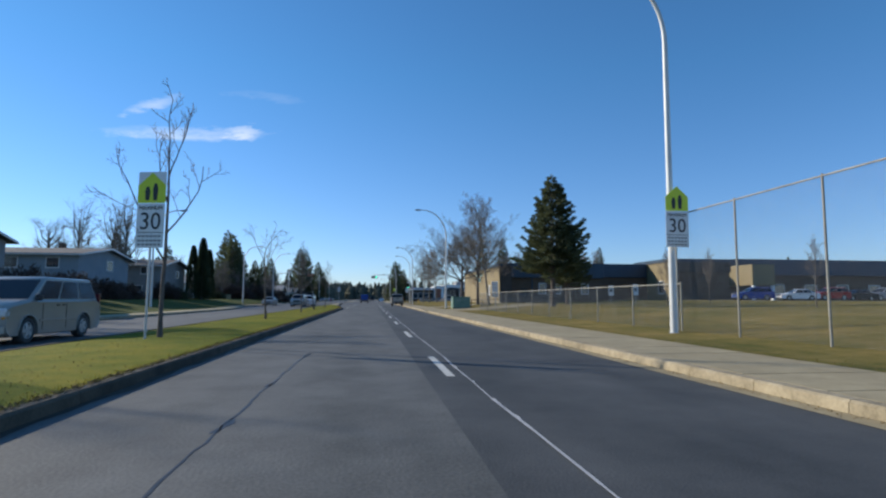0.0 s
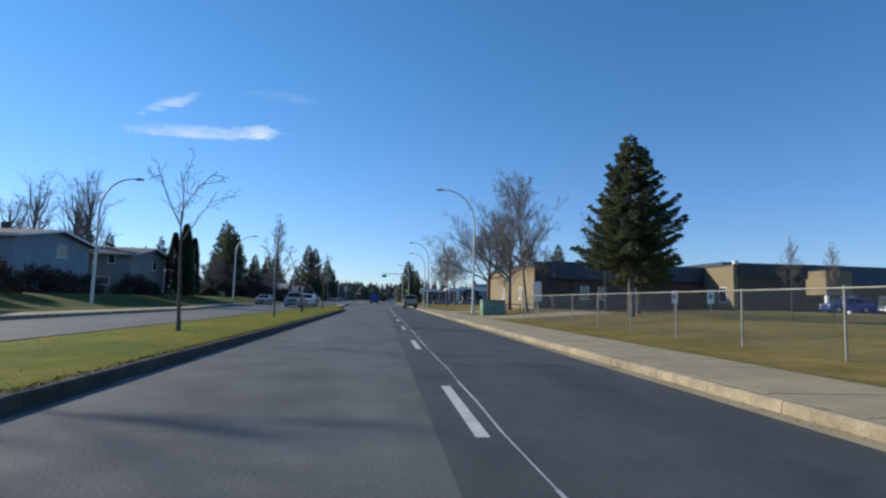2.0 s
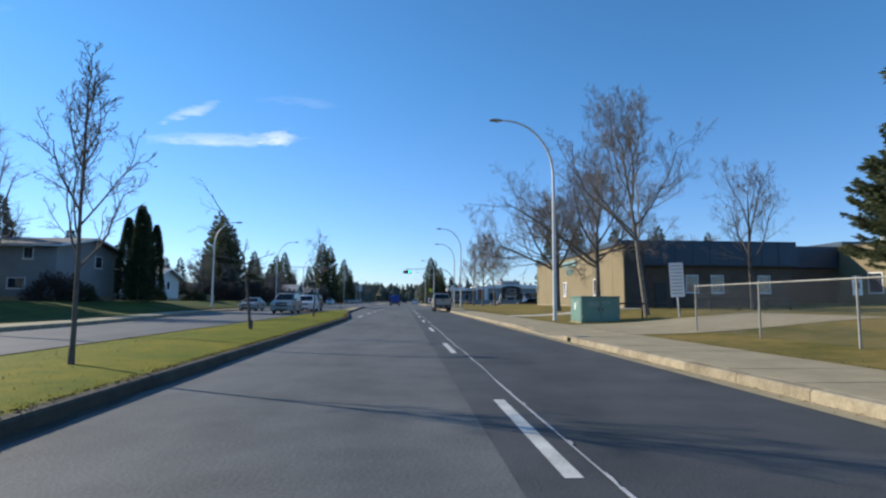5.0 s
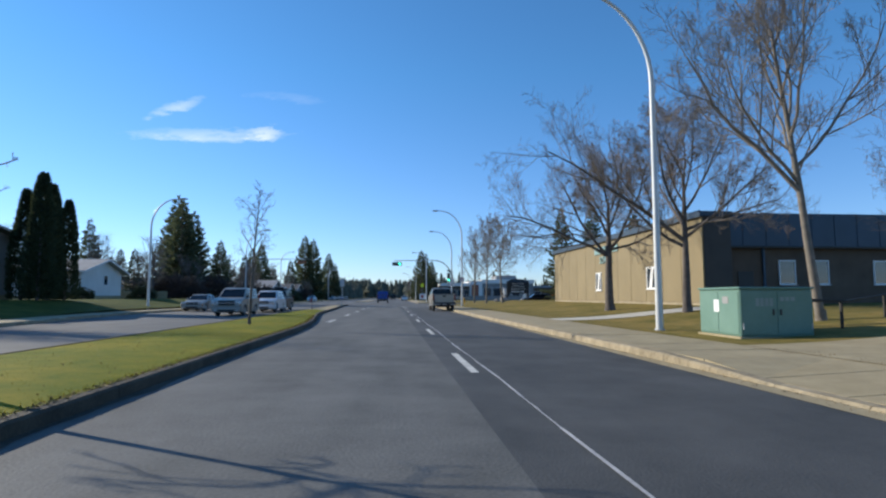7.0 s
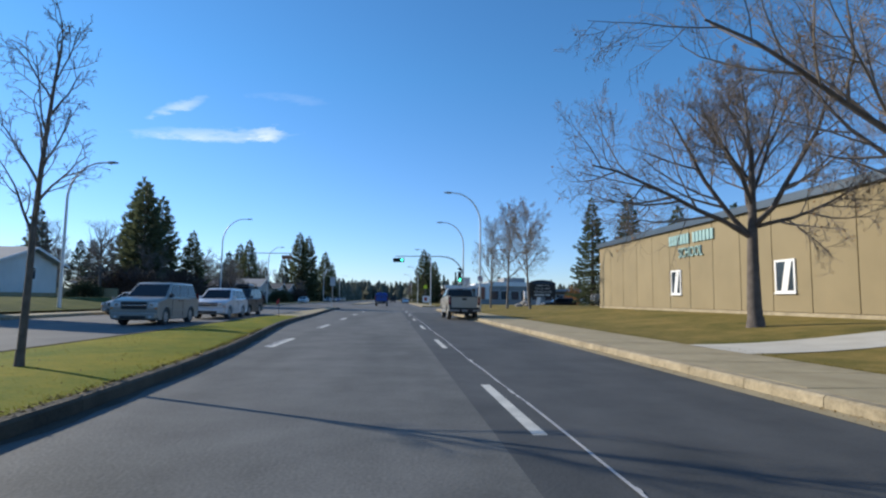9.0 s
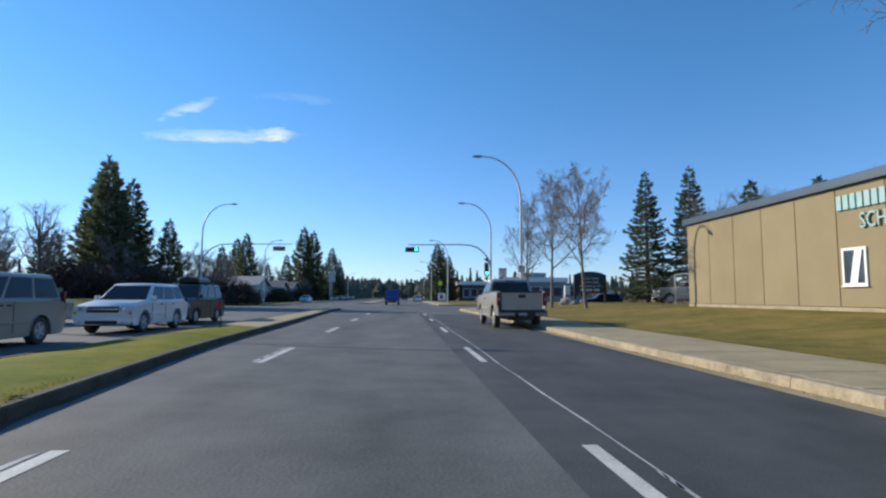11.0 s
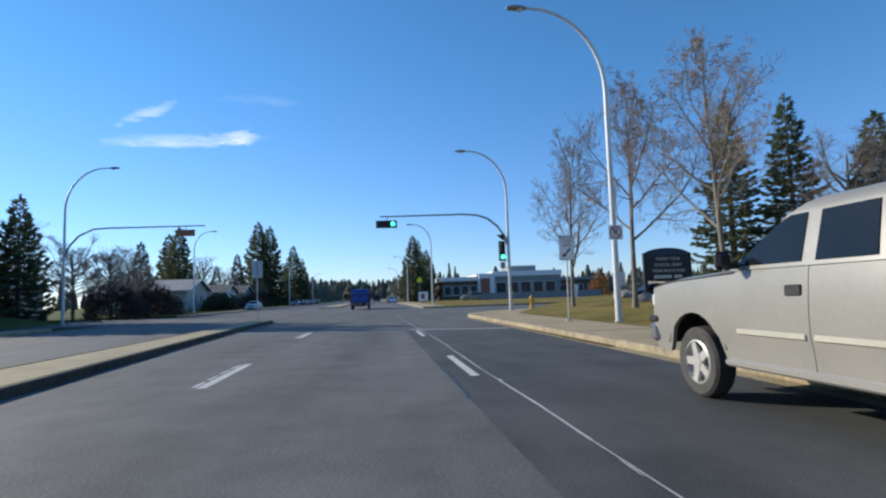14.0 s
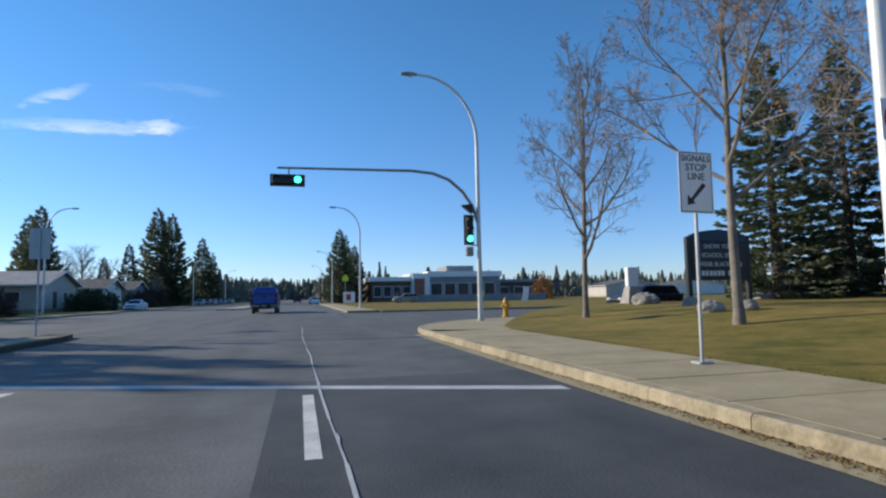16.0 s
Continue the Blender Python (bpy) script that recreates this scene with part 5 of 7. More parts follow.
def spruce(seed, height, radius, whorl=0.36, per=11, clear=0.9, dense=30, power=0.82, loose=0.4, droop=0.25, tip=0.2, size=0.3, slim=0.17):
    """Meshes of a spruce: trunk and boughs, and many narrow needle sprigs along the side twigs of each bough."""
    rg = random.Random(seed)
    wood, needles = Shape(), Shape()
    trunk_r = height * 0.017
    wood.tube([(0, 0, -0.2), (0, 0, height * 0.4), (0, 0, height * 0.97)], [trunk_r * 1.25, trunk_r * 0.8, 0.02], 8)
    z = clear

    def sprig(p, d, ln):
        d = d.normalized()
        a = d.orthogonal().normalized()
        turn = rg.uniform(0, 3.1416)
        side = a * math.cos(turn) + d.cross(a) * math.sin(turn)
        w = ln * slim * rg.uniform(0.8, 1.3)
        m = p + d * ln * 0.42
        needles.add([p, m + side * w, p + d * ln, m - side * w], [(0, 1, 2, 3)])

    while z < height * 0.985:
        f = max(0.0, (z - clear) / (height - clear))
        lobe = 1 + 0.05 * math.sin(z * 1.9 + seed) + 0.05 * math.sin(z * 4.3)
        reach = radius * (1 - f) ** power * lobe * min(1, 0.72 + 2.2 * f) + 0.12
        n = max(4, int(per * (0.5 + 0.5 * (1 - f)) + rg.random()))
        for k in range(n):
            az = 2 * math.pi * (k + rg.uniform(-0.4, 0.4)) / n + z * 2.1
            ln = reach * rg.uniform(0.55, 1.15)
            sag = droop * (1 - f) * rg.uniform(0.5, 1.5) - 0.3 * f * rg.uniform(0.4, 1.4)
            out = Vector((math.cos(az), math.sin(az), 0))
            tang = Vector((-out.y, out.x, 0))
            zz = min(z + rg.uniform(-loose, loose), height - 0.3)
            pts = []
            for i in range(5):
                t = i / 4
                pts.append(Vector((0, 0, zz)) + out * ln * t + Vector((0, 0, ln * (-sag * t + tip * t * t * t))) + tang * 0.06 * ln * rg.uniform(-1, 1) * t)
            if ln > 0.7:
                wood.tube(pts, [0.03, 0.022, 0.016, 0.01, 0.005], 4, False)
            for _ in range(max(5, int(ln * dense))):
                t = 1 - 0.9 * rg.random() ** 1.25
                i = min(3, int(t * 4))
                p = pts[i].lerp(pts[i + 1], t * 4 - i)
                sd = rg.choice((-1, 1))
                arm = rg.random() * min(0.75, 0.12 + 0.38 * ln * (1.05 - t))
                way = out * 0.75 + tang * sd * rg.uniform(0.5, 1.0)
                p = p + way * arm + Vector((0, 0, -0.22 * arm * rg.random() - 0.02))
                sprig(p, way * 0.8 + out * 0.3 + Vector((rg.uniform(-0.3, 0.3), rg.uniform(-0.3, 0.3), rg.uniform(-0.55, 0.25) + tip * 0.7)), size * rg.uniform(0.65, 1.2))
            sprig(pts[4] - out * 0.1, out + Vector((0, 0, 0.1 + tip)), size * 1.3)
        z += whorl * rg.uniform(0.8, 1.2) * (1 - 0.35 * f)
    for k in range(10):
        sprig(Vector((0, 0, height - 0.55 + 0.06 * k)), Vector((rg.uniform(-0.5, 0.5), rg.uniform(-0.5, 0.5), 1)), size * 1.1)
    me = bpy.data.meshes.new("crown")
    me.from_pydata(needles.v, [], needles.f)
    return {"trunk": wood.mesh("trunk", False), "crown": me}


EVER = {"trunk": BARK, "crown": NEEDLE}
STREET = {"trunk": BARK, "crown": NEEDLE_STREET}
SPRUCE_BIG = spruce(3, 10.9, 3.4, 0.3, 13, 2.9, 95, 1.0, 0.35, 0.14, 0.22, 0.25, 0.16)
SPRUCE_A = spruce(5, 15.0, 3.6, 0.48, 10, 0.8, 46, 1.0, 0.25, 0.34, 0.2, 0.36, 0.17)
SPRUCE_B = spruce(9, 16.0, 4.4, 0.6, 10, 0.5, 20, 0.98, 0.12, 0.3, 0.3, 0.6, 0.2)
SPRUCE_FAR = spruce(13, 14.0, 3.5, 0.6, 8, 0.4, 15, 0.98, 0.12, 0.3, 0.3, 0.62, 0.21)
plant("spruce", SPRUCE_BIG, EVER, pose(14.7, 44.0, 0.55), "large dense green spruce on the school lawn", "spruce", "school spruces", 1.0)
plant("spruce", SPRUCE_BIG, EVER, pose(18.1, 50.2, 0.7, 0, 0, 120), "spruce standing behind a larger one on the lawn", "spruce", "school spruces", 0.72)
for x, y, s, me, a in ((25.7, 127.6, 0.93, SPRUCE_A, 0), (30.5, 127.4, 0.97, SPRUCE_A, 100), (36.5, 126, 0.8, SPRUCE_B, 30), (45, 127, 0.85, SPRUCE_B, 200), (54, 127, 0.85, SPRUCE_A, 50)):
    plant("spruce", me, EVER, pose(x, y, 0.71, 0, 0, a), "tall green spruce beyond the end of the school", "spruce", "corner spruces", s)
for x, y, s, me, a in ((-33.3, 134.3, 1.03, SPRUCE_B, 0), (-31.2, 130.5, 0.95, SPRUCE_B, 70), (-46, 134, 0.86, SPRUCE_A, 20), (-42, 140, 0.62, SPRUCE_FAR, 20), (-27.5, 137, 0.62, SPRUCE_B, 130), (-40, 150, 0.75, SPRUCE_FAR, 200),
                        (-30, 240, 1.35, SPRUCE_B, 10), (-27.6, 243, 1.3, SPRUCE_B, 140), (-25, 268, 1.12, SPRUCE_B, 80), (-22.5, 270, 0.95, SPRUCE_A, 10), (-33, 230, 0.9, SPRUCE_FAR, 0),
                        (-33.2, 190, 0.88, SPRUCE_B, 33), (-36.5, 195, 0.85, SPRUCE_B, 90), (-33.5, 175, 0.72, SPRUCE_FAR, 60), (-31.6, 136.5, 0.9, SPRUCE_B, 200), (-36, 84, 0.66, SPRUCE_FAR, 5), (-43, 119, 0.6, SPRUCE_FAR, 50), (-50, 130, 0.7, SPRUCE_FAR, 80), (-47, 146, 0.65, SPRUCE_FAR, 140), (-44, 215, 0.7, SPRUCE_FAR, 30), (-40, 238, 0.75, SPRUCE_FAR, 10), (-46, 112, 0.7, SPRUCE_FAR, 15), (-49, 105, 0.62, SPRUCE_FAR, 77),
                        (9.5, 228, 1.0, SPRUCE_B, 3), (11.5, 236, 1.05, SPRUCE_A, 45), (13.2, 232, 0.8, SPRUCE_B, 110)):
    z = lawn_left(x, y) if x < 0 and y < 126 else 0.12
    plant("spruce", me, STREET, pose(x, y, z, 0, 0, a), "dark green spruce standing among the houses" if x < 0 else "dark green spruce beside the far road", "spruce", "street spruces", s)


def clump_mesh(name, seed, envelope, count, size, slim=1.0):
    """Leaf clumps that fill a shape; envelope(rg) gives a point and an outward way."""
    rg = random.Random(seed)
    s = Shape()
    for _ in range(count):
        p, d = envelope(rg)
        d = (d + Vector((rg.uniform(-0.6, 0.6), rg.uniform(-0.6, 0.6), rg.uniform(-0.4, 0.6)))).normalized()
        side = d.cross(Vector((rg.uniform(-1, 1), rg.uniform(-1, 1), rg.uniform(-1, 1)))).normalized()
        l, w = size * rg.uniform(0.7, 1.3), size * rg.uniform(0.25, 0.4) * slim
        s.add([p, p + d * l * 0.5 + side * w, p + d * l, p + d * l * 0.5 - side * w], [(0, 1, 2, 3)])
    me = bpy.data.meshes.new(name)
    me.from_pydata(s.v, [], s.f)
    return me


def column(h, r):
    def env(rg):
        z = rg.random() ** 0.85
        a = rg.uniform(0, 6.283)
        rr = r * (min(1, 0.7 + z * 3) * (1 - z) ** 0.55) * math.sqrt(rg.uniform(0.35, 1)) * (1 + 0.15 * math.sin(3 * a + 9 * z))
        return Vector((rr * math.cos(a), rr * math.sin(a), z * h)), Vector((math.cos(a), math.sin(a), 0.9))
    return env


def mound(rx, ry, h):
    def env(rg):
        a, t = rg.uniform(0, 6.283), math.acos(rg.uniform(0.0, 1))
        k = rg.uniform(0.6, 1.0) * (1 + 0.18 * math.sin(3 * a + 5 * t))
        d = Vector((math.cos(a) * math.sin(t), math.sin(a) * math.sin(t), math.cos(t)))
        return Vector((d.x * rx * k, d.y * ry * k, d.z * h * k)), d
    return env


CEDAR = clump_mesh("crown", 71, column(9.0, 1.15), 8000, 0.3, 0.55)
stem = Shape().tube([(0, 0, -0.1), (0, 0, 6)], [0.12, 0.03], 6).mesh("trunk")
for x, y, s in ((-25.0, 86.8, 1.0), (-25.3, 88.4, 0.94), (-25.9, 89.8, 0.9), (-24.9, 89.9, 0.84), (-26.6, 87.6, 0.88)):
    plant("columnar_cedar", {"trunk": stem, "crown": CEDAR}, {"trunk": BARK, "crown": NEEDLE_DARK}, pose(x, y, lawn_left(x, y), 0, 0, y * 40), "dark narrow columnar cedar beside a house", "cedar", "columnar cedars", s)
BUSH = clump_mesh("crown", 73, mound(1.9, 1.6, 2.1), 3400, 0.34, 0.32)
HEDGE = clump_mesh("crown", 79, mound(1.6, 1.6, 1.5), 3000, 0.2)
for x, y, s, me, mt in ((-24.5, 36, 1.1, BUSH, SHRUB), (-24, 42, 1.1, BUSH, SHRUB), (-25, 48, 1.0, BUSH, SHRUB), (-26, 53, 1.1, BUSH, SHRUB), (-27.5, 61.5, 1.0, BUSH, SHRUB), (-28, 65.5, 0.9, BUSH, SHRUB), (-28.6, 70.5, 0.85, BUSH, SHRUB), (-27, 77.5, 1.0, BUSH, SHRUB),
                        (-26, 79, 0.9, HEDGE, SHRUB_GREEN), (-30.5, 116.5, 0.95, HEDGE, SHRUB_GREEN), (-28.5, 99, 0.7, HEDGE, SHRUB_GREEN), (-27, 121, 1.3, BUSH, SHRUB), (-24.5, 125, 1.4, BUSH, SHRUB), (-30, 123, 1.5, BUSH, SHRUB),
                        (-27, 152, 1.6, BUSH, SHRUB), (-25, 158, 1.5, BUSH, SHRUB), (-28, 163, 1.3, BUSH, SHRUB), (-24.0, 180, 1.5, HEDGE, SHRUB_GREEN), (-25, 186, 1.7, HEDGE, SHRUB_GREEN), (-24.5, 205, 1.3, BUSH, SHRUB),
                        (-24, 250, 1.8, HEDGE, SHRUB_GREEN), (-23.5, 258, 1.8, HEDGE, SHRUB_GREEN), (-27, 225, 1.6, BUSH, SHRUB), (-23.5, 24, 1.2, BUSH, SHRUB), (-24.2, 30, 1.2, BUSH, SHRUB)):
    z = lawn_left(x, y) if y < 126 else 0.13
    plant("shrub", {"crown": me}, {"crown": mt}, pose(x, y, z - 0.1, 0, 0, x * 50 + y * 20), "dense brown leafless shrub on a front lawn" if mt is SHRUB else "dark green clipped garden shrub", "shrub", "garden shrubs", s)

# far woods on the horizon, past counting
rg = random.Random(8)
woods = Shape()


def far_tree(x, y, h):
    r = h * rg.uniform(0.15, 0.27)
    n = 6
    blunt = rg.random() < 0.6
    for k in range(n):
        z0, z1 = h * (0.04 + 0.14 * k), h * min(1.0, 0.34 + 0.135 * k)
        rr = r * ((1 - (k / (n + 0.5)) ** 2) if blunt else (1 - k / (n + 0.4)))
        m = 7
        ring = [(x + rr * rg.uniform(0.5, 1.35) * math.cos(6.283 * j / m + k), y + rr * rg.uniform(0.5, 1.35) * math.sin(6.283 * j / m + k), z0 + rg.uniform(-0.4, 0.4)) for j in range(m)]
        top = [(x + rr * 0.4 * math.cos(6.283 * j / m + k), y + rr * 0.4 * math.sin(6.283 * j / m + k), z1 + rg.uniform(-0.4, 0.3)) for j in range(m)]
        if not blunt:
            top = [(x + 0.3 * math.cos(j), y + 0.3 * math.sin(j), z1) for j in range(m)]
        woods.add(ring + top, [(j, (j + 1) % m, m + (j + 1) % m, m + j) for j in range(m)] + [tuple(range(m, 2 * m))])


for _ in range(620):
    x = rg.uniform(-260, 320)
    far_tree(x, rg.uniform(560, 700), rg.uniform(9, 20))
for _ in range(90):
    far_tree(rg.uniform(-40, 30), rg.uniform(570, 640), rg.uniform(10, 19))
for _ in range(320):
    far_tree(rg.uniform(25, 260), rg.uniform(300, 390), rg.uniform(5, 10) * rg.choice((1, 1, 1.35)))
for _ in range(80):
    far_tree(rg.uniform(-40, -23), rg.uniform(280, 520), rg.uniform(6, 13))
for _ in range(80):
    far_tree(rg.uniform(10, 26), rg.uniform(270, 520), rg.uniform(6, 13))

for _ in range(70):
    far_tree(rg.uniform(-190, -110), rg.uniform(80, 330), rg.uniform(8, 14))
for _ in range(30):
    far_tree(rg.uniform(60, 190), rg.uniform(150, 190), rg.uniform(8, 15))
me = bpy.data.meshes.new("far_woods")
me.from_pydata(woods.v, [], woods.f)
me.materials.append(FAR_WOOD)
tagged(new("far_woods", me), "dark conifer woods along the horizon, haze put in their colour", "woods", "", "stuff")
orange = plant("orange_tree", {"trunk": stem, "crown": clump_mesh("crown", 91, mound(2.2, 2.2, 5.0), 1500, 0.45)}, {"trunk": BARK, "crown": DRY_LEAF}, pose(52, 215, 0.1), "small tree in orange autumn leaf", "tree")

# ---- buildings ----
def window(parent, m, w, h, panes=2, bead=0.06, glass=None):
    """A window in the xz plane that faces -y: bead, sill, panes."""
    s = Shape()
    s.box(-w / 2, w / 2, -0.05, 0.02, h - bead, h).box(-w / 2, w / 2, -0.05, 0.02, 0, bead)
    s.box(-w / 2, -w / 2 + bead, -0.05, 0.02, bead, h - bead).box(w / 2 - bead, w / 2, -0.05, 0.02, bead, h - bead)
    fr = part("window", s, WHITE_TRIM, parent, "white framed window", at=m)
    part("sill", Shape().box(-w / 2 - 0.06, w / 2 + 0.06, -0.1, 0.0, -0.05, -0.002, 0.01), WHITE_TRIM, fr)
    for k in range(panes):
        a, b = -w / 2 + bead + (w - 2 * bead) * k / panes, -w / 2 + bead + (w - 2 * bead) * (k + 1) / panes
        part("pane", Shape().box(a + 0.012, b - 0.012, -0.025, -0.012, bead, h - bead), glass or WINDOW, fr)
    return fr


school = thing("school_building", pose(0, 0, 0), "low tan school with dark roof edge and letters on the wall", "school")
FX, FY0, FY1, FZ0, FZ1 = 17.4, 74.8, 103.5, 0.5, 5.85
part("wall", Shape().box(FX + 0.06, FX + 1.7, FY0 + 0.06, FY1 - 0.02, FZ0 - 0.3, FZ1 - 0.05), TAN_DARK, school)
part("rear_wall", Shape().box(FX + 1.7, FX + 14, 88, FY1 - 0.02, FZ0 - 0.3, FZ1 - 0.05), TAN_DARK, school)
n = 12
for k in range(n):
    a, b = FY0 + (FY1 - FY0) * k / n + 0.02, FY0 + (FY1 - FY0) * (k + 1) / n - 0.02
    part("wall_panel", Shape().box(FX, FX + 0.1, a, b, FZ0 + 0.38, FZ1 - 0.1, 0.008), TAN, school)
part("foundation", Shape().box(FX - 0.04, FX + 0.08, FY0, FY1, FZ0 - 0.3, FZ0 + 0.36, 0.01), KERB, school, "pale concrete foundation band")
for k in range(5):
    a = FX + 0.08 + 2.75 * k
    part("end_panel", Shape().box(a + 0.02, a + 2.73, FY1 - 0.06, FY1 + 0.04, FZ0 + 0.1, FZ1 - 0.1, 0.008), TAN, school)
# faces away from the sun: its shade is put in as dark colour
part("end_wall", Shape().box(FX + 0.1, FX + 1.72, FY0, FY0 + 0.12, FZ0, FZ1 - 0.1), SHADE_AND_TRIM, school)
part("rear_roof", Shape().box(FX + 1.8, FX + 14.2, 88, FY1 + 0.16, FZ1 - 0.1, FZ1 + 0.2, 0.02), LAMP_GREY, school)
roof = part("roof", Shape().box(FX - 0.16, FX + 1.8, FY0 - 0.16, FY1 + 0.16, FZ1 - 0.1, FZ1 + 0.2, 0.02), BLUE_METAL, school, "flat roof with dark metal edge")
part("roof_edge", Shape().box(FX - 0.2, FX - 0.15, FY0 - 0.2, FY1 + 0.2, FZ1 - 0.14, FZ1 + 0.24, 0.01), BLUE_METAL, school)
face = pose(FX, 0, 0, 0, 0, -90)  # faces -x; local x runs towards -y


def on_face(y, z):
    return pose(FX - 0.02, y, z, 0, 0, -90)


for y, w in ((90.7, 1.2), (81.1, 1.3)):
    wn_ = window(school, on_face(y, 1.72), w, 1.5, 2, 0.1)
    part("blind", Shape().add([(-w * 0.18, -0.06, 0.1), (w * 0.12, -0.06, 0.1), (w * 0.36, -0.06, 1.4), (w * 0.06, -0.06, 1.4)], [(0, 1, 2, 3)]), WHITE_TRIM, wn_, "white slanting blind")
# letters: the first line stays plain bars
for k in range(7):
    part("sign_bar", Shape().box(FX - 0.1, FX - 0.02, 91.4 - 0.345 * k - 0.27, 91.4 - 0.345 * k, 4.75, 5.35, 0.01), LETTER_TEAL, school, "teal wall letter as a plain bar")
for k in range(6):
    part("sign_bar", Shape().box(FX - 0.1, FX - 0.02, 88.65 - 0.365 * k - 0.28, 88.65 - 0.365 * k, 4.75, 5.35, 0.01), LETTER_TEAL, school, "teal wall letter as a plain bar")
me = text_mesh("SCHOOL", 0.85, 0.04)
part("lettering", me, LETTER_TEAL, school, "teal raised wall letters", at=pose(FX - 0.06, 88.95, 4.2, 0, 0, -90) @ Matrix.Diagonal((0.78, 1, 1, 1)))

wing = thing("school_side_wing", pose(0, 0, 0), "brown brick school wing with a deep blue fascia", "school")
WY = 77.2
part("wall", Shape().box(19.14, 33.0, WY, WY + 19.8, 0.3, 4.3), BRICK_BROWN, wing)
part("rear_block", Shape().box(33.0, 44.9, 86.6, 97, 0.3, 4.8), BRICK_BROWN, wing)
part("rear_fascia", Shape().box(33.25, 44.7, 86.2, 97, 4.75, 6.95, 0.03), BLUE_METAL, wing)
part("fascia", Shape().box(19.3, 33.2, WY - 0.5, 87.9, 4.25, 6.3, 0.03), BLUE_METAL, wing, "deep blue metal fascia")
part("soffit", Shape().box(19.3, 33.1, WY - 0.45, WY, 4.18, 4.25), BLACK, wing)
for k in range(9):
    part("fascia_rib", Shape().box(19.6 + 1.5 * k, 19.65 + 1.5 * k, WY - 0.53, WY - 0.49, 4.3, 6.25), BLUE_METAL, wing)
part("downpipe", Shape().box(22.6, 22.75, WY - 0.12, WY, 0.6, 4.2), BLUE_METAL, wing)
for x in (24.2, 26.4, 30.5):
    window(wing, pose(x, WY - 0.03, 1.95), 1.1, 1.5, 1, 0.07)
part("door", Shape().box(21.0, 22.0, WY - 0.04, WY + 0.02, 0.6, 2.75, 0.01), SHADE_AND_TRIM, wing)

wing2 = thing("school_east_wing", pose(0, 0, 0), "tan school wing, its front coloured brown for shade", "school")
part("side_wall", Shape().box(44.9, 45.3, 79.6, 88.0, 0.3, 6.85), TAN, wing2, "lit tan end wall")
part("side_coping", Shape().box(44.8, 45.4, 79.5, 88.0, 6.85, 7.0, 0.02), SHADE_AND_TRIM, wing2)
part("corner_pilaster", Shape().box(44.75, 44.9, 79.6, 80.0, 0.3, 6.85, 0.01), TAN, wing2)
# brown beside the tan end wall: the front's shade put into the colour
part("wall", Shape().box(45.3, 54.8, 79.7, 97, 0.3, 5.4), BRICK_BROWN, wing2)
part("fascia", Shape().box(45.3, 55.0, 79.5, 97.2, 5.4, 6.95, 0.02), SHADE_AND_TRIM, wing2, "dark brown metal fascia")
part("vent", Shape().tube([(48, 84, 6.9), (48, 84, 7.9)], [0.4, 0.4], 10), WHITE_TRIM, wing2)
window(wing2, pose(44.88, 82.0, 2.1, 0, 0, -90), 1.7, 2.0, 2, 0.1)
hall = thing("school_hall", pose(0, 0, 0), "long dark blue-roofed school hall beyond the car park", "school")
part("wall", Shape().box(70.2, 170, 100, 125, 0.3, 6.0), BRICK_BROWN, hall)
part("fascia", Shape().box(69.9, 170.3, 99.5, 125, 6.0, 9.1, 0.03), BLUE_METAL, hall, "deep blue metal fascia")
part("link", Shape().box(54.8, 70.2, 98.5, 112, 0.3, 7.6), BRICK_BROWN, hall)
part("link_fascia", Shape().box(55.2, 69.9, 98.2, 112, 7.0, 8.9, 0.03), BLUE_METAL, hall)
part("canopy", Shape().box(64.8, 69.0, 88, 98.1, 3.7, 7.3, 0.05), TAN, hall, "tan entrance block")
for x in (64.9, 68.5):
    part("pillar", Shape().box(x, x + 0.45, 88.1, 88.55, 0.3, 3.7), WHITE_TRIM, hall)
for k in range(12):
    window(hall, pose(79 + 7 * k, 99.97, 2.4), 2.6, 1.8, 3, 0.08)
structure("car_park", Shape().box(47, 130, 60, 97, 0.8, 1.155), ASPHALT_LEFT, "asphalt school car park", "car park")

# chain link enclosure at the end of the school
en = thing("enclosure_fence", pose(17.6, 104.6, 0.68), "chain link enclosure with a yellow notice by the school", "fence")
for y in (0.0, 3.0, 6.0, 9.0):
    part("post", Shape().tube([(4.0, y, 0), (4.0, y, 2.4)], [0.04, 0.04], 6), GALV, en)
part("rail", Shape().tube([(4.0, 0, 2.4), (4.0, 9, 2.4)], [0.03, 0.03], 6), GALV, en)
part("rail", Shape().tube([(0.3, 0, 2.4), (4.0, 0, 2.4)], [0.03, 0.03], 6), GALV, en)
s = Shape()
for k in range(60):
    for d in (1, -1):
        a = k * 0.15
        za, zb = (0.05, 2.35) if d > 0 else (2.35, 0.05)
        s.add([(4.0, a, za - 0.003), (4.0, a, za + 0.003), (4.0, a + 2.3, zb + 0.003), (4.0, a + 2.3, zb - 0.003)], [(0, 1, 2, 3)])
tagged(part("wire_mesh", s, GALV, en), "galvanised diamond wire", "", "", "stuff")
part("notice", Shape().box(3.9, 3.95, 1.2, 2.1, 0.9, 1.5), SIGN_YELLOW, en, "yellow notice")
part("notice_top", Shape().box(3.9, 3.95, 1.2, 2.1, 1.5, 1.9), SIGN_WHITE, en, "white notice")


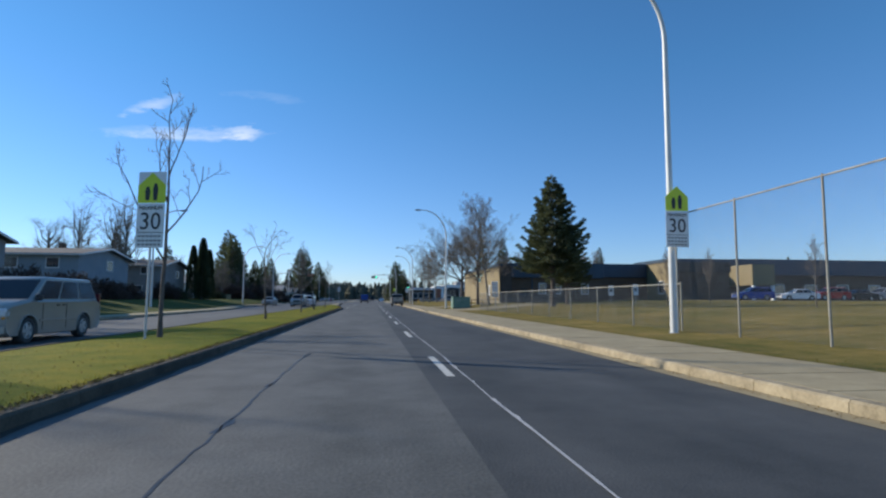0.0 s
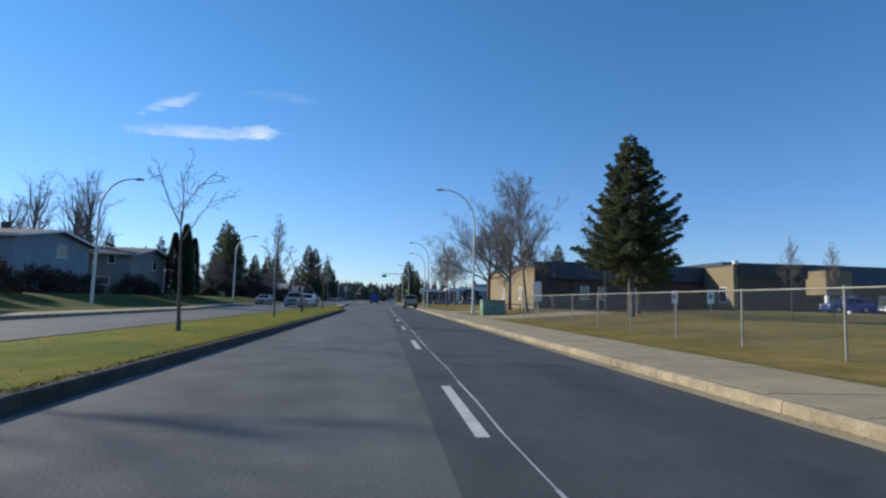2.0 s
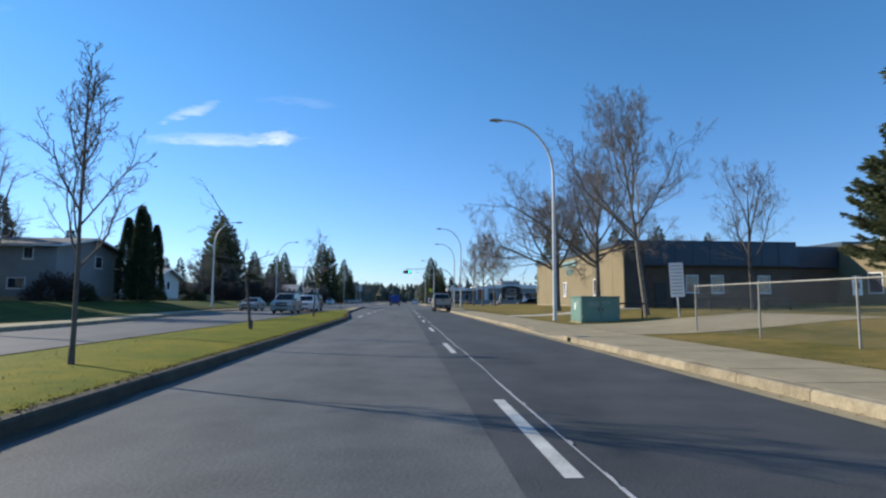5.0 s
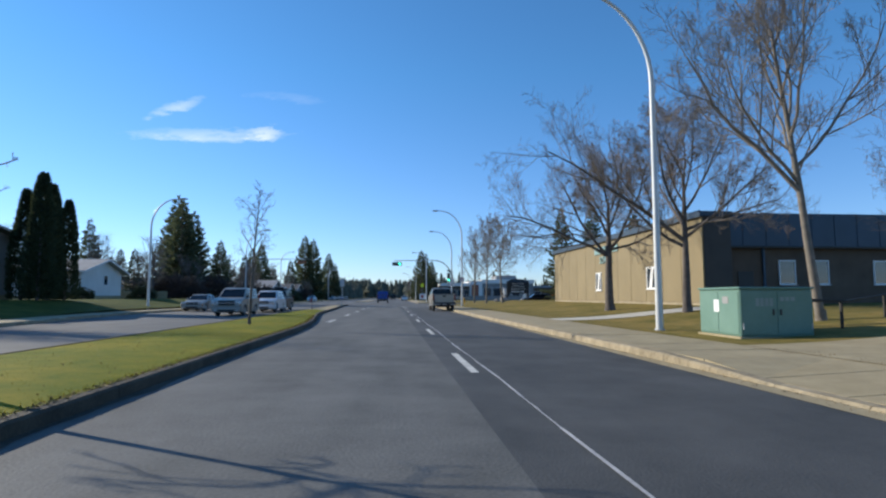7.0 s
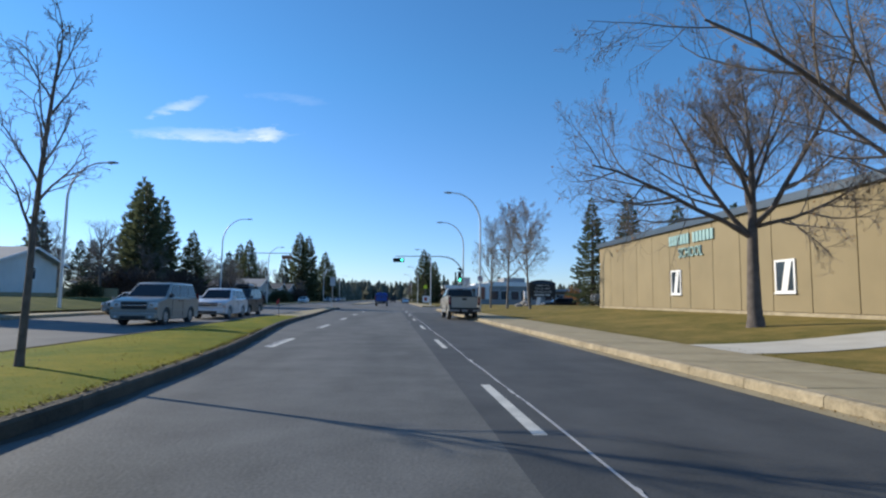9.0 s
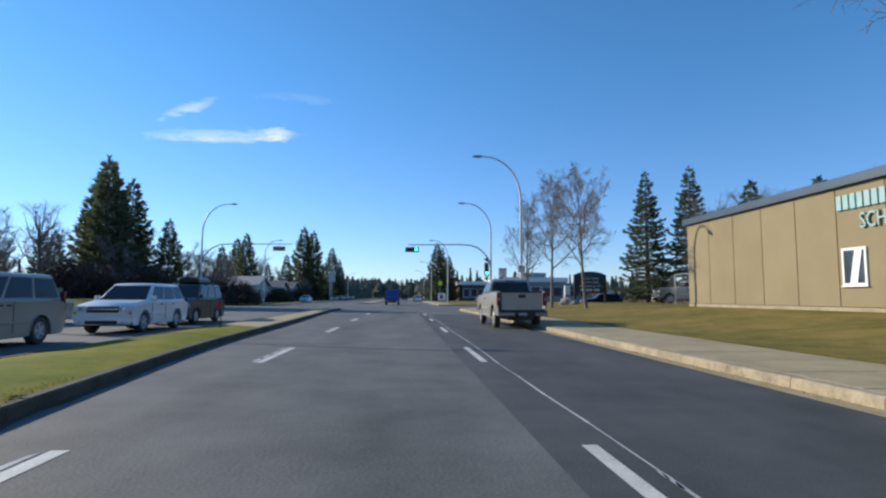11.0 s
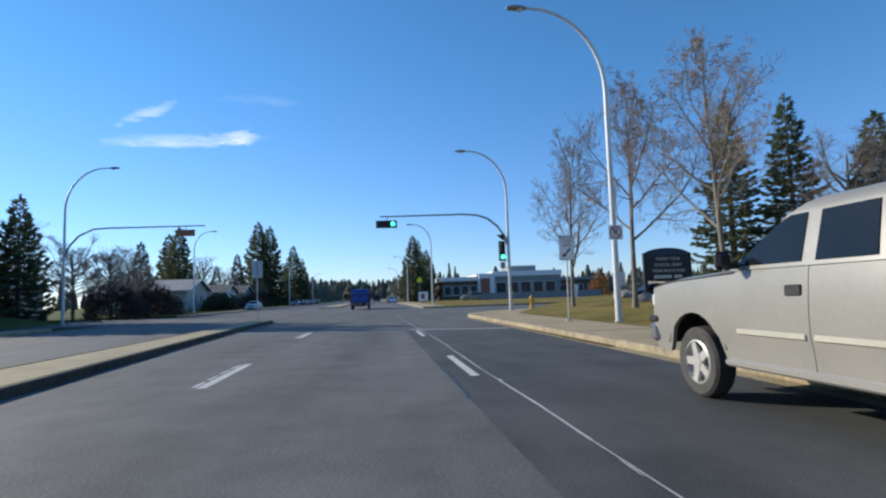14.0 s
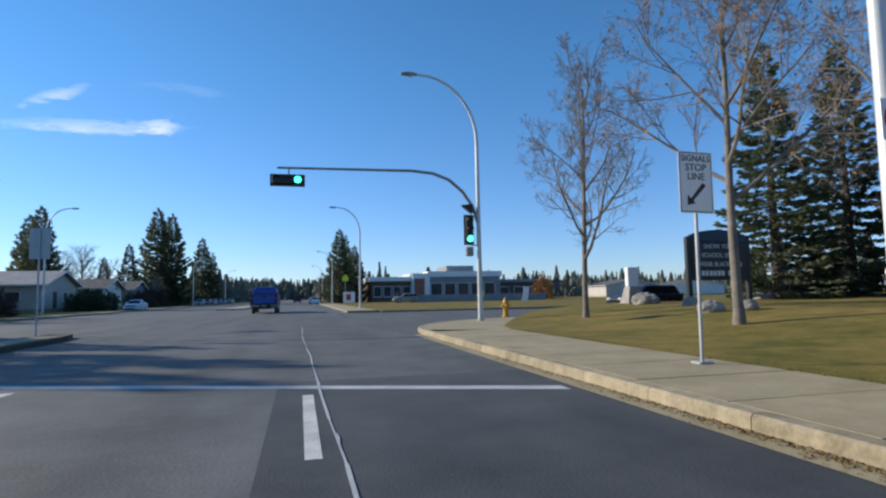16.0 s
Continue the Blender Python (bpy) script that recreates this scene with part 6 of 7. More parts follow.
def house(m, w, d, eave, ridge, wall_mat, roof_mat, label, windows=(), overhang=0.6, chimney=None, door=None, lap=0.22):
    """A house with its gable towards +x: w along y, d back from the street, windows as (face, along, z, w, h)."""
    root = thing("house", m, label, "house", "houses")
    foot = Shape().box(-d, 0, -w / 2, w / 2, -0.6, 0.35)
    part("foundation", foot, CONCRETE, root)
    ring = [(-w / 2, 0.35), (w / 2, 0.35), (w / 2, eave), (0, ridge), (-w / 2, eave)]
    part("wall", Shape().prism(ring, 0, -d, 0), wall_mat, root)
    k = 0.5
    z = 0.5
    while z < eave - 0.05:
        part("siding_board", Shape().box(-d - 0.012, 0.012, -w / 2 - 0.012, w / 2 + 0.012, z, z + 0.03), wall_mat, root) if lap else None
        z += lap * 3 if lap else 9
    slope = (ridge - eave) / (w / 2)
    t = 0.16
    rf = Shape()
    for sgn in (1, -1):
        y1 = sgn * (w / 2 + overhang)
        z1 = eave - slope * overhang
        rf.add([(-d - overhang, 0, ridge), (overhang, 0, ridge), (overhang, y1, z1), (-d - overhang, y1, z1), (-d - overhang, 0, ridge + t), (overhang, 0, ridge + t), (overhang, y1, z1 + t), (-d - overhang, y1, z1 + t)],
               [(0, 1, 2, 3), (4, 5, 6, 7), (2, 3, 7, 6), (1, 2, 6, 5), (0, 3, 7, 4)])
    part("roof", rf, roof_mat, root)
    for sgn in (1, -1):
        y1 = sgn * (w / 2 + overhang)
        z1 = eave - slope * overhang
        part("fascia_board", Shape().add([(overhang + 0.02, 0, ridge - 0.02), (overhang + 0.02, y1, z1 - 0.02), (overhang + 0.02, y1, z1 + t), (overhang + 0.02, 0, ridge + t),
                                          (overhang - 0.02, 0, ridge - 0.02), (overhang - 0.02, y1, z1 - 0.02), (overhang - 0.02, y1, z1 + t), (overhang - 0.02, 0, ridge + t)],
                                         [(0, 1, 2, 3), (7, 6, 5, 4), (0, 1, 5, 4), (1, 2, 6, 5), (2, 3, 7, 6), (3, 0, 4, 7)]), WHITE_TRIM, root)
        part("gutter", Shape().box(-d - overhang, overhang, y1 - 0.06, y1 + 0.06, z1 - 0.03, z1 + 0.09, 0.02), WHITE_TRIM, root)
    for f, a, z, ww, hh in windows:
        window(root, pose(a, -w / 2 - 0.015, z) if f == "s" else pose(0.015, a, z, 0, 0, 90), ww, hh, 2)
    if chimney:
        part("chimney", Shape().box(chimney[0] - 0.3, chimney[0] + 0.3, chimney[1] - 0.3, chimney[1] + 0.3, eave - 0.2, ridge + 0.9, 0.02), BRICK_BROWN, root)
    if door:
        part("door", Shape().box(0.0, 0.06, door - 0.5, door + 0.5, 0.35, 2.4, 0.01), WOOD_DARK, root)
    return root


def lot(x, y):
    return pose(x, y, lawn_left(x, y))


house(lot(-28.5, 42), 11, 14, 4.6, 6.0, SIDING_GREY, ROOF_GREY, "two-storey grey house behind shrubs", (("s", -3, 3.0, 1.2, 1.2), ("e", 0, 2.9, 1.8, 1.2)))
house(lot(-30.4, 68.5), 12, 13, 4.75, 5.7, SIDING_BLUE, ROOF_GREY, "two-storey pale blue-grey house with low gable", (("s", -2.5, 3.3, 1.3, 1.1), ("s", -6.5, 3.3, 1.3, 1.1), ("s", -3.5, 0.9, 1.6, 0.9), ("e", 1.0, 3.3, 1.6, 1.2)), 0.7, (-5.5, 1.5))
house(lot(-28.2, 84.2), 9.5, 15, 4.6, 5.5, SIDING_GREY, ROOF_GREY, "two-storey grey house with a low dark gable roof", (("s", -2.2, 3.4, 0.8, 1.0), ("s", -6.5, 3.2, 1.6, 1.1), ("s", -3.0, 1.0, 1.4, 0.9), ("e", 1.5, 3.0, 1.2, 1.1)), 0.8, (-7.5, 0.5), -2.0)
house(lot(-31.8, 109.5), 8.5, 14, 2.95, 4.2, SIDING_WHITE, ROOF_PALE, "white bungalow with a pale low roof", (("e", 0.6, 1.5, 0.9, 1.1), ("s", -4, 1.4, 1.4, 1.1)), 0.7)
house(pose(-28.2, 183.5, 0.2), 10, 13, 3.3, 4.9, STUCCO, ROOF_PALE, "pale stucco bungalow with a white porch", (("s", -3, 1.2, 1.6, 1.2), ("e", 1.6, 1.2, 1.3, 1.2)), 0.7, None, -1.5)
house(pose(-28.5, 205, 0.2), 9, 12, 3.2, 4.6, SIDING_WHITE, ROOF_GREY, "white bungalow half hidden by shrubs", (("s", -3, 1.2, 1.6, 1.2),), 0.6, None, 1.0)
house(pose(-29, 222, 0.2), 10, 12, 3.3, 4.8, SIDING_GREY, ROOF_GREY, "grey bungalow among bare trees", (("s", -3, 1.2, 1.6, 1.2),), 0.6)
house(pose(-33, 146, 0.2), 9, 12, 2.9, 4.2, STUCCO, ROOF_GREY, "low stucco house behind brown shrubs", (("s", -3, 1.2, 1.6, 1.2),), 0.6)
wall = structure("garden_wall", Shape().box(-36, -28.4, 118.4, 118.7, 0.4, 1.9, 0.03), CONCRETE, "pale garden wall beside the bungalow", "garden wall")

# flat-roofed school across the field
far = thing("far_school", pose(0, 0, 0), "low white and brick school across the playing field", "school")
part("wall", Shape().box(16.5, 26.5, 228, 245, 0, 4.7), BRICK_BROWN, far)
part("roof_band", Shape().box(16.0, 26.5, 227.5, 245, 4.7, 5.7, 0.03), WHITE_TRIM, far)
part("tower", Shape().box(25.5, 29.5, 226, 245, 0, 6.4, 0.03), WHITE_TRIM, far)
part("brick_bay", Shape().box(25.9, 28.2, 225.8, 226.0, 0, 5.2), material("red_brick", (0.25, 0.09, 0.06), (0.34, 0.14, 0.09), 0.85, scale=1.5, fine=20), far)
part("block", Shape().box(29.5, 47, 228, 250, 0, 5.6), SIDING_GREY, far)
part("block_band", Shape().box(29.3, 47.3, 227.6, 250, 5.6, 6.9, 0.03), WHITE_TRIM, far)
part("penthouse", Shape().box(36, 43, 236, 246, 6.9, 8.6, 0.03), SIDING_GREY, far)
part("wing", Shape().box(47.3, 60, 232, 250, 0, 4.3), BRICK_BROWN, far)
part("wing_band", Shape().box(47.2, 60.2, 231.5, 250, 4.3, 5.0, 0.03), SIDING_BLUE, far)
for k in range(5):
    window(far, pose(31.5 + 3.2 * k, 227.97, 1.0), 2.7, 3.2, 3, 0.1)
for k in range(4):
    window(far, pose(17.9 + 2.2 * k, 227.97, 1.2), 1.8, 2.4, 2, 0.1)
for k in range(3):
    window(far, pose(49.5 + 3.8 * k, 231.97, 1.0), 2.6, 2.2, 3, 0.1)
structure("field_fence", Shape().box(22, 48, 205, 205.1, 0.1, 1.5), SIDING_GREY, "low grey boundary fence of the far school", "fence")
for x, y, w, mt in ((66, 260, 14, SIDING_WHITE), (90, 240, 16, STUCCO), (120, 250, 18, SIDING_WHITE)):
    b = house(pose(x, y, 0.1, 0, 0, -90), w, 10, 3.2, 4.8, mt, ROOF_GREY, "pale low house beyond the playing field", (), 0.5, None, None, 0)

# ---- vehicles ----
def wheel(parent, x, y, r, side, rim_mat=None):
    w = 0.24
    prof = [(0.012, r * 0.62), (0.0, r * 0.75), (0.0, r * 0.9), (0.03, r * 0.985), (0.07, r), (w - 0.07, r), (w - 0.03, r * 0.985), (w, r * 0.9), (w, r * 0.62)]
    s = Shape()
    n = 20
    for px, pr in prof:
        for j in range(n):
            a = 2 * math.pi * j / n
            s.v.append((x - side * px, y + pr * math.cos(a), r + pr * math.sin(a)))
    for i in range(len(prof) - 1):
        for j in range(n):
            s.f.append((i * n + j, i * n + (j + 1) % n, (i + 1) * n + (j + 1) % n, (i + 1) * n + j))
    ty = part("wheel", s, TYRE, parent, "", True)
    rim = Shape()
    rim.disc((x - side * 0.07, y, r), 0, r * 0.62, -side * 0.02, 20)
    lip = [(x - side * d, y + r * q * math.cos(a), r + r * q * math.sin(a)) for d, q in ((0.01, 0.63), (0.0, 0.58), (0.07, 0.54)) for a in (2 * math.pi * k / 20 for k in range(20))]
    rim.add(lip, [(i * 20 + j, i * 20 + (j + 1) % 20, i * 20 + 20 + (j + 1) % 20, i * 20 + 20 + j) for i in (0, 1) for j in range(20)])
    for k in range(5):
        a = 2 * math.pi * k / 5
        c, q = math.cos(a), math.sin(a)
        o = x - side * 0.012
        wv = 0.055
        p = []
        for rr, wd in ((0.05, wv * 0.9), (r * 0.58, wv * 0.75)):
            for sg in (-1, 1):
                for ox in (0.0, -side * 0.03):
                    p.append((o + ox, y + rr * c - sg * wd * q, r + rr * q + sg * wd * c))
        rim.add(p, [(0, 2, 6, 4), (1, 3, 7, 5), (0, 1, 5, 4), (2, 3, 7, 6), (4, 5, 7, 6), (0, 1, 3, 2)])
    rim.disc((x - side * 0.005, y, r), 0, r * 0.17, -side * 0.03, 12)
    part("rim", rim, rim_mat or RIM, ty, "spoked alloy rim")
    return ty


def vehicle(name, m, label, category, spec):
    """A road vehicle that faces +y, built from its side outline, cabin and fittings."""
    root = thing(name, m, label, category, spec.get("group", "cars"))
    L, W, r, body = spec["L"], spec["W"], spec["r"], spec["paint"]
    hw, y0, y1 = W / 2, -L / 2, L / 2
    fw, rw, bz = y1 - spec["front"], y0 + spec["rear"], spec.get("bottom", 0.24)
    ar = r + spec.get("arch", 0.075)
    low = [(y0 + 0.06, bz + 0.12), (y0 + 0.16, bz)]
    for cy in (rw, fw):
        for k in range(9):
            a = math.pi - math.pi * k / 8
            low.append((cy + ar * math.cos(a), max(bz, r + ar * math.sin(a)) if 0 < k < 8 else bz))
    low += [(y1 - 0.2, bz), (y1 - 0.05, bz + 0.12)]
    top = spec["top"]  # from the nose back to the tail
    outline = low + top
    n = len(outline)
    s = Shape()
    nl = len(low)
    for k, (x, dz, dy) in enumerate(((-hw + 0.02, 0.06, 0.05), (-hw, 0.0, 0.0), (-hw + 0.1, -0.035, -0.02), (hw - 0.1, -0.035, -0.02), (hw, 0.0, 0.0), (hw - 0.02, 0.06, 0.05))):
        for i, (y, z) in enumerate(outline):
            yy = y - math.copysign(dy, y) if abs(y) > L / 2 - 0.3 else y
            zz = z - dz if i >= nl else z
            if k in (1, 4) and i >= nl:
                zz = z - 0.05 if z > 0.6 else z
            if k in (0, 5):
                zz = z - 0.2 if (i >= nl and z > 0.6) else z
            s.v.append((x, yy, zz))
    for k in range(5):
        for i in range(n):
            s.f.append((k * n + i, k * n + (i + 1) % n, (k + 1) * n + (i + 1) % n, (k + 1) * n + i))
    s.f += [tuple(range(n - 1, -1, -1)), tuple(range(5 * n, 6 * n))]
    part("body", s, body, root, "", True)
    part("underbody", Shape().box(-hw + 0.12, hw - 0.12, y0 + 0.25, y1 - 0.25, bz - 0.03, bz + 0.25), BLACK, root)
    for cy in (rw, fw):
        part("wheel_well", Shape().box(-hw + 0.26, hw - 0.26, cy - ar - 0.02, cy + ar + 0.02, bz, r + ar), BLACK, root)
        for sd in (-1, 1):
            wheel(root, sd * (hw - 0.015), cy, r, sd)
    # cabin
    (ca, cb, cz), (ra, rb, rz) = spec["belt"], spec["roof"]
    w0, w1 = hw - 0.06, hw - spec.get("tumble", 0.24)
    q = [(w0, ca, cz), (w0, cb, cz), (-w0, cb, cz), (-w0, ca, cz), (w1, ra, rz), (w1, rb, rz), (-w1, rb, rz), (-w1, ra, rz),
         (w1 - 0.1, ra - 0.06, rz + 0.045), (w1 - 0.1, rb + 0.1, rz + 0.045), (-w1 + 0.1, rb + 0.1, rz + 0.045), (-w1 + 0.1, ra - 0.06, rz + 0.045)]
    cabin = Shape()
    for z, w, ya, yb in ((cz, w0, ca, cb), (rz, w1, ra, rb), (rz + 0.035, w1 - 0.05, ra + 0.05, rb - 0.08), (rz + 0.055, w1 - 0.2, ra + 0.2, rb - 0.3)):
        e = min(0.07, w * 0.3)
        cabin.v += [(w, ya + e, z), (w, yb - e, z), (w - e, yb, z), (-w + e, yb, z), (-w, yb - e, z), (-w, ya + e, z), (-w + e, ya, z), (w - e, ya, z)]
    for i in range(3):
        for k in range(8):
            cabin.f.append((i * 8 + k, i * 8 + (k + 1) % 8, i * 8 + 8 + (k + 1) % 8, i * 8 + 8 + k))
    cabin.f.append(tuple(range(24, 32)))
    part("cabin", cabin, body, root, "", True)

    def pane(name_, a, b, c, d, u0, u1, v0, v1, out, mat=None, slant=0.0):
        a, b, c, d = map(Vector, (a, b, c, d))
        def at(u, v):
            return (a.lerp(b, u)).lerp(d.lerp(c, u), v) + Vector(out)
        o2 = Vector(out) * 0.5
        p = [at(u0, v0), at(u1, v0), at(u1 - slant, v1), at(u0 + slant * 0.0, v1)]
        s_ = Shape().add(p + [x - o2 for x in p], [(0, 1, 2, 3), (7, 6, 5, 4), (0, 1, 5, 4), (1, 2, 6, 5), (2, 3, 7, 6), (3, 0, 4, 7)])
        return part(name_, s_, mat or CAR_GLASS, root)

    pane("windscreen", q[1], q[2], q[6], q[5], 0.05, 0.95, 0.06, 0.93, (0, 0.014, 0.006))
    pane("rear_window", q[3], q[0], q[4], q[7], 0.07, 0.93, spec.get("rear_v", 0.12), 0.9, (0, -0.014, 0.004))
    for u0, u1 in spec["side"]:
        pane("side_window", q[0], q[1], q[5], q[4], u0, u1, 0.1, 0.9, (0.012, 0, 0.003))
        pane("side_window", q[3], q[2], q[6], q[7], u0, u1, 0.1, 0.9, (-0.012, 0, 0.003))
    # fittings
    hz, tz = spec.get("head_z", 0.7), spec.get("tail_z", 0.85)
    for sd in (-1, 1):
        x = sd * (hw - 0.2)
        hh = spec.get("head_h", 0.09)
        lamp = part("headlight", Shape().box(x - 0.19, x + 0.19, y1 - 0.18, y1 + 0.015, hz - hh, hz + hh, 0.035), HEAD_LENS, root, "clear headlight")
        part("reflector", Shape().disc((x - sd * 0.05, y1 + 0.012, hz), 1, hh * 0.62, 0.008, 12), CHROME, lamp)
        part("indicator", Shape().box(x + sd * 0.13 - 0.05, x + sd * 0.13 + 0.05, y1 - 0.14, y1 + 0.018, hz - 0.17, hz - 0.1, 0.02), AMBER, root, "amber indicator")
        th = spec.get("tail_h", 0.15)
        xt = sd * (hw - 0.075)
        part("tail_light", Shape().box(xt - 0.07, xt + 0.08, y0 - 0.015, y0 + 0.075, tz - th, tz + th, 0.02), TAIL_RED, root, "red tail light")
        part("mirror", Shape().box(sd * (hw + 0.03) - 0.09, sd * (hw + 0.03) + 0.09, cb - 0.32, cb - 0.2, cz + 0.02, cz + 0.2, 0.03), BLACK if spec.get("dark_mirror") else body, root)
        for hy in spec.get("handles", ()):
            part("door_handle", Shape().box(sd * hw - 0.012, sd * hw + 0.02, hy - 0.08, hy + 0.08, cz - 0.13, cz - 0.09, 0.008), BLACK, root)
        for gy in spec.get("gaps", ()):
            part("door_gap", Shape().box(sd * (hw - 0.004) - 0.005, sd * (hw - 0.004) + 0.005, gy - 0.004, gy + 0.004, bz + 0.1, cz - 0.04), BLACK, root)
        part("side_moulding", Shape().box(sd * hw - 0.012, sd * hw + 0.014, rw + ar + 0.05, fw - ar - 0.05, bz + 0.32, bz + 0.39, 0.005), spec.get("mould", body), root)
    fb = part("front_bumper", Shape().box(-hw + 0.03, hw - 0.03, y1 - 0.14, y1 + 0.06, bz + 0.02, bz + 0.3, 0.06), spec.get("bumper", body), root)
    part("intake", Shape().box(-hw * 0.55, hw * 0.55, y1 + 0.02, y1 + 0.068, bz + 0.05, bz + 0.17, 0.015), BLACK, fb)
    for sd in (-1, 1):
        part("fog_lamp", Shape().disc((sd * hw * 0.72, y1 + 0.05, bz + 0.12), 1, 0.055, 0.018, 12), HEAD_LENS, fb)
        for cy in (rw, fw):
            lip = [(sd * (hw - 0.004), cy + (ar - 0.005) * math.cos(a), r + (ar - 0.005) * math.sin(a)) for a in (0.05 + 0.304 * k for k in range(11))]
            part("arch_lip", Shape().tube(lip, [0.016] * 11, 5), BLACK if spec.get("trim") else body, root, "", True)
    part("rear_bumper", Shape().box(-hw + 0.03, hw - 0.03, y0 - 0.07, y0 + 0.12, bz + 0.05, bz + 0.28, 0.05), spec.get("bumper", body), root)
    gh = spec.get("grille_h", 0.1)
    gr_ = part("grille", Shape().box(-0.5, 0.5, y1 - 0.1, y1 + 0.014, hz - gh - 0.02, hz + gh - 0.02, 0.02), BLACK, root)
    part("grille_bar", Shape().box(-0.5, 0.5, y1, y1 + 0.026, hz - 0.035, hz + 0.01, 0.008), spec.get("bar", CHROME), gr_)
    part("windscreen_base", Shape().box(-hw + 0.16, hw - 0.16, cb - 0.02, cb + 0.07, cz - 0.02, cz + 0.015, 0.008), BLACK, root)
    for sd in (-0.35, 0.3):
        part("wiper", Shape().tube([(sd, cb + 0.03, cz + 0.03), (sd + 0.45, cb - 0.1, cz + 0.12)], [0.012, 0.01], 5), BLACK, root)
    part("plate", Shape().box(-0.15, 0.15, y0 - 0.085, y0 - 0.07, bz + 0.1, bz + 0.24), SIGN_WHITE, root, "plain white plate")
    part("plate_bar", Shape().box(-0.11, 0.11, y0 - 0.09, y0 - 0.085, bz + 0.14, bz + 0.2), LAMP_GREY, root)
    return root


def sedan(p, **k):
    return dict(dict(L=4.6, W=1.78, r=0.31, paint=p, front=0.92, rear=1.02, top=[(2.3, 0.45), (2.28, 0.62), (2.15, 0.72), (1.2, 0.9), (0.9, 0.93), (-1.5, 0.98), (-2.18, 0.95), (-2.3, 0.7), (-2.3, 0.4)],
                     belt=(-1.75, 1.0, 0.93), roof=(-0.95, 0.25, 1.38), side=((0.1, 0.5), (0.53, 0.93)), tail_z=0.8, tail_h=0.09, handles=(0.0, -1.0), gaps=(-0.25, 0.75)), **k)


def suv(p, **k):
    return dict(dict(L=4.7, W=1.86, r=0.36, paint=p, front=0.95, rear=1.0, bottom=0.28, top=[(2.35, 0.5), (2.33, 0.8), (2.2, 0.92), (1.3, 1.06), (0.95, 1.08), (-1.9, 1.12), (-2.3, 1.05), (-2.35, 0.7), (-2.33, 0.45)],
                     belt=(-2.25, 1.1, 1.06), roof=(-1.95, 0.3, 1.65), side=((0.05, 0.28), (0.31, 0.6), (0.63, 0.94)), head_z=0.82, tail_z=1.0, handles=(0.1, -0.95), gaps=(-0.25, 0.85)), **k)


def minivan(p, **k):
    return dict(dict(L=4.85, W=1.86, r=0.35, paint=p, front=0.96, rear=1.02, top=[(2.42, 0.5), (2.425, 0.86), (2.37, 0.97), (2.2, 1.03), (1.55, 1.13), (1.25, 1.15), (-2.1, 1.15), (-2.38, 1.08), (-2.425, 0.72), (-2.41, 0.44)],
                     belt=(-2.36, 1.38, 1.12), roof=(-2.12, 0.5, 1.76), side=((0.04, 0.31), (0.34, 0.62), (0.65, 0.94)), head_z=0.84, head_h=0.11, grille_h=0.15, tail_z=1.1, tail_h=0.26, handles=(0.1, -0.2), gaps=(-0.35, 0.85), tumble=0.2, dark_mirror=True), **k)


def body_grid(side, y0, y1, low, high, bulge, rows=8, step=0.07, thick=0.05):
    """A curved body panel on one side: low(y) and high(y) bound it, bulge(z) gives its half width."""
    s = Shape()
    n = max(2, int((y1 - y0) / step))
    for layer in (0, 1):
        for i in range(n + 1):
            y = y0 + (y1 - y0) * i / n
            a, b = low(y), high(y)
            for k in range(rows + 1):
                z = a + (b - a) * k / rows
                s.v.append((side * (bulge(z) - layer * thick), y, z))
    m, per = (n + 1) * (rows + 1), rows + 1
    for i in range(n):
        for k in range(rows):
            q = (i * per + k, (i + 1) * per + k, (i + 1) * per + k + 1, i * per + k + 1)
            s.f += [q, tuple(m + x for x in q[::-1])]
        for k in (0, rows):
            s.f.append((i * per + k, (i + 1) * per + k, m + (i + 1) * per + k, m + i * per + k))
    for i in (0, n):
        for k in range(rows):
            s.f.append((i * per + k, i * per + k + 1, m + i * per + k + 1, m + i * per + k))
    return s


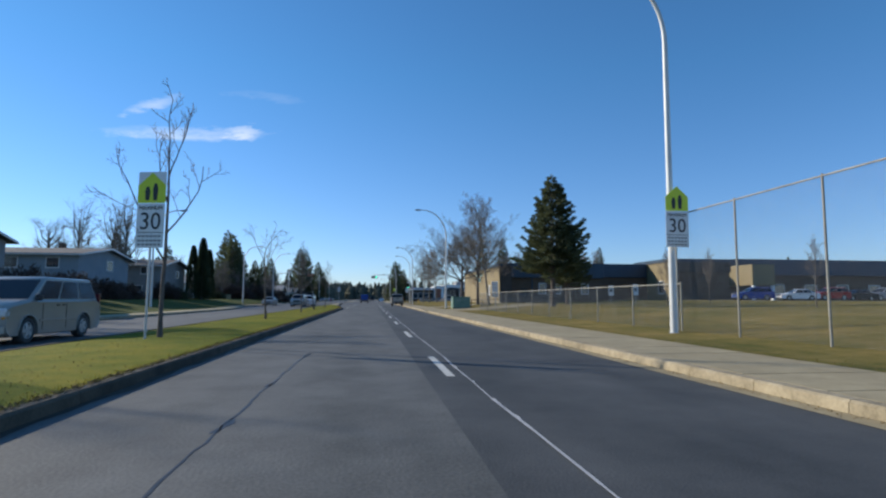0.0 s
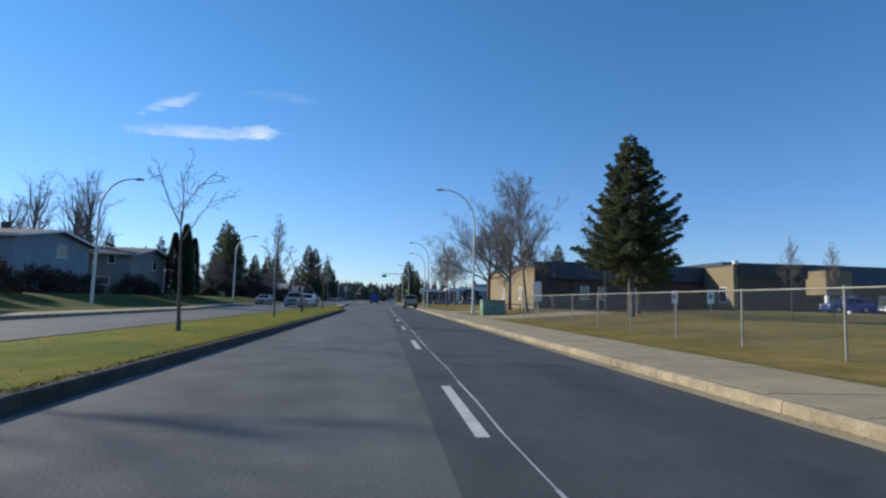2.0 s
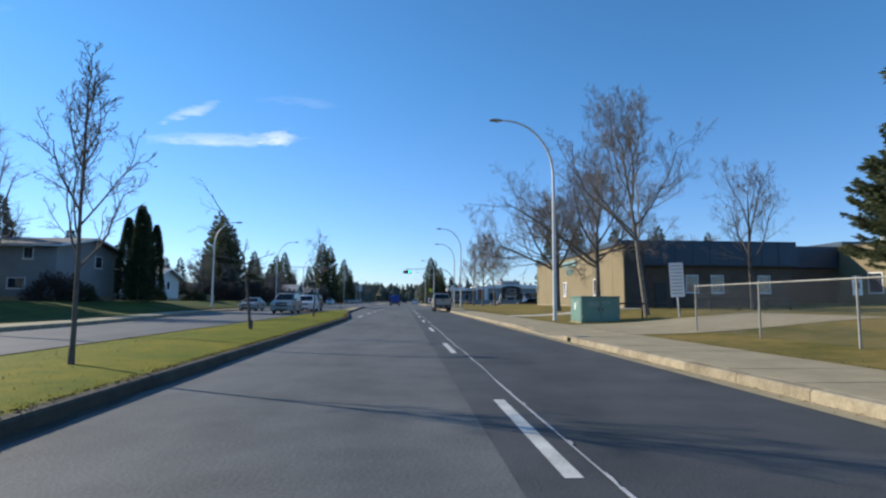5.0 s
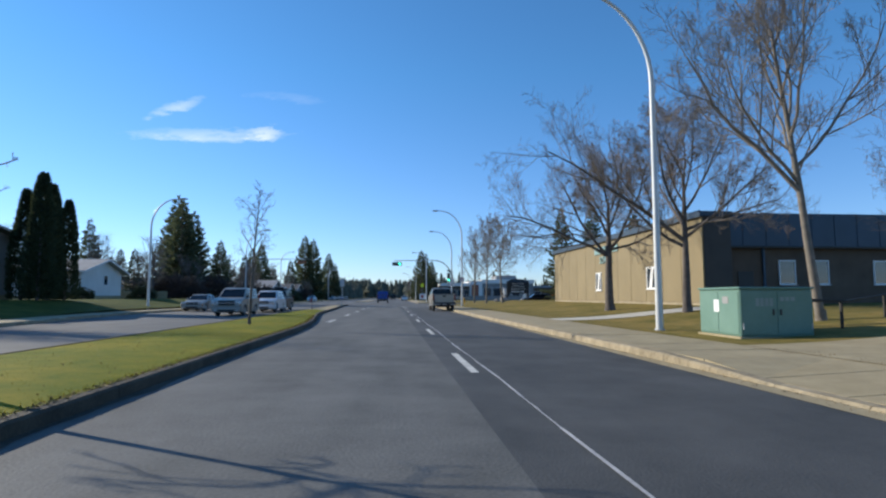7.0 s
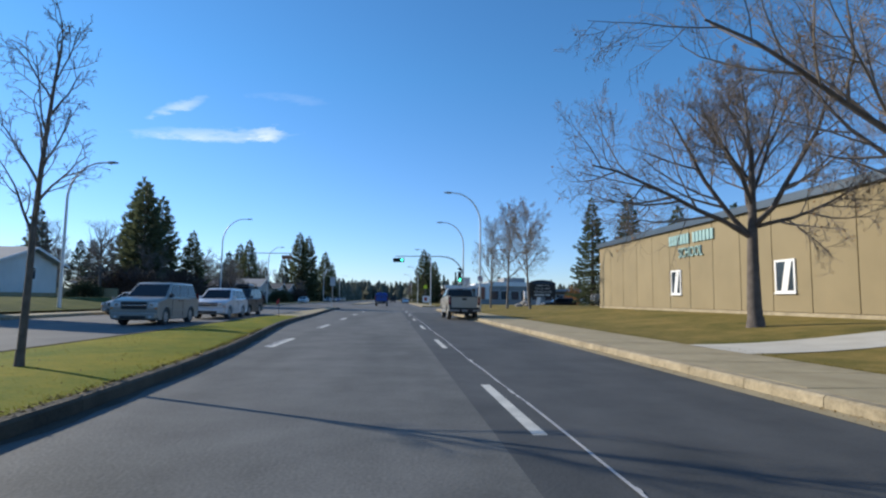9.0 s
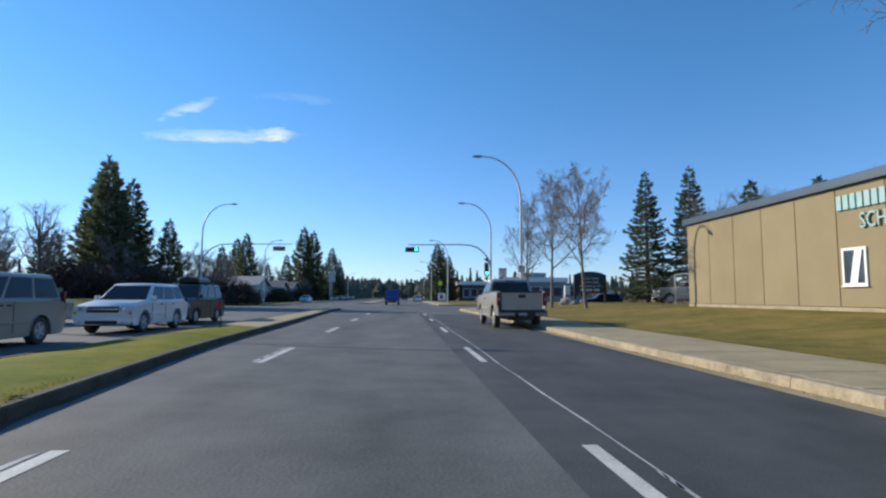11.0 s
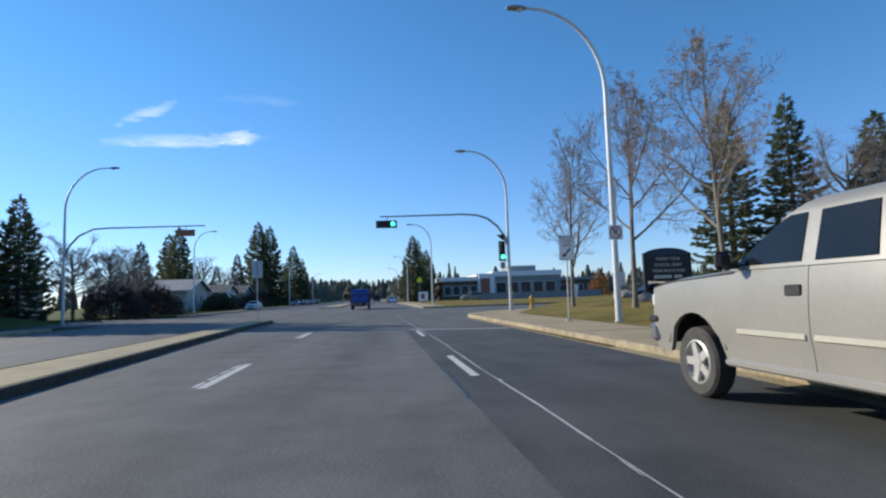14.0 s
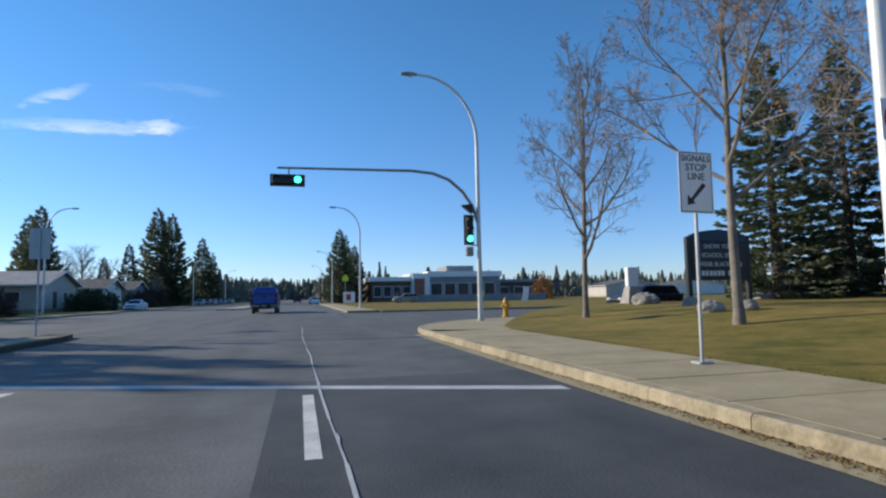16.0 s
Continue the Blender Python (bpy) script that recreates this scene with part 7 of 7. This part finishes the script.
def pickup(m, p, label, bed_mat=None):
    """An extended-cab pickup with an open bed that faces +y."""
    root = thing("pickup_truck", m, label, "pickup truck", "pickups")
    hw, r, rw, fw, y0, y1 = 0.96, 0.395, -1.67, 1.98, -2.88, 2.9

    def bulge(z):
        return hw - 0.05 * ((z - 0.85) / 0.6) ** 2 - (0.018 if z < 0.72 else 0.0)

    def arch(cy, ra, zb):
        def low(y):
            d = ra * ra - (y - cy) ** 2
            return max(zb, 0.42 + math.sqrt(d)) if d > 0 else zb
        return low

    def hood_z(y):
        return 1.37 - 0.05 * (y - 1.2) - 0.035 * max(0, y - 2.3) ** 2 * 4

    for sd in (-1, 1):
        part("bed_side", body_grid(sd, y0, -0.645, arch(rw, 0.56, 0.52), lambda y: 1.445 + 0.015 * (y + 0.75) / -2, bulge, 10, 0.05), p, root, "", True)
        part("fender", body_grid(sd, 1.225, y1 - 0.05, arch(fw, 0.53, 0.47), hood_z, lambda z: bulge(z) - 0.01, 9, 0.05), p, root, "", True)
        for a, b in ((0.235, 1.215), (-0.635, 0.225)):
            dr = part("door", body_grid(sd, a, b, lambda y: 0.47, lambda y: 1.405, bulge, 9, 0.1), p, root, "", True)
            part("moulding", Shape().box(sd * hw - 0.015, sd * hw + 0.012, a + 0.04, b - 0.04, 0.76, 0.81, 0.006), MOULDING, dr, "pale bright door moulding")
        part("door_handle", Shape().box(sd * (hw - 0.02) - 0.02, sd * (hw - 0.02) + 0.02, 0.3, 0.5, 1.13, 1.23, 0.012), BLACK, root, "black door handle")
        part("sill", Shape().box(sd * 0.9 - 0.06, sd * 0.9 + 0.06, -0.95, 1.42, 0.42, 0.5, 0.02), p, root)
        part("bed_rail", Shape().box(sd * 0.91 - 0.05, sd * 0.91 + 0.04, y0 + 0.03, -0.66, 1.45, 1.485, 0.012), BLACK, root)
        part("arch_lip", Shape().tube([(sd * (hw - 0.012), rw + 0.555 * math.cos(a), 0.42 + 0.555 * math.sin(a)) for a in (0.25 + 0.22 * k for k in range(13))], [0.016] * 13, 5), p, root, "", True)
        tl = part("tail_light", Shape().box(sd * 0.9 - 0.075, sd * 0.9 + 0.072, y0 - 0.02, y0 + 0.1, 0.9, 1.41, 0.02), TAIL_RED, root, "dark red tail light")
        part("reverse_lens", Shape().box(sd * 0.9 - 0.055, sd * 0.9 + 0.05, y0 - 0.026, y0 - 0.018, 1.1, 1.2, 0.003), LENS_PINK, tl)
        part("decal", Shape().box(sd * (hw - 0.012) - 0.003, sd * (hw - 0.012) + 0.006, -2.62, -2.4, 1.0, 1.05), LAMP_GREY, root)
        part("mirror", Shape().box(sd * 1.09 - 0.085, sd * 1.09 + 0.085, 1.08, 1.18, 1.4, 1.58, 0.035), BLACK, root)
        part("mirror_arm", Shape().box(sd * 1.0 - 0.06, sd * 1.0 + 0.06, 1.08, 1.13, 1.4, 1.46, 0.01), BLACK, root)
        part("headlight", Shape().box(sd * 0.78 - 0.17, sd * 0.78 + 0.17, y1 - 0.12, y1 - 0.01, 1.0, 1.18, 0.03), HEAD_LENS, root, "clear headlight")
        for cy in (rw, fw):
            wheel(root, sd * (hw - 0.03), cy, r, sd)
            part("wheel_well", Shape().prism([(cy + 0.56 * math.cos(a), 0.42 + 0.56 * math.sin(a)) for a in (math.pi * k / 10 for k in range(11))], 0, sd * 0.6, sd * 0.66), BLACK, root)
            part("well_lining", body_grid(sd, cy - 0.56, cy + 0.56, lambda y: 0.42 + math.sqrt(max(0, 0.58 ** 2 - (y - cy) ** 2)), lambda y: 0.44 + math.sqrt(max(0, 0.58 ** 2 - (y - cy) ** 2)), lambda z: 0.93, 1, 0.07, 0.33), BLACK, root)
    hood = Shape()
    n = 12
    for i in range(n + 1):
        y = 1.2 + (y1 - 0.05 - 1.2) * i / n
        for k in range(9):
            x = -0.945 + 1.89 * k / 8
            hood.v.append((x, y, hood_z(y) + 0.004 + 0.07 * (1 - (x / 0.945) ** 4)))
    hood.f = [(i * 9 + k, i * 9 + 9 + k, i * 9 + 10 + k, i * 9 + 1 + k) for i in range(n) for k in range(8)]
    part("hood", hood, p, root, "", True)
    part("nose", Shape().box(-0.93, 0.93, y1 - 0.2, y1 - 0.06, 0.7, 1.22, 0.06), p, root)
    part("grille", Shape().box(-0.58, 0.58, y1 - 0.1, y1 - 0.02, 0.92, 1.2, 0.02), BLACK, root)
    part("grille_bar", Shape().box(-0.6, 0.6, y1 - 0.04, y1, 1.04, 1.1, 0.01), CHROME, root)
    part("front_bumper", Shape().box(-0.97, 0.97, y1 - 0.16, y1 + 0.08, 0.55, 0.82, 0.06), CHROME, root)
    part("bumper_cap", Shape().box(-0.975, 0.975, y1 - 0.17, y1 + 0.07, 0.8, 0.9, 0.03), BLACK, root)
    part("underbody", Shape().box(-0.5, 0.5, y0 + 0.2, y1 - 0.3, 0.34, 0.62), BLACK, root)
    part("floor_pan", Shape().box(-0.88, 0.88, -0.64, 1.4, 0.44, 0.6), BLACK, root)
    part("bulkhead", Shape().box(-0.9, 0.9, -0.62, 1.22, 0.6, 1.38), BLACK, root)
    # cab above the doors
    rings = [(1.39, 0.935, -0.635, 1.3), (1.62, 0.875, -0.6, 0.95), (1.86, 0.81, -0.555, 0.6), (1.94, 0.77, -0.51, 0.42), (1.98, 0.7, -0.42, 0.3), (2.0, 0.53, -0.28, 0.15)]
    cabin = Shape()
    for z, w, ya, yb in rings:
        cabin.v += [(w, ya + 0.03, z), (w, yb - 0.05, z), (w - 0.06, yb, z), (-w + 0.06, yb, z), (-w, yb - 0.05, z), (-w, ya + 0.03, z), (-w + 0.05, ya, z), (w - 0.05, ya, z)]
    for i in range(len(rings) - 1):
        for k in range(8):
            cabin.f.append((i * 8 + k, i * 8 + (k + 1) % 8, i * 8 + 8 + (k + 1) % 8, i * 8 + 8 + k))
    cabin.f.append(tuple(range(40, 48)))
    part("cabin", cabin, p, root, "", True)

    def glass(nm, q, out):
        s = Shape().add(q + [tuple(a - b for a, b in zip(v, out)) for v in q], [tuple(range(len(q))), tuple(range(2 * len(q) - 1, len(q) - 1, -1))])
        nn = len(q)
        s.f += [(k, (k + 1) % nn, nn + (k + 1) % nn, nn + k) for k in range(nn)]
        part(nm, s, CAR_GLASS, root)

    for sd in (-1, 1):
        def sx(z):
            return sd * (0.935 + (0.81 - 0.935) * (z - 1.39) / 0.47 + 0.012)
        out = (sd * 0.02, 0, 0.004)
        glass("side_window", [(sx(1.43), y, 1.43) for y in (0.3, 1.16)] + [(sx(1.62), 0.9, 1.62), (sx(1.8), 0.62, 1.8), (sx(1.85), 0.5, 1.85), (sx(1.85), 0.3, 1.85)], out)
        glass("side_window", [(sx(1.43), y, 1.43) for y in (-0.44, 0.14)] + [(sx(1.85), 0.14, 1.85), (sx(1.85), -0.4, 1.85)], out)
    def ry(z):
        return -0.635 + 0.08 * (z - 1.39) / 0.47 - 0.012
    glass("rear_window", [(x, ry(z), z) for x, z in ((-0.82, 1.46), (0.82, 1.46), (0.73, 1.83), (0.68, 1.87), (-0.68, 1.87), (-0.73, 1.83))], (0, -0.02, 0))
    def wy(z):
        return 1.3 - 0.7 * (z - 1.39) / 0.47 + 0.016
    glass("windscreen", [(x, wy(z), z) for x, z in ((-0.84, 1.45), (0.84, 1.45), (0.74, 1.84), (-0.74, 1.84))], (0, 0.01, 0.01))
    part("brake_lamp", Shape().box(-0.2, 0.2, -0.56, -0.5, 1.9, 1.935, 0.008), TAIL_RED, root)
    tg = part("tailgate", Shape().box(-0.8, 0.8, y0 - 0.01, y0 + 0.07, 0.72, 1.42, 0.03), p, root, "painted tailgate")
    part("tailgate_cap", Shape().box(-0.8, 0.8, y0 - 0.025, y0 + 0.08, 1.41, 1.46, 0.015), BLACK, tg)
    part("tailgate_handle", Shape().box(-0.14, 0.14, y0 - 0.03, y0 - 0.008, 1.2, 1.33, 0.012), BLACK, tg)
    part("bed_front", Shape().box(-0.9, 0.9, -0.7, -0.65, 0.6, 1.41, 0.01), p, root)
    part("bed_floor", Shape().box(-0.93, 0.93, y0 + 0.08, -0.7, 0.72, 0.76), BLACK, root)
    bp = part("rear_bumper", Shape().box(-0.97, 0.97, y0 - 0.17, y0 - 0.02, 0.5, 0.67, 0.04), DULL_STEEL, root, "dull dirty chrome step bumper")
    part("step_pad", Shape().box(-0.95, 0.95, y0 - 0.175, y0 - 0.01, 0.645, 0.7, 0.012), BLACK, bp)
    part("hitch_recess", Shape().box(-0.32, -0.17, y0 - 0.178, y0 - 0.1, 0.5, 0.64, 0.01), BLACK, bp)
    part("hitch_recess", Shape().box(0.17, 0.5, y0 - 0.178, y0 - 0.1, 0.5, 0.64, 0.01), BLACK, bp)
    part("plate", Shape().box(-0.16, 0.16, y0 - 0.185, y0 - 0.17, 0.53, 0.64), LAMP_GREY, bp)
    part("valance", Shape().box(-0.9, 0.9, y0 + 0.0, y0 + 0.1, 0.5, 0.78), BLACK, root)
    part("tow_hitch", Shape().box(-0.06, 0.06, y0 - 0.28, y0 - 0.02, 0.44, 0.53, 0.01), BLACK, root)
    part("exhaust", Shape().tube([(0.75, -1.0, 0.42), (0.78, y0 + 0.3, 0.42)], [0.035, 0.035], 8), RUST, root)
    if bed_mat:
        rg = random.Random(17)
        for k in range(26):
            a = 1.57 + rg.gauss(0, 0.42)
            rr = 0.572 + abs(rg.gauss(0, 0.035))
            y, z = rw + rr * math.cos(a), 0.42 + rr * math.sin(a)
            w, h = rg.uniform(0.02, 0.07), rg.uniform(0.012, 0.03)
            ring = [(-bulge(z + h * math.sin(t)) - 0.003, y + w * rg.uniform(0.6, 1.1) * math.cos(t), z + h * math.sin(t)) for t in (0, 0.9, 1.8, 2.7, 3.6, 4.5, 5.4)]
            part("rust_patch", Shape().add(ring, [tuple(range(7))]), bed_mat, root, "brown rust above the wheel arch")
    return root


RUST = material("rust", (0.24, 0.11, 0.04), (0.4, 0.27, 0.13), 0.9, scale=6, fine=60, world_space=False)
SILVER = paint("silver_paint", (0.34, 0.325, 0.29))
BEIGE = paint("pewter_paint", (0.33, 0.318, 0.285))
GREY_P = paint("grey_paint", (0.3, 0.3, 0.31))
WHITE_P = paint("white_paint", (0.75, 0.75, 0.75))
DARK_P = paint("dark_green_paint", (0.012, 0.02, 0.024))
NAVY = paint("blue_paint", (0.01, 0.06, 0.3))
RED_P = paint("red_paint", (0.35, 0.02, 0.02))
BLACK_P = paint("black_paint", (0.012, 0.012, 0.014))

pickup(pose(4.3, 94.3, 0), BEIGE, "parked pewter pickup with dark rear window at the kerb", RUST)
vehicle("minivan", pose(-9.9, 17.6, -0.01, 0, 0, 180), "pale silver minivan in the opposite lane", "minivan", minivan(SILVER, group="traffic"))
vehicle("minivan", pose(-10.5, 83.9, -0.01, 0, 0, 180), "silver grey minivan in the opposite lane", "minivan", minivan(SILVER, group="traffic"))
vehicle("suv", pose(-10.0, 91.4, -0.01, 0, 0, 180), "white compact sport utility car in the opposite lane", "suv", suv(WHITE_P, group="traffic"))
dv = vehicle("minivan", pose(-10.4, 97.4, -0.01, 0, 0, 180), "dark van with a roof box in the opposite lane", "minivan", minivan(DARK_P, group="traffic"))
part("roof_box", Shape().box(-0.5, 0.5, -1.6, 0.2, 1.8, 2.12, 0.1), BLACK_P, dv, "black roof box")
part("roof_bar", Shape().box(-0.75, 0.75, -1.2, -1.15, 1.74, 1.8), BLACK, dv)
part("roof_bar", Shape().box(-0.75, 0.75, -0.2, -0.15, 1.74, 1.8), BLACK, dv)
vehicle("sedan", pose(-16.6, 95.4, -0.01, 0, 0, 180), "silver sedan parked at the far kerb", "sedan", sedan(SILVER))
vehicle("sedan", pose(-19.4, 183, 0, 0, 0, 180), "white sedan parked at the far kerb", "sedan", sedan(WHITE_P))
for k in range(7):
    vehicle("sedan", pose(-19.6, 232 + 9 * k, 0, 0, 0, 180), "parked car in a row along the far kerb", "sedan", sedan((GREY_P, BLACK_P, SILVER, NAVY)[k % 4], group="parked row"))
tr = pickup(pose(-1.8, 156, 0.0) @ Matrix.Scale(1.15, 4), NAVY, "blue flatbed truck driving away past the junction")
part("bed_load", Shape().box(-0.85, 0.85, -2.6, -0.85, 0.8, 1.85, 0.1), NAVY, tr, "blue tarpaulin load")
pickup(pose(0.4, 255, 0.0), BLACK_P, "dark pickup far ahead in the lane")
for x, y, mt in ((8.3, 240, WHITE_P), (4.0, 222, WHITE_P), (4.0, 232, GREY_P), (4.0, 246, SILVER)):
    vehicle("sedan", pose(x, y, 0.12 if x > 5 else 0), "pale car parked far along the road", "sedan", sedan(mt, group="far parked cars"))
for x, y, a, mt, kind in ((54, 65, -15, WHITE_P, "sedan"), (58.8, 65.4, 0, RED_P, "suv"), (50, 68, -10, NAVY, "suv"), (63.2, 65.8, 0, BLACK_P, "sedan"), (67.6, 66.2, 0, GREY_P, "suv"), (72, 66.5, 5, SILVER, "sedan"), (77, 67, 0, BLACK_P, "suv")):
    vehicle(kind, pose(x, y, 1.155, 0, 0, 90 + a), "car parked in the school car park", kind, (sedan if kind == "sedan" else suv)(mt, group="car park"))
for x, y, a, mt in ((24.0, 137, 88, BLACK_P), (35, 137, 90, GREY_P), (20, 205, 90, SILVER)):
    vehicle("suv", pose(x, y, 0.0 if y < 150 else 0.12, 0, 0, a), "car standing on the cross street", "suv", suv(mt, group="cross street cars"))
pickup(pose(25.2, 118.2, lawn_right(25, 118), 0, 0, 82), SILVER, "silver pickup parked on the grass beside the spruces")
